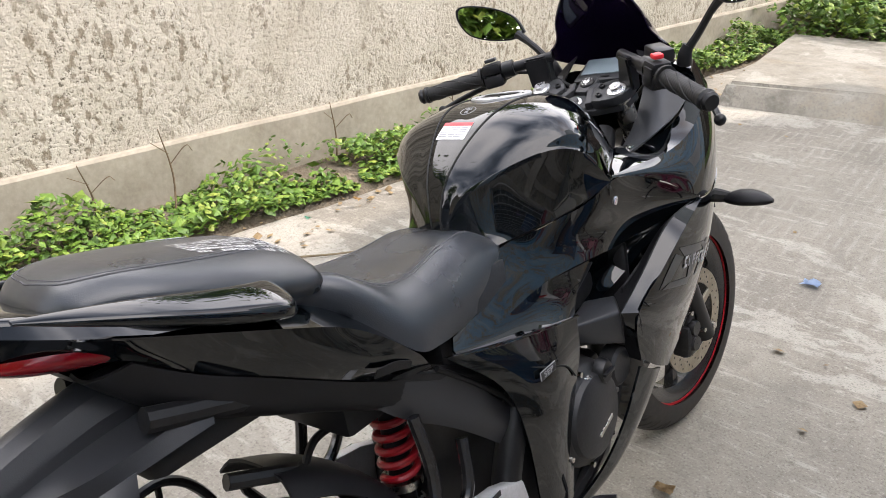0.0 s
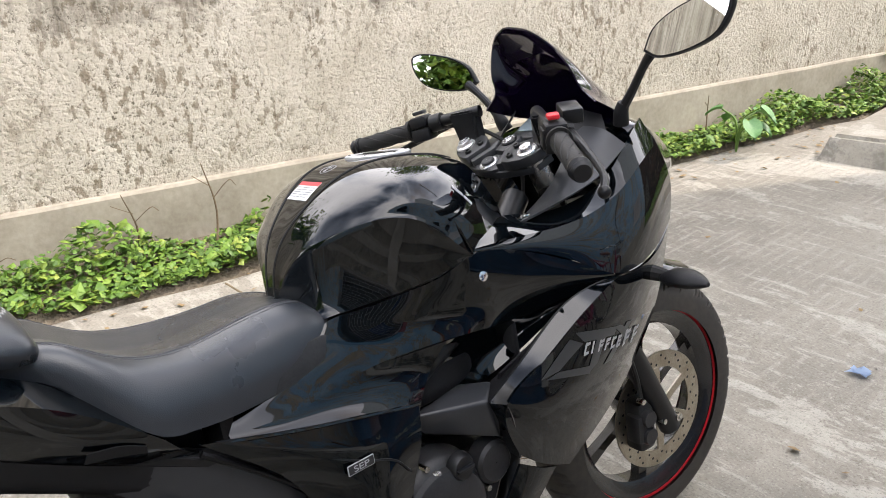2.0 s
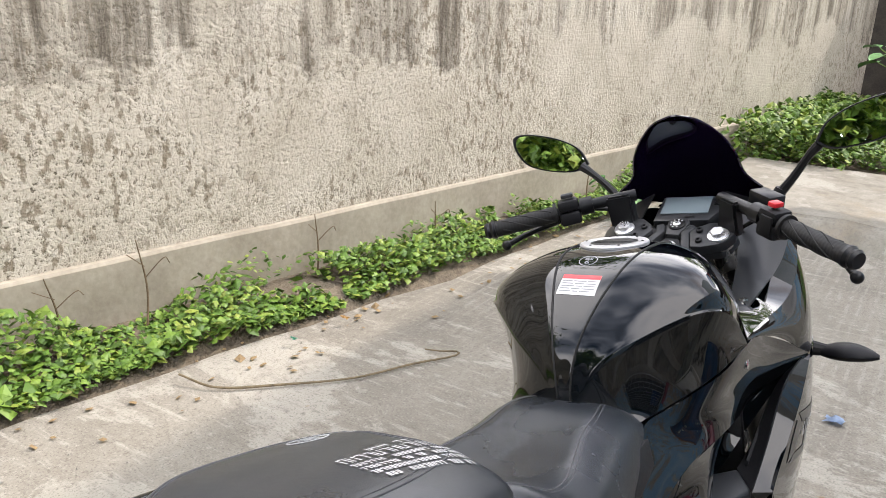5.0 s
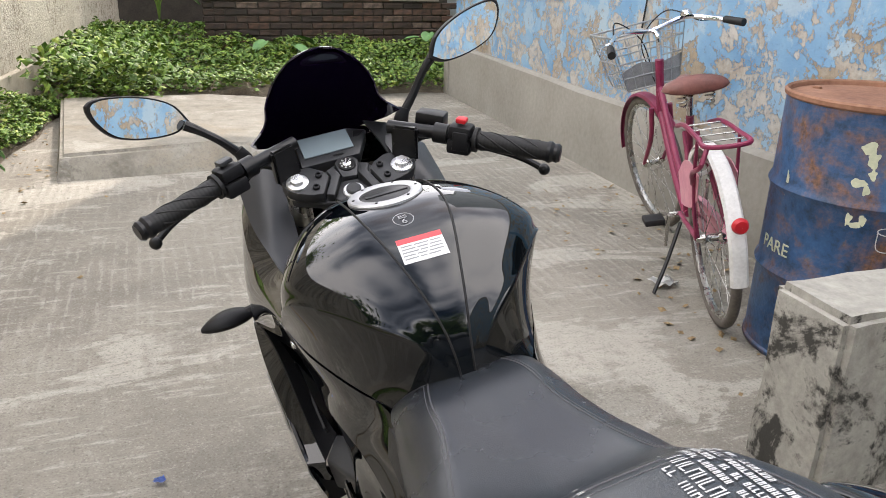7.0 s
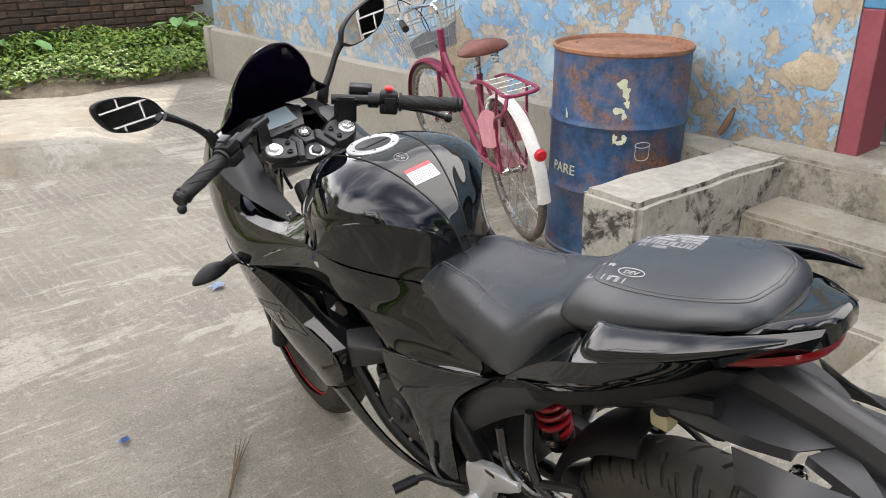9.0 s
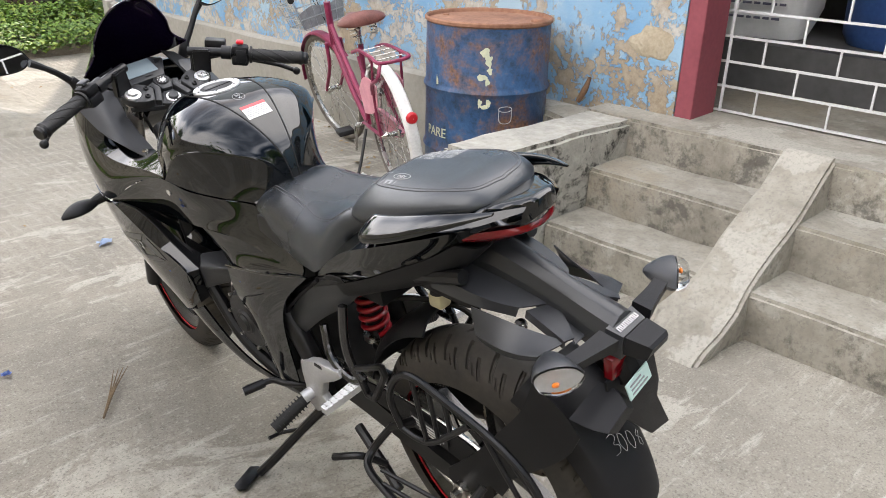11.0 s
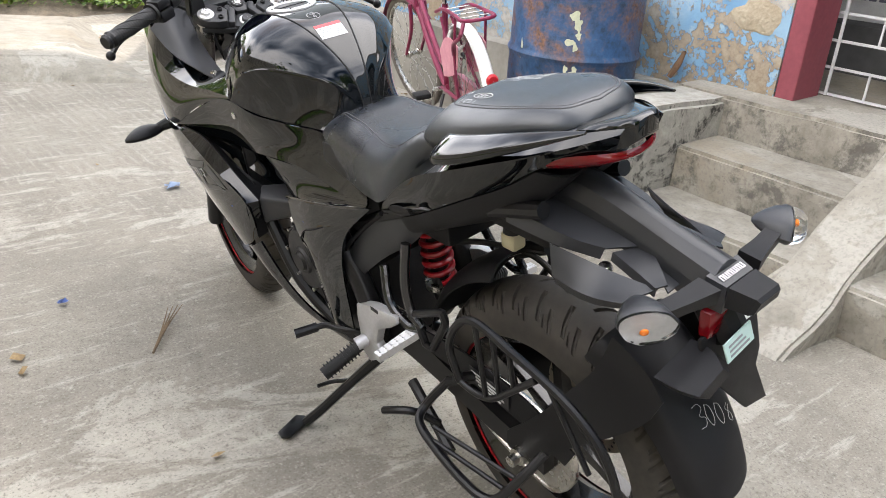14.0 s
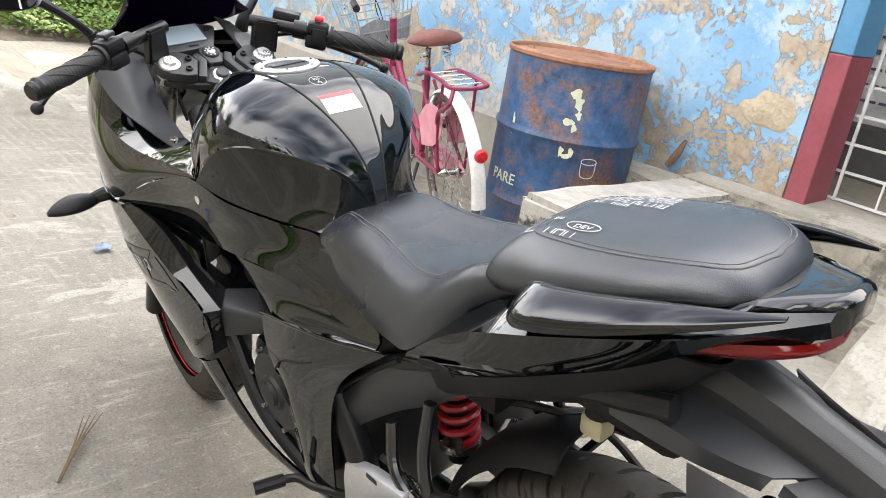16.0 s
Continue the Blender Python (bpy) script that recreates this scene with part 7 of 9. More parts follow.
part("guard_label", skin([[(0.1118, 0.135, 0.43), (0.1118, 0.03, 0.42)], [(0.1135, 0.135, 0.395), (0.1135, 0.03, 0.385)]], 8, 3, 0.001, -1), ENGINE, cg)
for k in range(4):
    part("label_bar", skin([[(0.1145, 0.128 - 0.006 * k, 0.424 - 0.008 * k), (0.1145, 0.04 + 0.01 * (k % 2), 0.4165 - 0.008 * k)], [(0.1148, 0.128 - 0.006 * k, 0.42 - 0.008 * k), (0.1148, 0.04 + 0.01 * (k % 2), 0.4125 - 0.008 * k)]], 6, 2, 0.0006, -1), PRINT, cg, "", 0)
leg_guard = new("leg_guard")
leg_guard.parent = bike
tagged(leg_guard, "black tubular leg guard beside the rear wheel")
loop_ = [(-0.16, 0.105, 0.44), (-0.162, 0.122, 0.51), (-0.162, 0.09, 0.578), (-0.162, 0.045, 0.606), (-0.162, -0.04, 0.592), (-0.162, -0.16, 0.56), (-0.16, -0.225, 0.51), (-0.158, -0.255, 0.43), (-0.155, -0.26, 0.34)]
part("guard_tube", tube(loop_, 0.0075, 8, 50), BLACKMETAL, leg_guard)
part("guard_tube", tube([(-0.16, 0.105, 0.44), (-0.16, 0.06, 0.438), (-0.16, 0.02, 0.452), (-0.161, -0.04, 0.51), (-0.162, -0.095, 0.568)], 0.0065, 8, 30), BLACKMETAL, leg_guard)
for (ya, za), (yb, zb) in (((0.047, 0.604), (0.033, 0.446)), ((0.004, 0.6), (-0.002, 0.474)), ((-0.034, 0.592), (-0.04, 0.51)), ((-0.12, 0.57), (-0.2, 0.44)), ((-0.165, 0.556), (-0.235, 0.48))):
    part("guard_bar", tube([(-0.161, ya, za), (-0.16, yb, zb)], 0.005, 8, 3, False), BLACKMETAL, leg_guard)
part("step_loop", tube([(-0.125, 0.185, 0.37), (-0.165, 0.215, 0.315), (-0.195, 0.205, 0.3), (-0.212, 0.15, 0.292), (-0.228, 0.01, 0.285), (-0.215, -0.035, 0.288), (-0.17, -0.06, 0.33), (-0.125, -0.07, 0.36)], 0.009, 10, 60), BLACKMETAL, leg_guard, "black tubular side step")
for k in (0.35, 0.7):
    a_, b_2 = Vector((-0.17, 0.19, 0.31)).lerp(Vector((-0.225, 0.12, 0.29)), k), Vector((-0.15, -0.05, 0.33)).lerp(Vector((-0.215, -0.03, 0.288)), k)
    part("step_bar", tube([a_, b_2], 0.005, 8, 3, False), BLACKMETAL, leg_guard)
part("guard_mount", joined(tube([(-0.1, 0.13, 0.4), (-0.16, 0.115, 0.44)], 0.01, 8), tube([(-0.1, 0.12, 0.4), (-0.13, 0.185, 0.368)], 0.01, 8)), BLACKMETAL, leg_guard)

# fairing decal: broad grey blocks with a slanted light line of strokes, as plain shapes laid on the panel
for s in (-1, 1):
    shell = outer_panels[s]
    panel_tree = BVHTree.FromPolygons([v.co for v in shell.data.vertices], [p.vertices for p in shell.data.polygons])

    def decal(a, b, c, d, off, material):
        """A four-cornered patch (y, z corners) laid on the outer fairing."""
        rows_ = []
        for i in range(7):
            row = []
            for j in range(5):
                u, v = i / 6, j / 4
                y = (a[0] * (1 - u) + b[0] * u) * (1 - v) + (d[0] * (1 - u) + c[0] * u) * v
                z = (a[1] * (1 - u) + b[1] * u) * (1 - v) + (d[1] * (1 - u) + c[1] * u) * v
                hit = panel_tree.ray_cast(Vector((s * 0.5, y, z)), Vector((-s, 0, 0)))
                if not hit[0]:
                    return
                row.append((hit[0].x + s * off, y, z))
            rows_.append(row)
        bm_ = bmesh.new()
        grid_faces(bm_, rows_)
        bmesh.ops.recalc_face_normals(bm_, faces=bm_.faces)
        if sum(f.normal.x for f in bm_.faces) * s < 0:
            bmesh.ops.reverse_faces(bm_, faces=bm_.faces)
        part("decal", bm_, material, shell, "", 0)

    def slanted(y0, z0, w, h, lean, material, off):
        decal((y0, z0), (y0 + w, z0), (y0 + w + lean, z0 + h), (y0 + lean, z0 + h), off, material)

    decal((0.925, 0.648), (1.03, 0.622), (1.022, 0.609), (0.943, 0.625), 0.001, DECAL)
    decal((0.84, 0.598), (0.88, 0.598), (0.941, 0.624), (0.912, 0.641), 0.001, DECAL)
    decal((0.88, 0.597), (0.962, 0.577), (0.95, 0.566), (0.85, 0.594), 0.001, DECAL)
    decal((0.98, 0.6315), (1.006, 0.627), (0.972, 0.577), (0.944, 0.568), 0.0013, DECAL)
    decal((1.021, 0.624), (1.042, 0.62), (1.085, 0.592), (1.062, 0.585), 0.001, DECAL)
    decal((1.062, 0.618), (1.08, 0.614), (1.01, 0.565), (0.99, 0.566), 0.0013, DECAL)
    # strokes of the light line
    for k in range(8):
        big = k > 5
        y0 = 0.937 + 0.0175 * k + (0.018 if k == 7 else 0.004 * big)
        z0 = 0.604 - 0.22 * (y0 - 0.937) - (0.003 if big else 0)
        hh, ww, th_ = (0.027, 0.026, 0.006) if big else (0.019, 0.0155, 0.0048)
        slanted(y0, z0, ww * 0.3, hh, hh * 0.45, DECALW, 0.0022)
        if k != 1:
            slanted(y0 + hh * 0.45 * 0.75, z0 + hh - th_ - 0.2 * ww * 0.5, ww * 0.8, th_, th_ * 0.4, DECALW, 0.0024)
        if k in (0, 4, 5):
            slanted(y0, z0 - 0.2 * ww * 0.5, ww * 0.8, th_, th_ * 0.4, DECALW, 0.0024)
        if k in (2, 3, 5, 6, 7):
            slanted(y0 + hh * 0.2, z0 + hh * 0.42 - 0.2 * ww * 0.5, ww * 0.7, th_ * 0.8, th_ * 0.3, DECALW, 0.0024)

# ================= steps and porch edge =================
def rough_block(lo, hi, bevel=0.014, amp=0.004, cell=0.07):
    """A cast block with worn, slightly wavy faces."""
    bm_ = block(lo, hi)
    size = [hi[i] - lo[i] for i in range(3)]
    for ax_i in range(3):
        cuts = max(1, int(size[ax_i] / cell))
        for c in range(1, cuts):
            co, no = [0, 0, 0], [0, 0, 0]
            co[ax_i], no[ax_i] = lo[ax_i] + size[ax_i] * c / cuts, 1
            bmesh.ops.bisect_plane(bm_, geom=list(bm_.verts) + list(bm_.edges) + list(bm_.faces), plane_co=co, plane_no=no)
    sharp = [e for e in bm_.edges if len(e.link_faces) == 2 and e.calc_face_angle(0) > 0.5]
    bmesh.ops.bevel(bm_, geom=sharp, offset=bevel, segments=2, affect="EDGES", clamp_overlap=True)
    for v in bm_.verts:
        q = v.co * 5.0
        v.co += Vector((noise.noise(q), noise.noise(q + Vector((7, 0, 0))), noise.noise(q + Vector((0, 9, 0))))) * amp * 1.6 + Vector((noise.noise(q * 5), noise.noise(q * 5 + Vector((3, 1, 0))), noise.noise(q * 5 + Vector((0, 2, 5))))) * amp * 0.7
    return bm_


stairs = tagged(new("stairs"), "worn grey cement entrance steps with a middle ramp", "steps", kind="structure")
part("step", rough_block((1.3, 0.2, -0.03), (1.9, 0.97, 0.175)), CEMENT, stairs)
part("step", rough_block((1.57, 0.2, 0.16), (1.9, 0.97, 0.345)), CEMENT, stairs)
part("step", rough_block((1.31, -2.2, -0.03), (1.9, 0.15, 0.175)), CEMENT, stairs)
part("step", rough_block((1.585, -2.2, 0.16), (1.9, 0.15, 0.345)), CEMENT, stairs)
part("landing", rough_block((1.855, -2.9, 0.1), (2.6, 1.22, 0.512)), CEMENT, stairs, "bare cement landing")
part("stringer", rough_block((0.95, 0.965, -0.03), (1.95, 1.215, 0.505), 0.02, 0.006), MOULDY, stairs, "cement side wall blotched with black mould")
ramp_bm = prism([(0.98, -0.03), (1.02, 0.015), (1.87, 0.528), (1.9, 0.528), (1.9, 0.2), (1.3, -0.03)], 0.2, "xz", 0.085)
for c in range(1, 12):
    bmesh.ops.bisect_plane(ramp_bm, geom=list(ramp_bm.verts) + list(ramp_bm.edges) + list(ramp_bm.faces), plane_co=(0.98 + 0.08 * c, 0, 0), plane_no=(1, 0, 0))
for v in ramp_bm.verts:
    v.co.y += 0.018 * noise.noise(v.co * 6) + (0.03 if v.co.x < 1.2 and v.co.y > 0.2 else 0)
    v.co.z += 0.006 * noise.noise(v.co * 9 + Vector((3, 3, 3)))
bmesh.ops.bevel(ramp_bm, geom=[e for e in ramp_bm.edges if len(e.link_faces) == 2 and e.calc_face_angle(0) > 0.6], offset=0.012, segments=2, affect="EDGES")
part("ramp", ramp_bm, CEMENT, stairs, "narrow cement wheel ramp")

# ================= oil drum =================
DRUMM = mat("rusty_blue_drum", (0.05, 0.12, 0.28), 0.5)
n = Nodes(DRUMM)
a, b_, c_ = n.noise(4.5, 7, 0.65, distort=0.5), n.noise(16, 6, 0.7), n.noise(80, 4)
hoop = n.ramp(n.voronoi(1.0, n.mapped((0, 0, 3.42), (0, 0, 0), (0, 0, 0.47))), [(0.02, 0.34), (0.15, 0.0)])
blue = n.ramp(b_, [(0.3, (0.018, 0.03, 0.05)), (0.45, (0.024, 0.068, 0.15)), (0.6, (0.035, 0.1, 0.215)), (0.75, (0.1, 0.165, 0.22))])
rusty = n.ramp(c_, [(0.3, (0.085, 0.042, 0.022)), (0.7, (0.24, 0.115, 0.052))])
amount = n.ramp(n.math("ADD", hoop, n.math("MULTIPLY_ADD", b_, 0.4, n.math("MULTIPLY", a, 0.6))), [(0.485, 0.0), (0.6, 0.9)])
n.colour(n.mix(amount, blue, rusty))
n.rough(n.ramp(amount, [(0.0, 0.42), (1.0, 0.85)]))
n.bump(n.math("ADD", c_, b_), 0.35, 0.003)
RUST = varied("rust", (0.13, 0.05, 0.028), (0.36, 0.19, 0.12), 5, (0.75, 0.9), 0.5, 0.003, 9)
CREAM = varied("old_cream_paint", (0.42, 0.45, 0.32), (0.62, 0.62, 0.45), 14, (0.6, 0.7), 0.2, 0.002)
DC = Vector((1.66, 1.645, 0))
drum = root("oil_drum", "rusty blue steel oil drum with flaked cream lettering", "oil drum", Matrix.Translation(DC))
prof = [(0.287, 0.0), (0.292, 0.006), (0.292, 0.016), (0.286, 0.022)]
for zc in (0.3, 0.585):
    prof += [(0.286, zc - 0.022), (0.292, zc - 0.012), (0.297, zc), (0.292, zc + 0.012), (0.286, zc + 0.022)]
prof += [(0.286, 0.868)]
part("body", lathe(prof, 72, "z"), DRUMM, drum, "blue painted drum shell with rust", 40)
part("top", lathe([(0.286, 0.866), (0.293, 0.872), (0.294, 0.884), (0.288, 0.89), (0.28, 0.886), (0.277, 0.872), (0.001, 0.87)], 72, "z"), RUST, drum, "rusted drum lid with a raised rim", 40)
part("bung", lathe([(0.001, 0.885), (0.026, 0.885), (0.032, 0.88), (0.034, 0.87)], 20, "z", (0.12, -0.19, 0)), RUST, drum, "rusty bung")
part("small_bung", lathe([(0.001, 0.879), (0.014, 0.879), (0.016, 0.87)], 14, "z", (-0.06, 0.22, 0)), RUST, drum)


def on_drum(ang, z, r=0.2872):
    return Vector((r * math.cos(ang), r * math.sin(ang), z))


def drum_patch(ang, z, w, h, seed, name="paint_patch"):
    """An uneven flake of paint that follows the shell."""
    bm_ = bmesh.new()
    ring = []
    for i in range(22):
        t_ = 2 * math.pi * i / 22
        k = 0.75 + 0.5 * noise.noise(Vector((math.cos(t_) * 1.4 + seed, math.sin(t_) * 1.4, seed)))
        ring.append(bm_.verts.new(on_drum(ang + w / 0.287 * k * math.cos(t_), z + h * k * math.sin(t_))))
    c = bm_.verts.new(on_drum(ang, z))
    for i in range(22):
        bm_.faces.new((c, ring[i], ring[(i + 1) % 22]))
    part(name, bm_, CREAM, drum, "flake of cream paint", 0)


for k, (ang, z, w, h) in enumerate(((3.86, 0.765, 0.03, 0.022), (3.91, 0.735, 0.022, 0.032), (3.93, 0.69, 0.016, 0.02), (3.83, 0.66, 0.026, 0.018), (3.9, 0.64, 0.012, 0.02), (3.86, 0.53, 0.03, 0.012), (3.92, 0.545, 0.012, 0.022), (3.79, 0.545, 0.012, 0.024), (3.0, 0.6, 0.012, 0.05))):
    drum_patch(ang, z, w, h, k * 3.1)


lettered("PARE", 0.062, CREAM, drum, lambda x, y, z: on_drum(2.98 + x / 0.287, 0.365 + y, 0.2875 + z))
ring = [on_drum(4.2 + 0.11 * math.cos(t_), 0.52 + 0.012 * math.sin(t_), 0.288) for t_ in (2 * math.pi * i / 20 for i in range(20))]
part("chalk_ring", tube(ring, 0.0016, 5, 40, closed=True), PRINT, drum)
part("chalk_ring", tube([on_drum(4.095, 0.52, 0.288), on_drum(4.11, 0.465, 0.288), on_drum(4.2, 0.455, 0.288), on_drum(4.29, 0.465, 0.288), on_drum(4.305, 0.52, 0.288)], 0.0016, 5, 24), PRINT, drum)

# ================= bicycle =================
MAROONP = varied("maroon_bike_paint", (0.16, 0.012, 0.045), (0.27, 0.03, 0.08), 20, (0.3, 0.5), 0.1, 0.0006)
WHITEP = varied("chalky_white_paint", (0.5, 0.49, 0.47), (0.74, 0.73, 0.71), 12, (0.45, 0.6), 0.15, 0.001)
PINKP = varied("faded_pink_plastic", (0.5, 0.16, 0.22), (0.72, 0.36, 0.42), 18, (0.4, 0.55), 0.1, 0.001)
SADDLE = varied("brown_saddle_vinyl", (0.1, 0.034, 0.027), (0.19, 0.07, 0.056), 14, (0.4, 0.55), 0.2, 0.001)
WIRE = varied("dull_zinc_wire", (0.25, 0.27, 0.28), (0.42, 0.44, 0.45), 20, (0.35, 0.5), 0.05, 0.0005, metal=0.7)
BTYRE = varied("bicycle_tyre", (0.06, 0.052, 0.045), (0.16, 0.14, 0.12), 14, (0.75, 0.88), 0.3, 0.001)
byc = root("bicycle", "old maroon and white ladies' bicycle with a wire basket", "bicycle",
           pose(1.385, 1.92, 0, 0, -10.0, -22.5))


def spoked_wheel(name, at, m):
    w = new(name)
    w.parent = byc
    tagged(w, "spoked bicycle wheel with a worn tyre")
    part("tyre", moved(lathe([(0.31 + 0.02 * math.cos(t_), 0.018 * math.sin(t_)) for t_ in (2 * math.pi * i / 12 for i in range(12))], 56, "x", closed=True), m @ Matrix.Translation(at)), BTYRE, w)
    part("rim", moved(lathe([(0.298, -0.011), (0.283, -0.011), (0.281, 0.0), (0.283, 0.011), (0.298, 0.011)], 56, "x"), m @ Matrix.Translation(at)), STEEL, w)
    part("hub", moved(lathe([(0.006, -0.06), (0.012, -0.05), (0.022, -0.03), (0.014, -0.02), (0.014, 0.02), (0.022, 0.03), (0.012, 0.05), (0.006, 0.06)], 16, "x"), m @ Matrix.Translation(at)), STEEL, w)
    for i in range(24):
        a_ = 2 * math.pi * i / 24
        sx = 0.028 if i % 2 else -0.028
        o = a_ + (0.5 if (i // 2) % 2 else -0.5)
        part("spoke", moved(tube([(sx, 0.02 * math.cos(o), 0.02 * math.sin(o)), (0, 0.284 * math.cos(a_), 0.284 * math.sin(a_))], 0.0013, 4, 2, False), m @ Matrix.Translation(at)), STEEL, w)
    return w


FA = Vector((0, 1.1, 0.33))
BST = Matrix.Translation((0, 0.9, 0.8)) @ Matrix.Rotation(radians(14), 4, Vector((0, -0.3, 0.95)).normalized()) @ Matrix.Translation((0, -0.9, -0.8))
spoked_wheel("rear_wheel", Vector((0, 0, 0.33)), Matrix())
spoked_wheel("front_wheel", FA, BST)
for dz in (0.0, 0.13):
    part("frame_tube", tube([(0, 0.9, 0.75 - dz), (0, 0.68, 0.55 - dz), (0, 0.46, 0.4 - dz * 0.9), (0, 0.4, 0.42 - dz)], 0.015, 10), MAROONP, byc, "maroon frame tube")
part("seat_tube", tube([(0, 0.44, 0.28), (0, 0.3, 0.72)], 0.015, 10), MAROONP, byc, "maroon seat tube")
part("head_tube", tube([(0, 0.905, 0.6), (0, 0.87, 0.86)], 0.019, 10), MAROONP, byc)
for s in (-1, 1):
    part("chain_stay", tube([(s * 0.03, 0.42, 0.29), (s * 0.055, 0.0, 0.33)], 0.009, 8), MAROONP, byc)
    part("seat_stay", tube([(s * 0.025, 0.3, 0.66), (s * 0.055, 0.0, 0.34)], 0.008, 8), MAROONP, byc)
    part("fork_blade", moved(tube([(s * 0.045, 0.925, 0.64), (s * 0.05, 0.96, 0.5), (s * 0.05, 1.1, 0.33)], [0.012, 0.011, 0.008], 8), BST), MAROONP, byc)
for name, at, a0, a1, m in (("rear_mudguard", Vector((0, 0, 0.33)), -8, 168, Matrix()), ("front_mudguard", FA, 40, 178, BST)):
    cur = [[(x, at.y - (0.348 + dr) * math.cos(radians(a0 + (a1 - a0) * k / 8)), at.z + (0.348 + dr) * math.sin(radians(a0 + (a1 - a0) * k / 8))) for k in range(9)] for x, dr in ((-0.03, -0.012), (-0.02, 0.0), (0.02, 0.0), (0.03, -0.012))]
    part(name, moved(skin(cur, 36, 6, 0.002), m), WHITEP if name[0] == "r" else MAROONP, byc, "scuffed white rear mudguard" if name[0] == "r" else "maroon front mudguard")
part("reflector", lathe([(0.001, -0.02), (0.02, -0.018), (0.026, -0.008), (0.027, 0.0)], 20, "y", (0, -0.352, 0.5)), REDTAPE, byc, "round red rear reflector")
part("seat_post", tube([(0, 0.31, 0.7), (0, 0.285, 0.8)], 0.012, 10), STEEL, byc)
sad = loft([[(0.64 * w_ * math.cos(a), y, z + 0.75 * h_ * (math.sin(a) if math.sin(a) > 0 else 0.5 * math.sin(a))) for a in (2 * math.pi * j / 18 for j in range(18))] for y, z, w_, h_ in ((0.145, 0.84, 0.06, 0.02), (0.155, 0.845, 0.15, 0.045), (0.19, 0.848, 0.19, 0.06), (0.25, 0.842, 0.16, 0.055), (0.31, 0.836, 0.1, 0.05), (0.37, 0.834, 0.06, 0.045), (0.41, 0.832, 0.045, 0.035), (0.42, 0.83, 0.02, 0.015))], None, 24)
saddle = part("saddle", sad, SADDLE, byc, "brown vinyl sprung saddle", 50)
for s in (-1, 1):
    part("saddle_spring", tube([(s * 0.05 + 0.016 * math.cos(i * 0.9), 0.19 + 0.016 * math.sin(i * 0.9), 0.775 + 0.0022 * i) for i in range(24)], 0.0028, 5, 60), STEEL, saddle)
rack = new("luggage_rack")
rack.parent = byc
tagged(rack, "maroon tubular rear luggage rack")
part("rack_loop", tube([(-0.06, 0.25, 0.7), (-0.065, 0.1, 0.735), (-0.07, -0.12, 0.74), (-0.065, -0.24, 0.735), (0.065, -0.24, 0.735), (0.07, -0.12, 0.74), (0.065, 0.1, 0.735), (0.06, 0.25, 0.7)], 0.0085, 8, 60), MAROONP, rack)
part("rack_stay", tube([(-0.068, -0.12, 0.738), (-0.072, -0.05, 0.55), (-0.06, 0.0, 0.34)], 0.0065, 8), MAROONP, rack)
part("rack_stay", tube([(0.068, -0.12, 0.738), (0.072, -0.05, 0.55), (0.06, 0.0, 0.34)], 0.0065, 8), MAROONP, rack)
part("rack_stay", tube([(-0.066, -0.235, 0.732), (-0.09, -0.25, 0.68), (-0.09, -0.12, 0.62), (-0.075, -0.05, 0.56)], 0.0085, 8), MAROONP, rack)
for k in range(4):
    part("rack_wire", tube([(-0.066, 0.08 - 0.085 * k, 0.736), (0.066, 0.08 - 0.085 * k, 0.736)], 0.003, 6, 2, False), STEEL, rack)
part("skirt_guard", skin([[(-0.062, 0.25, 0.52), (-0.066, 0.12, 0.6), (-0.068, 0.0, 0.62), (-0.066, -0.1, 0.6)], [(-0.062, 0.22, 0.4), (-0.066, 0.12, 0.42), (-0.068, 0.02, 0.45), (-0.066, -0.06, 0.5)]], 12, 5, 0.003), PINKP, byc, "faded pink skirt guard")
part("skirt_guard", skin([[(0.062, 0.25, 0.52), (0.066, 0.12, 0.6), (0.068, 0.0, 0.62), (0.066, -0.1, 0.6)], [(0.062, 0.22, 0.4), (0.066, 0.12, 0.42), (0.068, 0.02, 0.45), (0.066, -0.06, 0.5)]], 12, 5, 0.003), PINKP, byc, "faded pink skirt guard")
part("ring_lock", tube([(0.04 * math.cos(t_), 0.14, 0.585 + 0.05 * math.sin(t_)) for t_ in (2 * math.pi * i / 16 for i in range(16))], 0.008, 8, 40, closed=True), WHITEP, byc, "pale ring lock")
part("chain_case", loft([[(0.045 + dx, y, z) for y, z in ((0.5, 0.34), (0.3, 0.37), (0.02, 0.37), (-0.02, 0.33), (0.02, 0.295), (0.3, 0.24), (0.5, 0.22), (0.53, 0.28))] for dx in (-0.012, 0.012)]), PINKP, byc, "faded pink chain case")
part("crank", joined(tube([(0.07, 0.44, 0.28), (0.085, 0.4, 0.43)], 0.008, 8, 3, False), tube([(-0.07, 0.44, 0.28), (-0.085, 0.48, 0.13)], 0.008, 8, 3, False), tube([(-0.07, 0.44, 0.28), (0.07, 0.44, 0.28)], 0.012, 8, 3, False)), STEEL, byc)
part("pedal", block((0.09, 0.36, 0.42), (0.17, 0.44, 0.445), 0.006), RUBBER, byc, "black block pedal")
part("pedal", block((-0.17, 0.44, 0.235), (-0.085, 0.53, 0.262), 0.006), RUBBER, byc, "black block pedal")
part("kickstand", tube([(-0.04, 0.36, 0.27), (-0.12, 0.27, 0.14), (-0.19, 0.2, 0.04)], 0.008, 8), BLACKMETAL, byc, "black kickstand")
hb = new("handlebar")
hb.parent = byc
tagged(hb, "bright swept-back handlebar with black grips")
part("stem", moved(tube([(0, 0.875, 0.84), (0, 0.86, 0.96), (0, 0.9, 0.985)], 0.012, 10), BST), CHROME, hb)
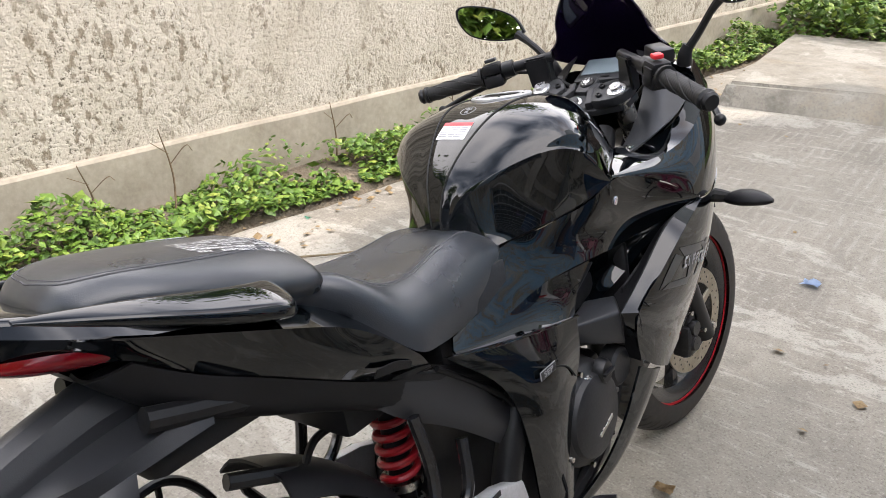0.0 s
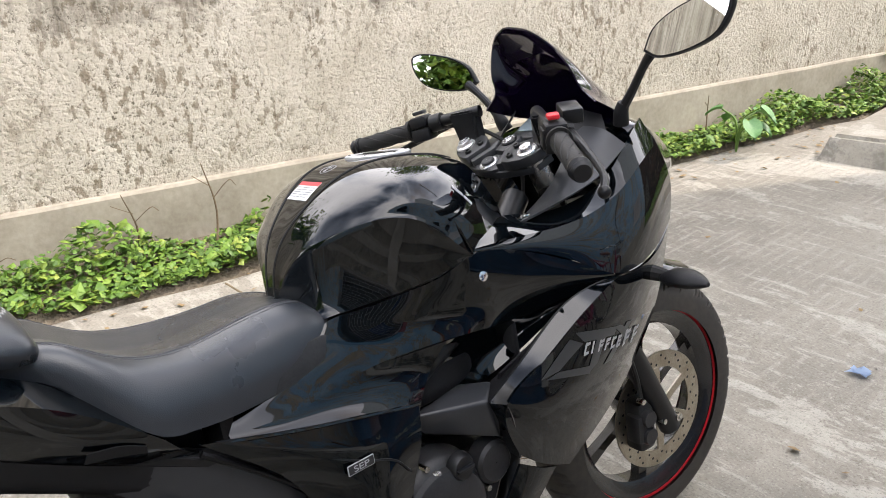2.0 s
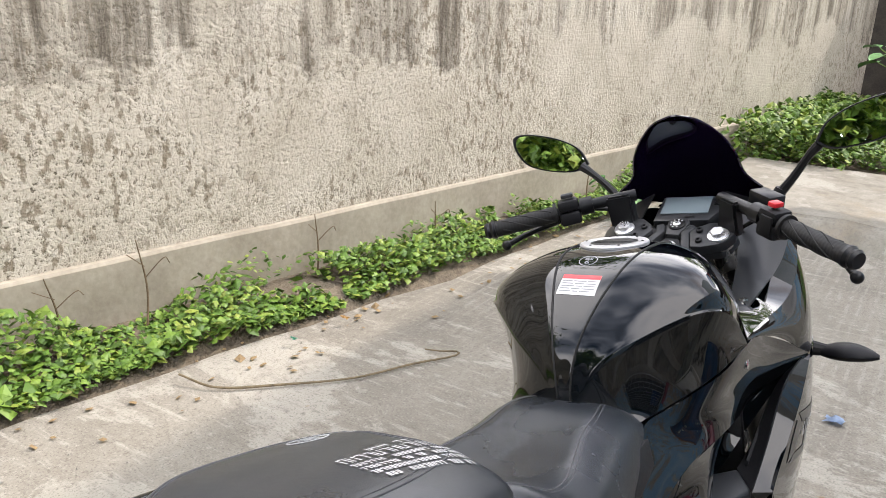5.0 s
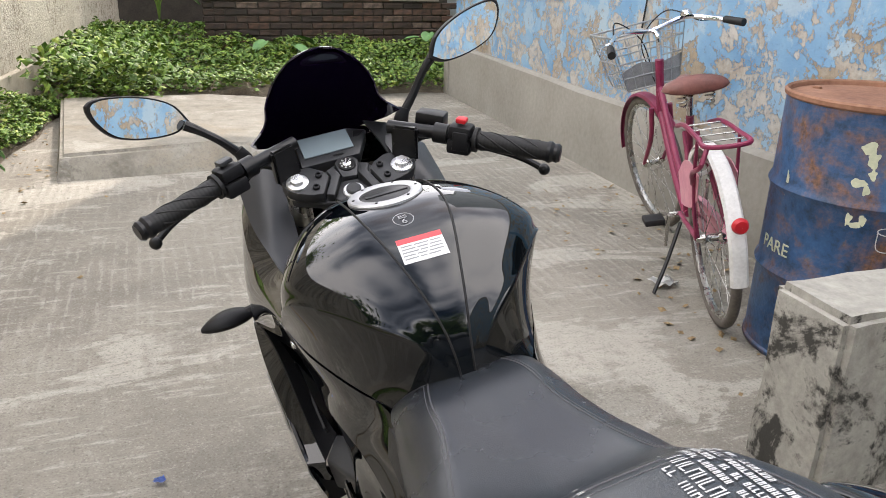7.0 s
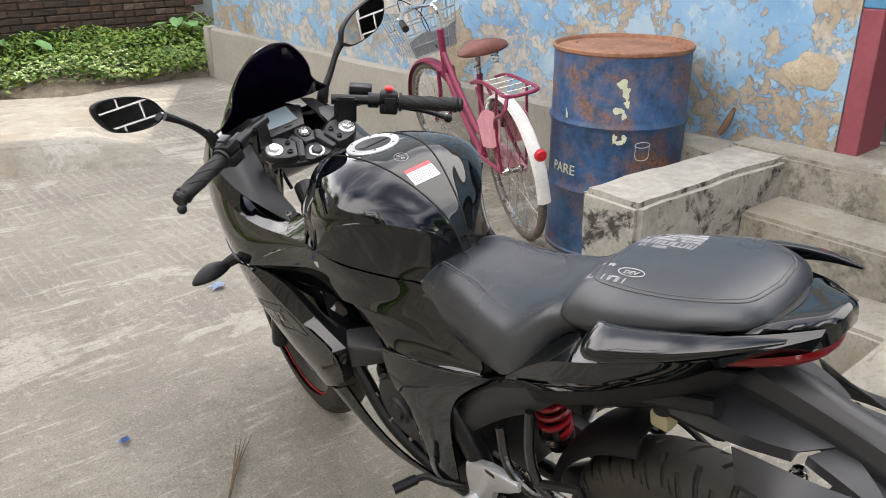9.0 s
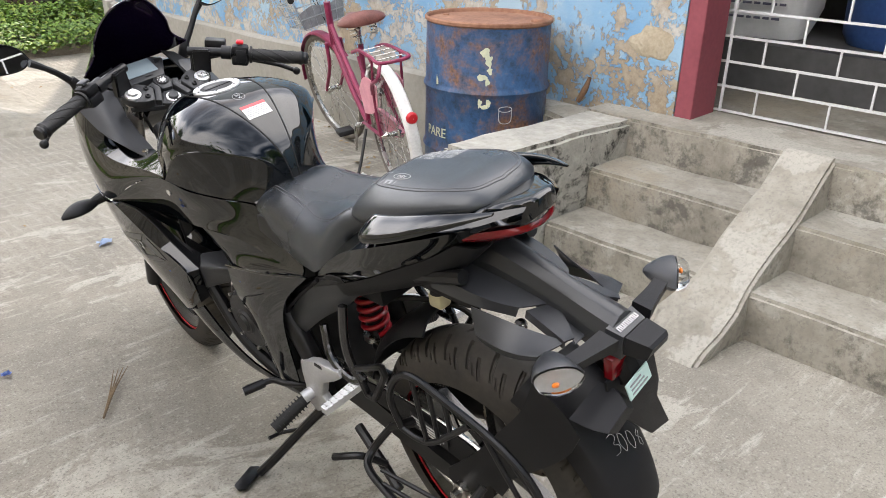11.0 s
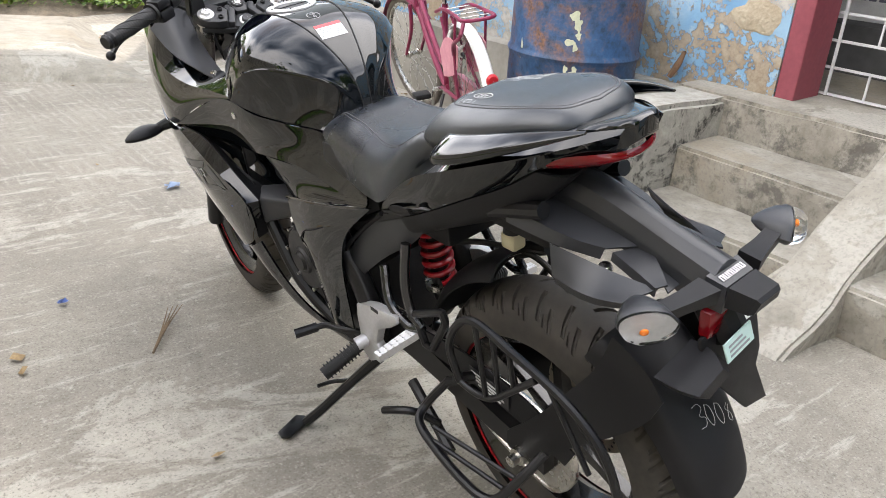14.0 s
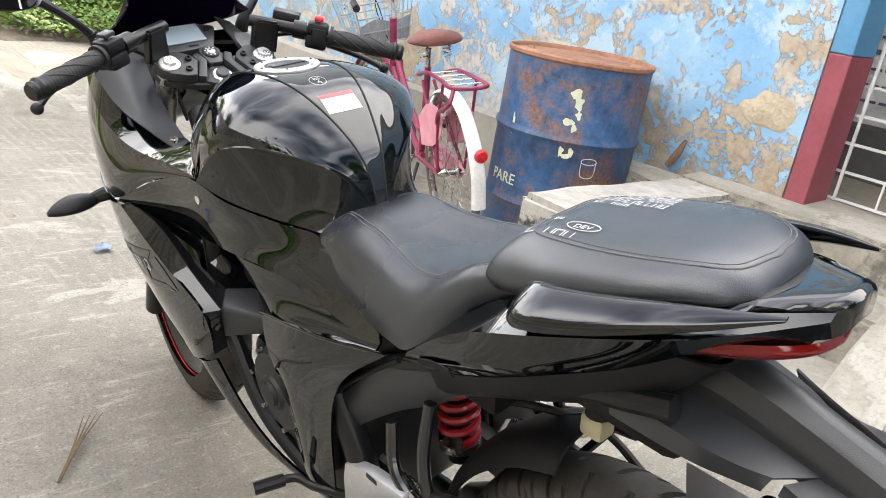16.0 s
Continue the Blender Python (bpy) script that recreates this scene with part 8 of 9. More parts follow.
part("bar", moved(tube([(-0.285, 0.68, 0.965), (-0.24, 0.79, 0.985), (-0.15, 0.9, 1.01), (0, 0.915, 0.985), (0.15, 0.9, 1.01), (0.24, 0.79, 0.985), (0.285, 0.68, 0.965)], 0.0105, 10), BST), CHROME, hb, "chromed swept bar")
for s in (-1, 1):
    part("grip", moved(tube([(s * 0.26, 0.755, 0.979), (s * 0.292, 0.66, 0.962)], [0.015, 0.017], 12, 7), BST), RUBBER, hb, "black rubber grip")
    part("brake_lever", moved(tube([(s * 0.2, 0.86, 0.985), (s * 0.26, 0.84, 0.975), (s * 0.315, 0.74, 0.96)], 0.0045, 6), BST), CHROME, hb)
    part("brake_cable", moved(tube([(s * 0.2, 0.87, 0.985), (s * 0.12, 1.02, 1.04), (0.0, 1.05, 0.93), (0, 0.96, 0.75)], 0.003, 6, 24), BST), RUBBER, hb)
part("bell", moved(lathe([(0.001, 0.028), (0.018, 0.022), (0.026, 0.008), (0.027, 0.0)], 16, "z", (0.15, 0.88, 1.02)), BST), CHROME, hb, "chrome bell")
basket = new("basket")
basket.parent = byc
tagged(basket, "grey wire front basket with a torn mesh liner")
for k, z in enumerate((0.73, 0.79, 0.86, 0.93, 0.985)):
    u = (z - 0.73) / 0.255
    hw, y0, y1 = 0.125 + 0.05 * u, 0.97 - 0.01 * u, 1.17 + 0.07 * u
    part("basket_ring", moved(tube([(-hw, y0, z), (hw, y0, z), (hw, y1, z), (-hw, y1, z)], 0.0035 if k < 4 else 0.005, 6, 33, False, True), BST), WIRE, basket)
for i in range(7):
    for (fx, fy) in ((i / 6, 0), (i / 6, 1), (0, i / 6), (1, i / 6)):
        lo_ = (-0.125 + 0.25 * fx, 0.97 + 0.2 * fy, 0.73)
        hi_ = (-0.175 + 0.35 * fx, 0.96 + 0.28 * fy, 0.985)
        part("basket_wire", moved(tube([lo_, hi_], 0.0022, 5, 2, False), BST), WIRE, basket)
for i in range(6):
    part("basket_wire", moved(tube([(-0.125 + 0.05 * i, 0.97, 0.73), (-0.125 + 0.05 * i, 1.17, 0.73)], 0.0022, 5, 2, False), BST), WIRE, basket)
LINER = varied("grey_mesh_liner", (0.16, 0.17, 0.18), (0.3, 0.31, 0.32), 30, (0.6, 0.8), 0.3, 0.002)
part("liner", moved(skin([[(-0.13, 0.975, 0.735), (0.13, 0.975, 0.735)], [(-0.15, 0.968, 0.82), (-0.05, 0.968, 0.85), (0.04, 0.968, 0.83), (0.15, 0.968, 0.85)]], 12, 5, 0.002), BST), LINER, basket, "torn grey mesh liner")

# ================= porch grille, sacks, barrel =================
GRILLE = varied("pale_grey_grille_paint", (0.42, 0.42, 0.43), (0.6, 0.6, 0.6), 20, (0.45, 0.6), 0.1, 0.0006)
grille = root("grille_gate", "pale painted iron grille gate in a brick-bond pattern", "gate")
GX, GY0, GY1, GZ = 2.27, -1.58, 0.885, 0.525
rows_n = 15
for r in range(rows_n):
    z = GZ + 0.108 * r
    part("cross_bar", block((GX - 0.005, GY0, z - 0.005), (GX + 0.005, GY1, z + 0.005)), GRILLE, grille, "", 0)
    y = 0.45 if r % 2 else 0.605
    while r < rows_n - 1 and y > GY0:
        part("upright_bar", block((GX - 0.004, y - 0.004, z + 0.005), (GX + 0.004, y + 0.004, z + 0.103)), GRILLE, grille, "", 0)
        y -= 0.31
for y in (GY1 - 0.005, 0.76, GY0 + 0.005):
    part("stile", block((GX - 0.012, y - 0.006, GZ - 0.006), (GX - 0.0055, y + 0.006, GZ + 1.52)), GRILLE, grille, "", 0)
LATCH = varied("purple_paint", (0.16, 0.08, 0.28), (0.24, 0.13, 0.38), 20, (0.45, 0.6), 0.1, 0.001)
part("latch", joined(block((GX - 0.02, -0.02, 0.86), (GX - 0.008, 0.12, 0.885), 0.005), tube([(GX - 0.018, -0.015, 0.875), (GX - 0.03, -0.03, 0.8), (GX - 0.02, -0.05, 0.75)], 0.006, 8)), LATCH, grille, "purple sliding latch")

SACKM = varied("woven_white_sack", (0.5, 0.5, 0.5), (0.7, 0.7, 0.69), 10, (0.55, 0.7), 0.5, 0.004, 20)
SACKINK = mat("faded_sack_print", (0.09, 0.09, 0.13), 0.7)


def make_sack(cx, cy, z0, h, seed):
    ob = root("sack", "full white woven sack with dark printing", "sack", pose(cx, cy, z0, 0, 0, 8 * seed), "sacks behind the grille")
    rings = []
    for k in range(12):
        u = k / 11
        w_ = 0.24 + 0.05 * math.sin(math.pi * min(1, u * 1.1)) - (0.1 * max(0, u - 0.85) / 0.15)
        d_ = 0.16 + 0.05 * math.sin(math.pi * u)
        rings.append([((d_ + 0.015 * noise.noise(Vector((math.cos(a) * 2, u * 4, seed)))) * math.copysign(abs(math.cos(a)) ** 0.6, math.cos(a)), (w_ + 0.03 * noise.noise(Vector((math.cos(a) * 2, u * 5, seed + 3)))) * math.copysign(abs(math.sin(a)) ** 0.6, math.sin(a)), h * u) for a in (2 * math.pi * j / 28 for j in range(28))])
    bag = part("bag", loft(rings), SACKM, ob, "", 60)
    r2 = random.Random(seed)
    for k in range(9):
        z = h * (0.12 + 0.085 * k)
        y = 0.17
        while y > -0.15:
            w_ = r2.uniform(0.015, 0.05)
            part("print_bar", block((-0.222, y - w_, z), (-0.214, y, z + (0.022 if k in (3, 6) else 0.012))), SACKINK, ob, "", 0)
            y -= w_ + 0.014
    return ob


# ledge added to carry the sack, the porch shade in its colour
thing("porch_ledge", block((2.9, -2.9, 0.5), (4.2, 1.74, 0.735)), SHADEIN, "raised cement ledge added inside the porch, toned dark for shade", "ledge", kind="structure", smooth=0)
make_sack(3.25, 1.08, 0.737, 0.85, 1)
barrel = root("plastic_barrel", "dark blue plastic barrel inside the porch", "barrel", Matrix.Translation((3.4, 0.42, 0.737)))
BARREL = varied("dark_blue_plastic", (0.02, 0.05, 0.16), (0.04, 0.09, 0.24), 6, (0.3, 0.45), 0.1, 0.001)
part("shell", lathe([(0.001, 0.0), (0.24, 0.0), (0.27, 0.05), (0.28, 0.3), (0.285, 0.32), (0.28, 0.34), (0.28, 0.6), (0.285, 0.62), (0.28, 0.64), (0.27, 0.85), (0.24, 0.9), (0.001, 0.9)], 40, "z"), BARREL, barrel)
part("lid", lathe([(0.001, 0.93), (0.2, 0.93), (0.23, 0.92), (0.235, 0.895)], 40, "z"), MATTE, barrel)

# ================= details of the house wall =================
PATCHM = varied("bare_yellow_plaster", (0.27, 0.22, 0.15), (0.46, 0.4, 0.3), 9, (0.85, 0.95), 0.8, 0.008, 8)
bm = bmesh.new()
ring = []
for i in range(30):
    t_ = 2 * math.pi * i / 30
    k = 1 + 0.35 * noise.noise(Vector((math.cos(t_) * 1.6, math.sin(t_) * 1.6, 4)))
    ring.append(((0.12 if math.cos(t_) > 0 else 0.09) * k * math.cos(t_), 0.075 * k * math.sin(t_)))
outer_v = [bm.verts.new((HX - 0.001, 0.985 + y, 0.81 + z)) for y, z in ring]
inner_v = [bm.verts.new((HX - 0.006 + 0.003 * noise.noise(Vector((y * 30, z * 30, 0))), 0.985 + y * 0.85, 0.81 + z * 0.85)) for y, z in ring]
cv = bm.verts.new((HX - 0.007, 0.985, 0.81))
for i in range(30):
    j = (i + 1) % 30
    bm.faces.new((outer_v[i], outer_v[j], inner_v[j], inner_v[i]))
    bm.faces.new((inner_v[i], inner_v[j], cv))
bmesh.ops.recalc_face_normals(bm, faces=bm.faces)
thing("plaster_patch", bm, PATCHM, "patch of bare cracked yellow plaster on the blue wall", "wall patch", kind="structure")
WOOD = varied("weathered_wood", (0.1, 0.05, 0.025), (0.24, 0.14, 0.08), 14, (0.7, 0.85), 0.5, 0.003)
thing("wood_scrap", tube([(1.98, 1.34, 0.5), (1.985, 1.31, 0.56), (1.99, 1.29, 0.62)], [0.012, 0.016, 0.008], 7), WOOD, "short scrap of brown wood leaning on the wall", "wood scrap")
bm = rough_block((1.78, 1.22, -0.03), (2.0, 2.1, 0.47), 0.02, 0.012)
thing("rubble_ledge", bm, CEMENT, "rough cement ledge between steps and wall", "ledge", kind="structure")
CLOTH = varied("faded_white_sheet", (0.5, 0.5, 0.52), (0.68, 0.67, 0.68), 12, (0.6, 0.75), 0.6, 0.006, 6)
bm = bmesh.new()
rows_ = []
for i in range(14):
    u = i / 13
    rows_.append([(HX - 0.02 - 0.02 * (0.5 + noise.noise(Vector((u * 5, v_ * 0.5, 2)))), 4.62 + (0.9 + 0.12 * (v_ / 9)) * u, 1.0 + 0.06 * noise.noise(Vector((u * 6, 0, 1))) * (1 - v_ / 9) + (v_ / 9) * 0.62) for v_ in range(10)])
grid_faces(bm, rows_)
bmesh.ops.solidify(bm, geom=list(bm.faces), thickness=0.002)
thing("plastic_sheet", bm, CLOTH, "torn pale plastic sheet hanging on the blue wall", "plastic sheet")
thing("wall_cable", tube([(HX - 0.012, 3.62, 2.4), (HX - 0.012, 3.6, 1.2), (HX - 0.012, 3.63, 0.9)], 0.005, 6), RUBBER, "thin black cable down the blue wall", "cable")

# ================= weeds, litter and trees =================
def leaf_cloud(name, places, label, category, material=LEAF, size=(0.03, 0.06), flat=0.5, seed=1, parent=None):
    """Many small folded leaves at the given places (x, y, z), as one mesh."""
    r = np.random.default_rng(seed)
    n_ = len(places)
    P = np.asarray(places, float)
    az = r.uniform(0, 2 * np.pi, n_)
    tilt = r.normal(0, flat, n_) + 0.15
    L = r.uniform(size[0], size[1], n_)
    Wd = L * r.uniform(0.32, 0.5, n_)
    d = np.stack([np.cos(az) * np.cos(tilt), np.sin(az) * np.cos(tilt), np.sin(tilt)], 1)
    sd = np.stack([-np.sin(az), np.cos(az), r.normal(0, 0.35, n_)], 1)
    up = np.cross(d, sd)
    base = P - d * L[:, None] * 0.5
    mid = P + up * (L * 0.07)[:, None]
    tip = P + d * L[:, None] * 0.5 - np.array([0, 0, 1]) * (L * 0.12)[:, None]
    left = mid + sd * Wd[:, None] - up * (L * 0.1)[:, None]
    right = mid - sd * Wd[:, None] - up * (L * 0.1)[:, None]
    verts = np.stack([base, right, tip, left, mid], 1).reshape(-1, 3)
    o = (np.arange(n_) * 5)[:, None]
    faces = np.concatenate([o + np.array([[0, 1, 4]]), o + np.array([[1, 2, 4]]), o + np.array([[2, 3, 4]]), o + np.array([[3, 0, 4]])])
    me = bpy.data.meshes.new(name)
    me.from_pydata(verts.tolist(), [], faces.tolist())
    me.materials.append(material)
    ob = new(name, me)
    if parent is not None:
        ob.parent = parent
        return ob
    return tagged(ob, label, category, kind="stuff")


def strip_places(n_, y0, y1, seed):
    """Places for leaves along the wall's foot: clumps of uneven height."""
    r = np.random.default_rng(seed)
    y = r.uniform(y0, y1, n_)
    wid = 0.4 - 0.02 * np.clip(y - 2, 0, 4)
    u = r.uniform(0, 1, n_) ** 0.8
    x = wall_x(y) + 0.03 + u * wid
    hmax = np.array([0.05 + 0.22 * max(0, 0.4 + 1.1 * noise.noise(Vector((b_ * 1.9, a_ * 3, 0)))) + 0.06 * noise.noise(Vector((b_ * 6, a_ * 6, 3))) for a_, b_ in zip(x, y)])
    hmax *= np.clip(1.15 - u * 0.75, 0.2, 1)
    z = 0.03 + hmax * r.uniform(0.1, 1, n_) ** 0.7
    keep = np.array([noise.noise(Vector((b_ * 2.7, a_ * 3.5, 9))) > -0.38 for a_, b_ in zip(x, y)])
    return np.stack([x, y, z], 1)[keep]


leaf_cloud("wall_weeds", strip_places(20000, -2.5, 6.7, 3), "low green weeds growing along the wall's foot", "weeds", size=(0.018, 0.045), flat=0.55, seed=5)
leaf_cloud("broad_weeds", strip_places(1300, -2.5, 6.7, 8), "broad-leaved weeds among the low ones", "weeds", size=(0.045, 0.075), flat=0.4, seed=6)
r = np.random.default_rng(11)
n_ = 26000
bx, by = r.uniform(-1.7, 4.1, n_), r.uniform(6.72, 8.95, n_)
keep = (bx > wall_x(by) + 0.02) & (by > np.where(bx < 0.2, 6.95, 6.85) + 0.12 * np.sin(bx * 3))
bx, by = bx[keep], by[keep]
bz = 0.05 + np.where(bx < -0.1, 0.14, 0.05) * (by - 6.9) + r.uniform(0, 1, len(bx)) ** 0.7 * np.array([0.14 + 0.13 * noise.noise(Vector((a_ * 2, b_ * 2, 0))) for a_, b_ in zip(bx, by)])
leaf_cloud("bank_weeds", np.stack([bx, by, bz], 1), "thick green weeds on the bank before the brick wall", "weeds", size=(0.03, 0.065), flat=0.5, seed=12)
r = np.random.default_rng(14)
side = np.stack([wall_x(r.uniform(6.4, 9.4, 5000)) + r.uniform(0.0, 0.75, 5000), r.uniform(6.3, 9.4, 5000), 0.05 + r.uniform(0, 1, 5000) ** 0.7 * 0.4], 1)
leaf_cloud("corner_weeds", side, "tall yellow-green weeds in the far wall corner", "weeds", size=(0.04, 0.08), flat=0.6, seed=15)
# big-leaved plants by the brick wall
BIGLEAF = varied("big_leaf", (0.06, 0.16, 0.05), (0.16, 0.32, 0.11), 9, (0.45, 0.6), 0.3, 0.004)


def big_plant(x, y, z, h, seed, nleaf=7, size=0.16):
    ob = root("broad_leaf_plant", "young plant with large pale green leaves", "plant", Matrix.Translation((x, y, z)), "plants by the brick wall")
    r_ = random.Random(seed)
    for k in range(nleaf):
        a_ = k * 2.4 + r_.random()
        hh = h * (0.5 + 0.5 * k / nleaf)
        tipv = Vector((math.cos(a_) * size * 1.1, math.sin(a_) * size * 1.1, hh))
        part("stem", tube([(0, 0, -0.05), (tipv.x * 0.2, tipv.y * 0.2, hh * 0.6), tipv * 0.85], 0.006, 5), LEAF, ob)
        sz = size * r_.uniform(0.7, 1.1)
        lf = bmesh.new()
        rows2 = []
        for i in range(7):
            u = i / 6
            w_ = sz * 0.52 * math.sin(math.pi * min(1, 0.12 + 0.88 * u)) ** 0.7
            rows2.append([(u * sz * 1.1, v_ * w_, 0.02 * abs(v_) - 0.06 * u * u) for v_ in (-1, -0.5, 0, 0.5, 1)])
        grid_faces(lf, rows2)
        part("leaf", moved(lf, Matrix.Translation(tipv * 0.85) @ Matrix.Rotation(a_, 4, "Z") @ Matrix.Rotation(radians(r_.uniform(-15, 30)), 4, "Y")), BIGLEAF, ob, "", 60)


big_plant(-0.55, 8.75, 0.55, 0.55, 1, 8, 0.22)
big_plant(0.62, 8.2, 0.12, 0.32, 2, 6, 0.2)
big_plant(2.35, 8.4, 0.15, 0.35, 3, 6, 0.16)
big_plant(-1.55, 4.25, 0.05, 0.28, 4, 6, 0.11)

# dry stems by the wall
DRYSTEM = varied("dry_stem", (0.09, 0.06, 0.035), (0.2, 0.14, 0.08), 20, (0.8, 0.9), 0.2, 0.001)
for k, (y, h, s_) in enumerate(((0.98, 0.34, 1), (1.3, 0.42, 2), (0.42, 0.25, 3), (2.15, 0.36, 4), (2.9, 0.3, 5), (4.3, 0.3, 6))):
    x = wall_x(y) + 0.1 + 0.03 * (k % 3)
    st = tagged(new("dry_weed_stem", finish("dry_weed_stem", joined(
        tube([(x, y, 0.03), (x - 0.02, y + 0.03, h * 0.5), (x + 0.01, y - 0.02, h)], [0.005, 0.004, 0.002], 5),
        tube([(x - 0.015, y + 0.02, h * 0.6), (x + 0.02, y + 0.09, h * 0.78), (x + 0.01, y + 0.12, h * 0.7)], 0.002, 4),
        tube([(x - 0.01, y + 0.02, h * 0.72), (x + 0.02, y - 0.07, h * 0.9)], 0.002, 4)), DRYSTEM)), "dry brown weed stem by the yard wall", "dry weed", "dry weed stems")

# stones, litter and sticks on the yard
STONE = varied("grit", (0.18, 0.165, 0.14), (0.4, 0.37, 0.32), 30, (0.85, 0.95), 0.3, 0.002)
rr = random.Random(21)
verts, faces = [], []
for k in range(900):
    x, y = rr.uniform(-1.9, 2.0), rr.uniform(-1.5, 7)
    if 0.9 < x and -2.3 < y < 1.25:
        continue
    q = rr.uniform(0.002, 0.0065) * (1.6 if rr.random() < 0.06 else 1)
    b0 = len(verts)
    for dx, dy, dz in ((1, 0, 0), (0, 1, 0), (-1, 0, 0), (0, -1, 0), (0, 0, 0.8)):
        verts.append((x + dx * q * rr.uniform(0.6, 1.2), y + dy * q * rr.uniform(0.6, 1.2), -0.002 + dz * q * rr.uniform(0.7, 1.2)))
    faces += [(b0 + i, b0 + (i + 1) % 4, b0 + 4) for i in range(4)]
me = bpy.data.meshes.new("grit")
me.from_pydata(verts, [], faces)
me.materials.append(STONE)
tagged(new("grit", me), "loose grit scattered over the concrete yard", "grit", kind="stuff")
lp = [(rr.uniform(1.1, 2.0), rr.uniform(1.3, 3.6), 0.006) for _ in range(130)] + [(wall_x(y) + rr.uniform(0.35, 0.75), y, 0.006) for y in [rr.uniform(-1, 6) for _ in range(160)]] + [(rr.uniform(-1.5, 1.5), rr.uniform(-1, 6), 0.006) for _ in range(50)]
leaf_cloud("dead_leaves", lp, "dry brown leaves and scraps on the ground", "dead leaves", DRYLEAF, (0.015, 0.045), 0.15, 23)

ROPEM = varied("dry_vine", (0.09, 0.07, 0.04), (0.26, 0.2, 0.12), 40, (0.8, 0.9), 0.4, 0.002)
thing("dry_vine", tube([(-1.37, 1.9, 0.008), (-1.31, 1.92, 0.01), (-1.25, 1.955, 0.012), (-1.24, 1.93, 0.01), (-1.33, 1.77, 0.008), (-1.43, 1.55, 0.008), (-1.6, 1.35, 0.008), (-1.757, 1.2, 0.01), (-1.9, 1.16, 0.03)], [0.003, 0.0045, 0.004, 0.005, 0.004], 6, 60), ROPEM, "thin dry brown vine lying on the concrete", "vine")
stick = tagged(new("dry_stick", finish("dry_stick", joined(*[tube([(-0.475, 1.09, 0.008), (-0.42 + 0.006 * k, 1.18 + 0.004 * k, 0.012), (-0.36 + 0.012 * k, 1.29 - 0.008 * k, 0.02 + 0.004 * k)], [0.0035, 0.003, 0.001], 5) for k in range(4)]), DRYSTEM)), "dry split palm stick on the concrete", "stick")
BLUEP = mat("blue_wrapper_film", (0.12, 0.2, 0.5), 0.3)
PAPER = varied("crumpled_paper", (0.6, 0.6, 0.58), (0.8, 0.8, 0.78), 40, (0.6, 0.8), 0.2, 0.002)


def scrap(name, x, y, size, material, label, category, seed, z=0.004):
    bm_ = bmesh.new()
    r_ = random.Random(seed)
    grid_faces(bm_, [[(x + (i / 4 - 0.5) * size * (1 + r_.uniform(-0.3, 0.3)), y + (j / 4 - 0.5) * size * 0.7 * (1 + r_.uniform(-0.3, 0.3)), z + r_.uniform(0, size * 0.28)) for j in range(5)] for i in range(5)])
    bmesh.ops.solidify(bm_, geom=list(bm_.faces), thickness=0.001)
    thing(name, bm_, material, label, category, smooth=20)


scrap("blue_wrapper", -0.6, 1.51, 0.03, BLUEP, "small crumpled blue wrapper on the concrete", "wrapper", 1)
scrap("plastic_wrapper", 0.03, 2.3, 0.055, mat("clear_blue_film", (0.35, 0.45, 0.62), 0.25), "crumpled pale blue plastic wrapper on the concrete", "wrapper", 2)
scrap("crumpled_paper", 1.374, 2.25, 0.1, PAPER, "crumpled white paper beside the bicycle", "paper", 3)
scrap("green_wrapper", -1.8, 1.62, 0.03, mat("green_film", (0.1, 0.33, 0.22), 0.4), "green plastic scrap by the weeds", "wrapper", 4, 0.03)
scrap("orange_wrapper", -1.78, 1.9, 0.035, mat("orange_film", (0.45, 0.27, 0.1), 0.5), "yellow and orange plastic scrap by the weeds", "wrapper", 5, 0.03)
scrap("white_bag", 1.86, 2.1, 0.16, PAPER, "white plastic bag caught behind the drum", "plastic bag", 6, 0.48)
scrap("dead_leaf", 0.06, 1.05, 0.045, DRYLEAF, "curled brown leaf by the front tyre", "leaf", 7)

# trees behind and beyond the yard wall
def tree(x, y, h, seed, n_=5000, low=0.55):
    ob = root("tree", "leafy broad-crowned tree behind the yard", "tree", Matrix.Translation((x, y, 0)), "trees round the yard")
    r_ = random.Random(seed)
    part("trunk", tube([(0, 0, -0.1), (0.08, 0.05, h * 0.25), (0.0, 0.1, h * 0.5), (0.05, 0.0, h * 0.8)], [0.16, 0.13, 0.1, 0.04], 10), BARK, ob, "brown bark trunk")
    places = []
    for k in range(9):
        a_ = k * 2.4 + r_.random()
        tip = Vector((math.cos(a_) * h * r_.uniform(0.2, 0.36), math.sin(a_) * h * r_.uniform(0.2, 0.36), h * r_.uniform(low, 0.98)))
        part("limb", tube([(0, 0.08, h * (0.3 + 0.04 * k)), tip * 0.6 + Vector((0, 0, h * 0.12)), tip], [0.06, 0.04, 0.015], 7), BARK, ob)
        for _ in range(n_ // 9):
            v = Vector((r_.gauss(0, 1), r_.gauss(0, 1), r_.gauss(0, 0.75)))
            places.append(tuple(tip + v * h * 0.1 * (0.6 + 0.6 * r_.random())))
    leaf_cloud("crown", places, "", "", LEAF, (0.09, 0.18), 0.7, seed, ob)


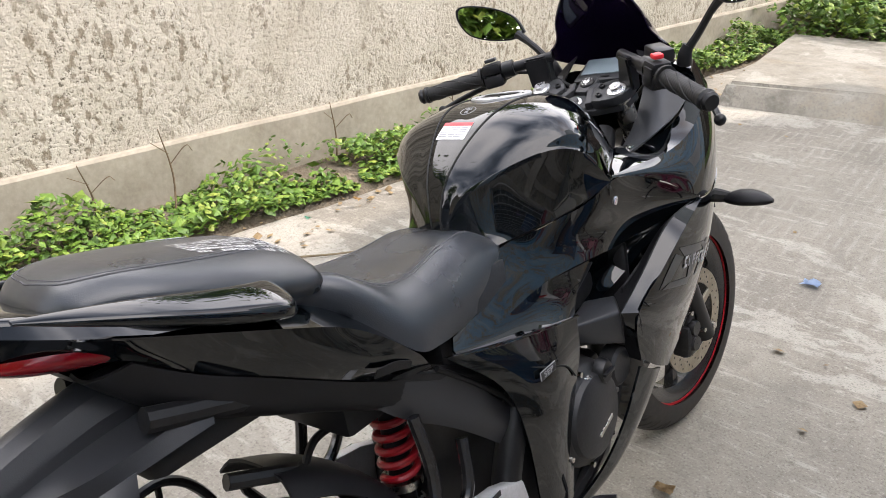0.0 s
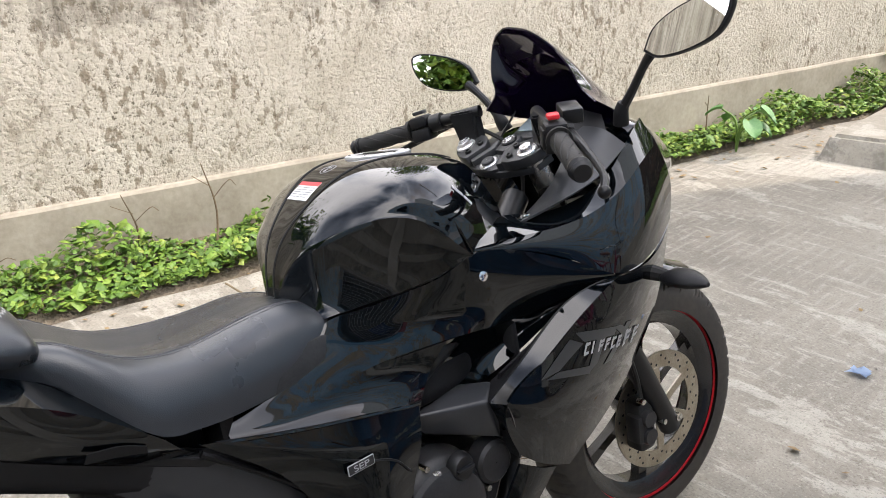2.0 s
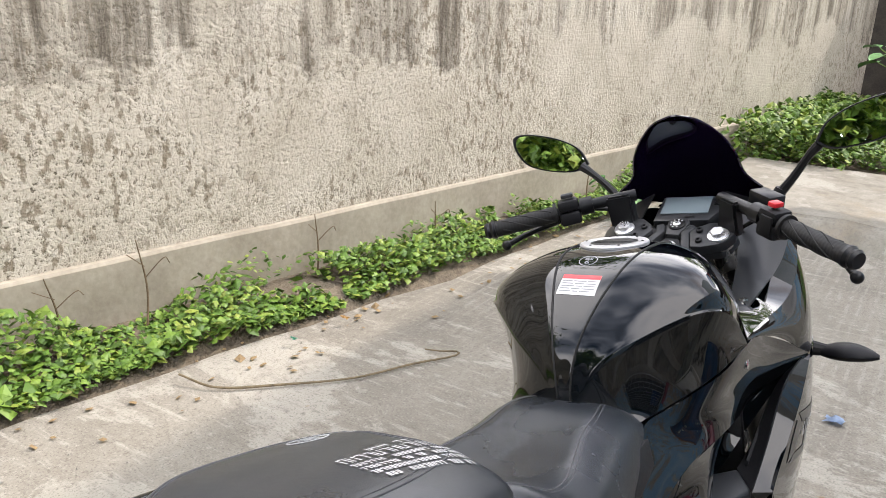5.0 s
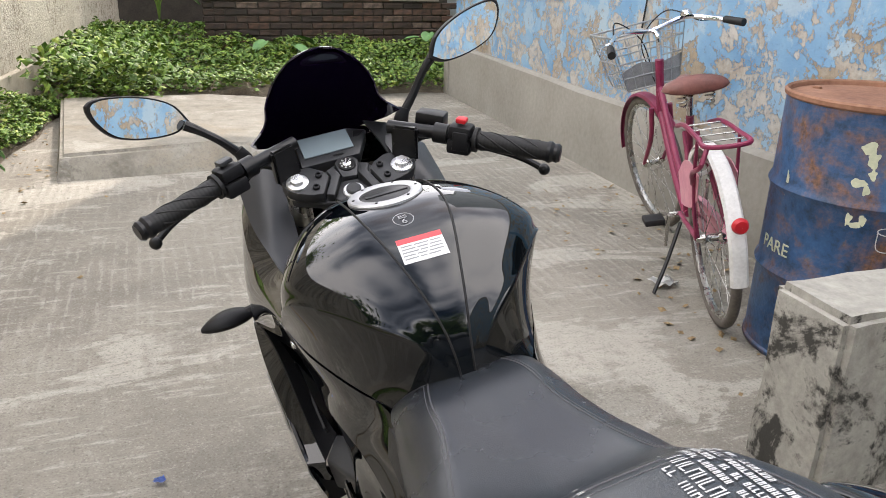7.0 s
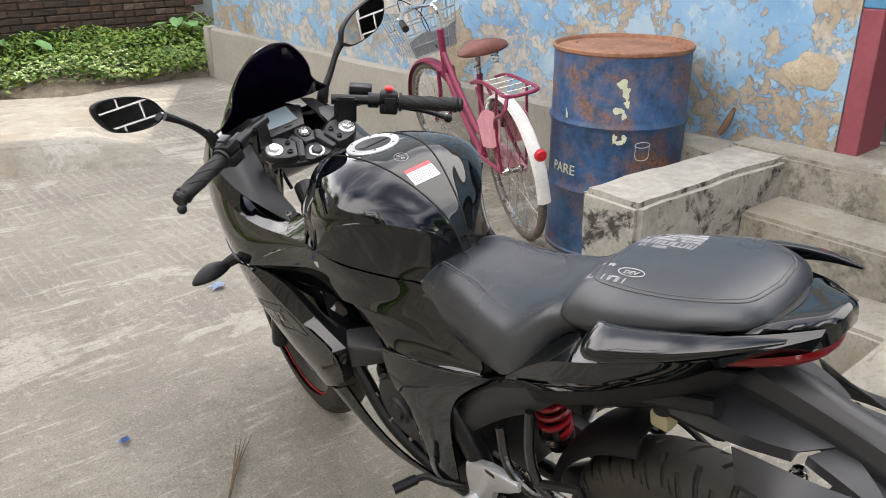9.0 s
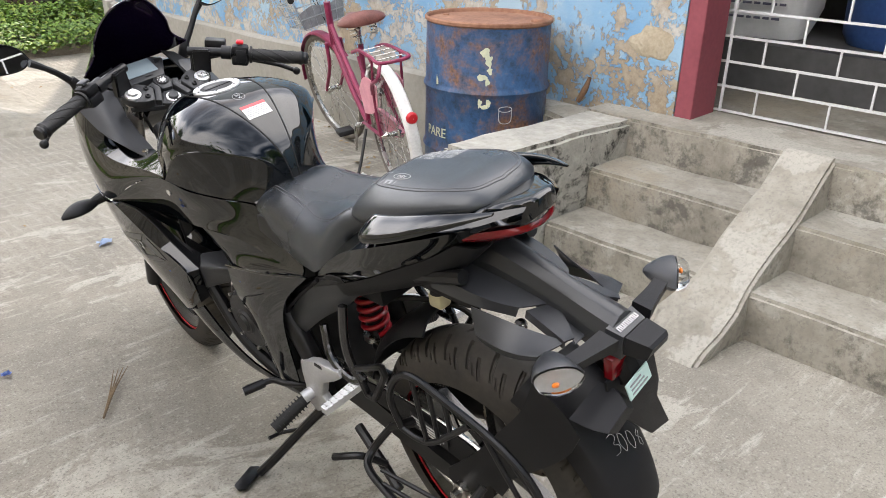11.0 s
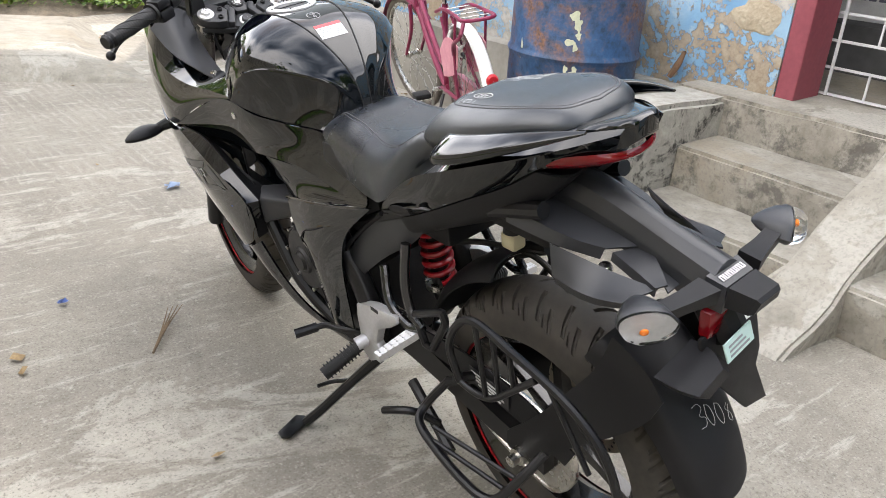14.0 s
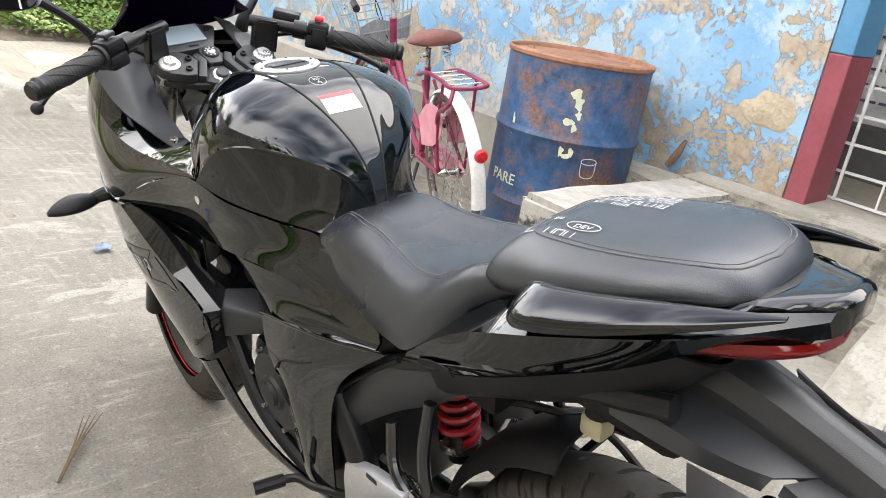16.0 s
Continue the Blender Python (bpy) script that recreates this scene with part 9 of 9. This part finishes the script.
tree(-1.6, -8.2, 5.6, 31)
tree(-1.0, -6.8, 3.0, 41, 14000, 0.28)
tree(0.5, -7.4, 3.4, 42, 14000, 0.28)
tree(2.3, -7.6, 4.4, 44, 14000, 0.28)
tree(-0.1, -9.4, 6.0, 43, 12000, 0.35)
tree(1.0, -10.5, 6.5, 32)
tree(-5.2, -3.0, 5.0, 33)
tree(-4.6, 4.6, 4.6, 34)
tree(-3.2, 12.5, 5.5, 35)
tree(0.4, 13.5, 5.0, 36)

# ================= brick wall at the end of the yard =================
bw = tagged(new("wall_north"), "old dark unplastered brick wall", "wall", kind="structure")
BWY, BH, BL_, BWX0, BWX1, BTOP = 9.0, 0.075, 0.24, -0.1, 2.74, 2.0
part("wall_core", block((BWX0 + 0.01, BWY + 0.012, -0.05), (BWX1 - 0.01, BWY + 0.23, BTOP)), MORTAR_SHADE, bw, "recessed dark mortar", 0)
shapes = []
rb = random.Random(9)
for k in range(6):
    bmk = block((0, 0, 0), (BL_ - 0.014, 0.1, BH - 0.014), 0.005, 1)
    for v in bmk.verts:
        v.co += Vector((rb.uniform(-0.003, 0.003), rb.uniform(-0.004, 0.004), rb.uniform(-0.002, 0.002)))
    shapes.append(finish("brick", bmk, BRICKM, 0))
half = finish("brick", block((0, 0, 0), (BL_ / 2 - 0.014, 0.1, BH - 0.014), 0.005, 1), BRICKM, 0)
count = 0
for row in range(int(BTOP / BH)):
    z = row * BH
    x = BWX0 + (0 if row % 2 else -BL_ / 2)
    while x < BWX1 - 0.06:
        cut = x < BWX0
        if not (1.94 < x + 0.06 < 2.62 and 0.66 < z + 0.03 < 1.42):
            ob = new("brick", half if cut else rb.choice(shapes))
            ob.parent = bw
            ob.location = (BWX0 if cut else x, BWY - 0.006 + rb.uniform(-0.006, 0.006), z + 0.007)
            count += 1
        x += BL_
# pierced concrete ventilator block set in the wall
JALI = varied("pierced_block_cement", (0.16, 0.14, 0.12), (0.3, 0.27, 0.23), 12, (0.85, 0.95), 0.4, 0.004)
for ix in range(4):
    for iz in range(5):
        cx, cz = 2.0 + 0.155 * ix, 0.69 + 0.155 * iz
        bars = [block((cx, BWY - 0.02, cz), (cx + 0.15, BWY + 0.05, cz + 0.018)), block((cx, BWY - 0.02, cz + 0.132), (cx + 0.15, BWY + 0.05, cz + 0.15)), block((cx, BWY - 0.02, cz + 0.018), (cx + 0.018, BWY + 0.05, cz + 0.132)), block((cx + 0.132, BWY - 0.02, cz + 0.018), (cx + 0.15, BWY + 0.05, cz + 0.132)), block((cx + 0.066, BWY - 0.015, cz + 0.018), (cx + 0.084, BWY + 0.04, cz + 0.07)), block((cx + 0.018, BWY - 0.015, cz + 0.082), (cx + 0.066, BWY + 0.04, cz + 0.1)), block((cx + 0.084, BWY - 0.015, cz + 0.082), (cx + 0.132, BWY + 0.04, cz + 0.1))]
        part("pierced_block", joined(*bars), JALI, bw, "", 0)
# wall behind the gap beside the brick wall, shade put in as colour
thing("wall_far", block((-2.2, 10.6, -0.1), (3.7, 10.8, 2.6)), MORTAR_SHADE, "old wall beyond the brick wall, coloured dark for shade", "wall", kind="structure", smooth=0)
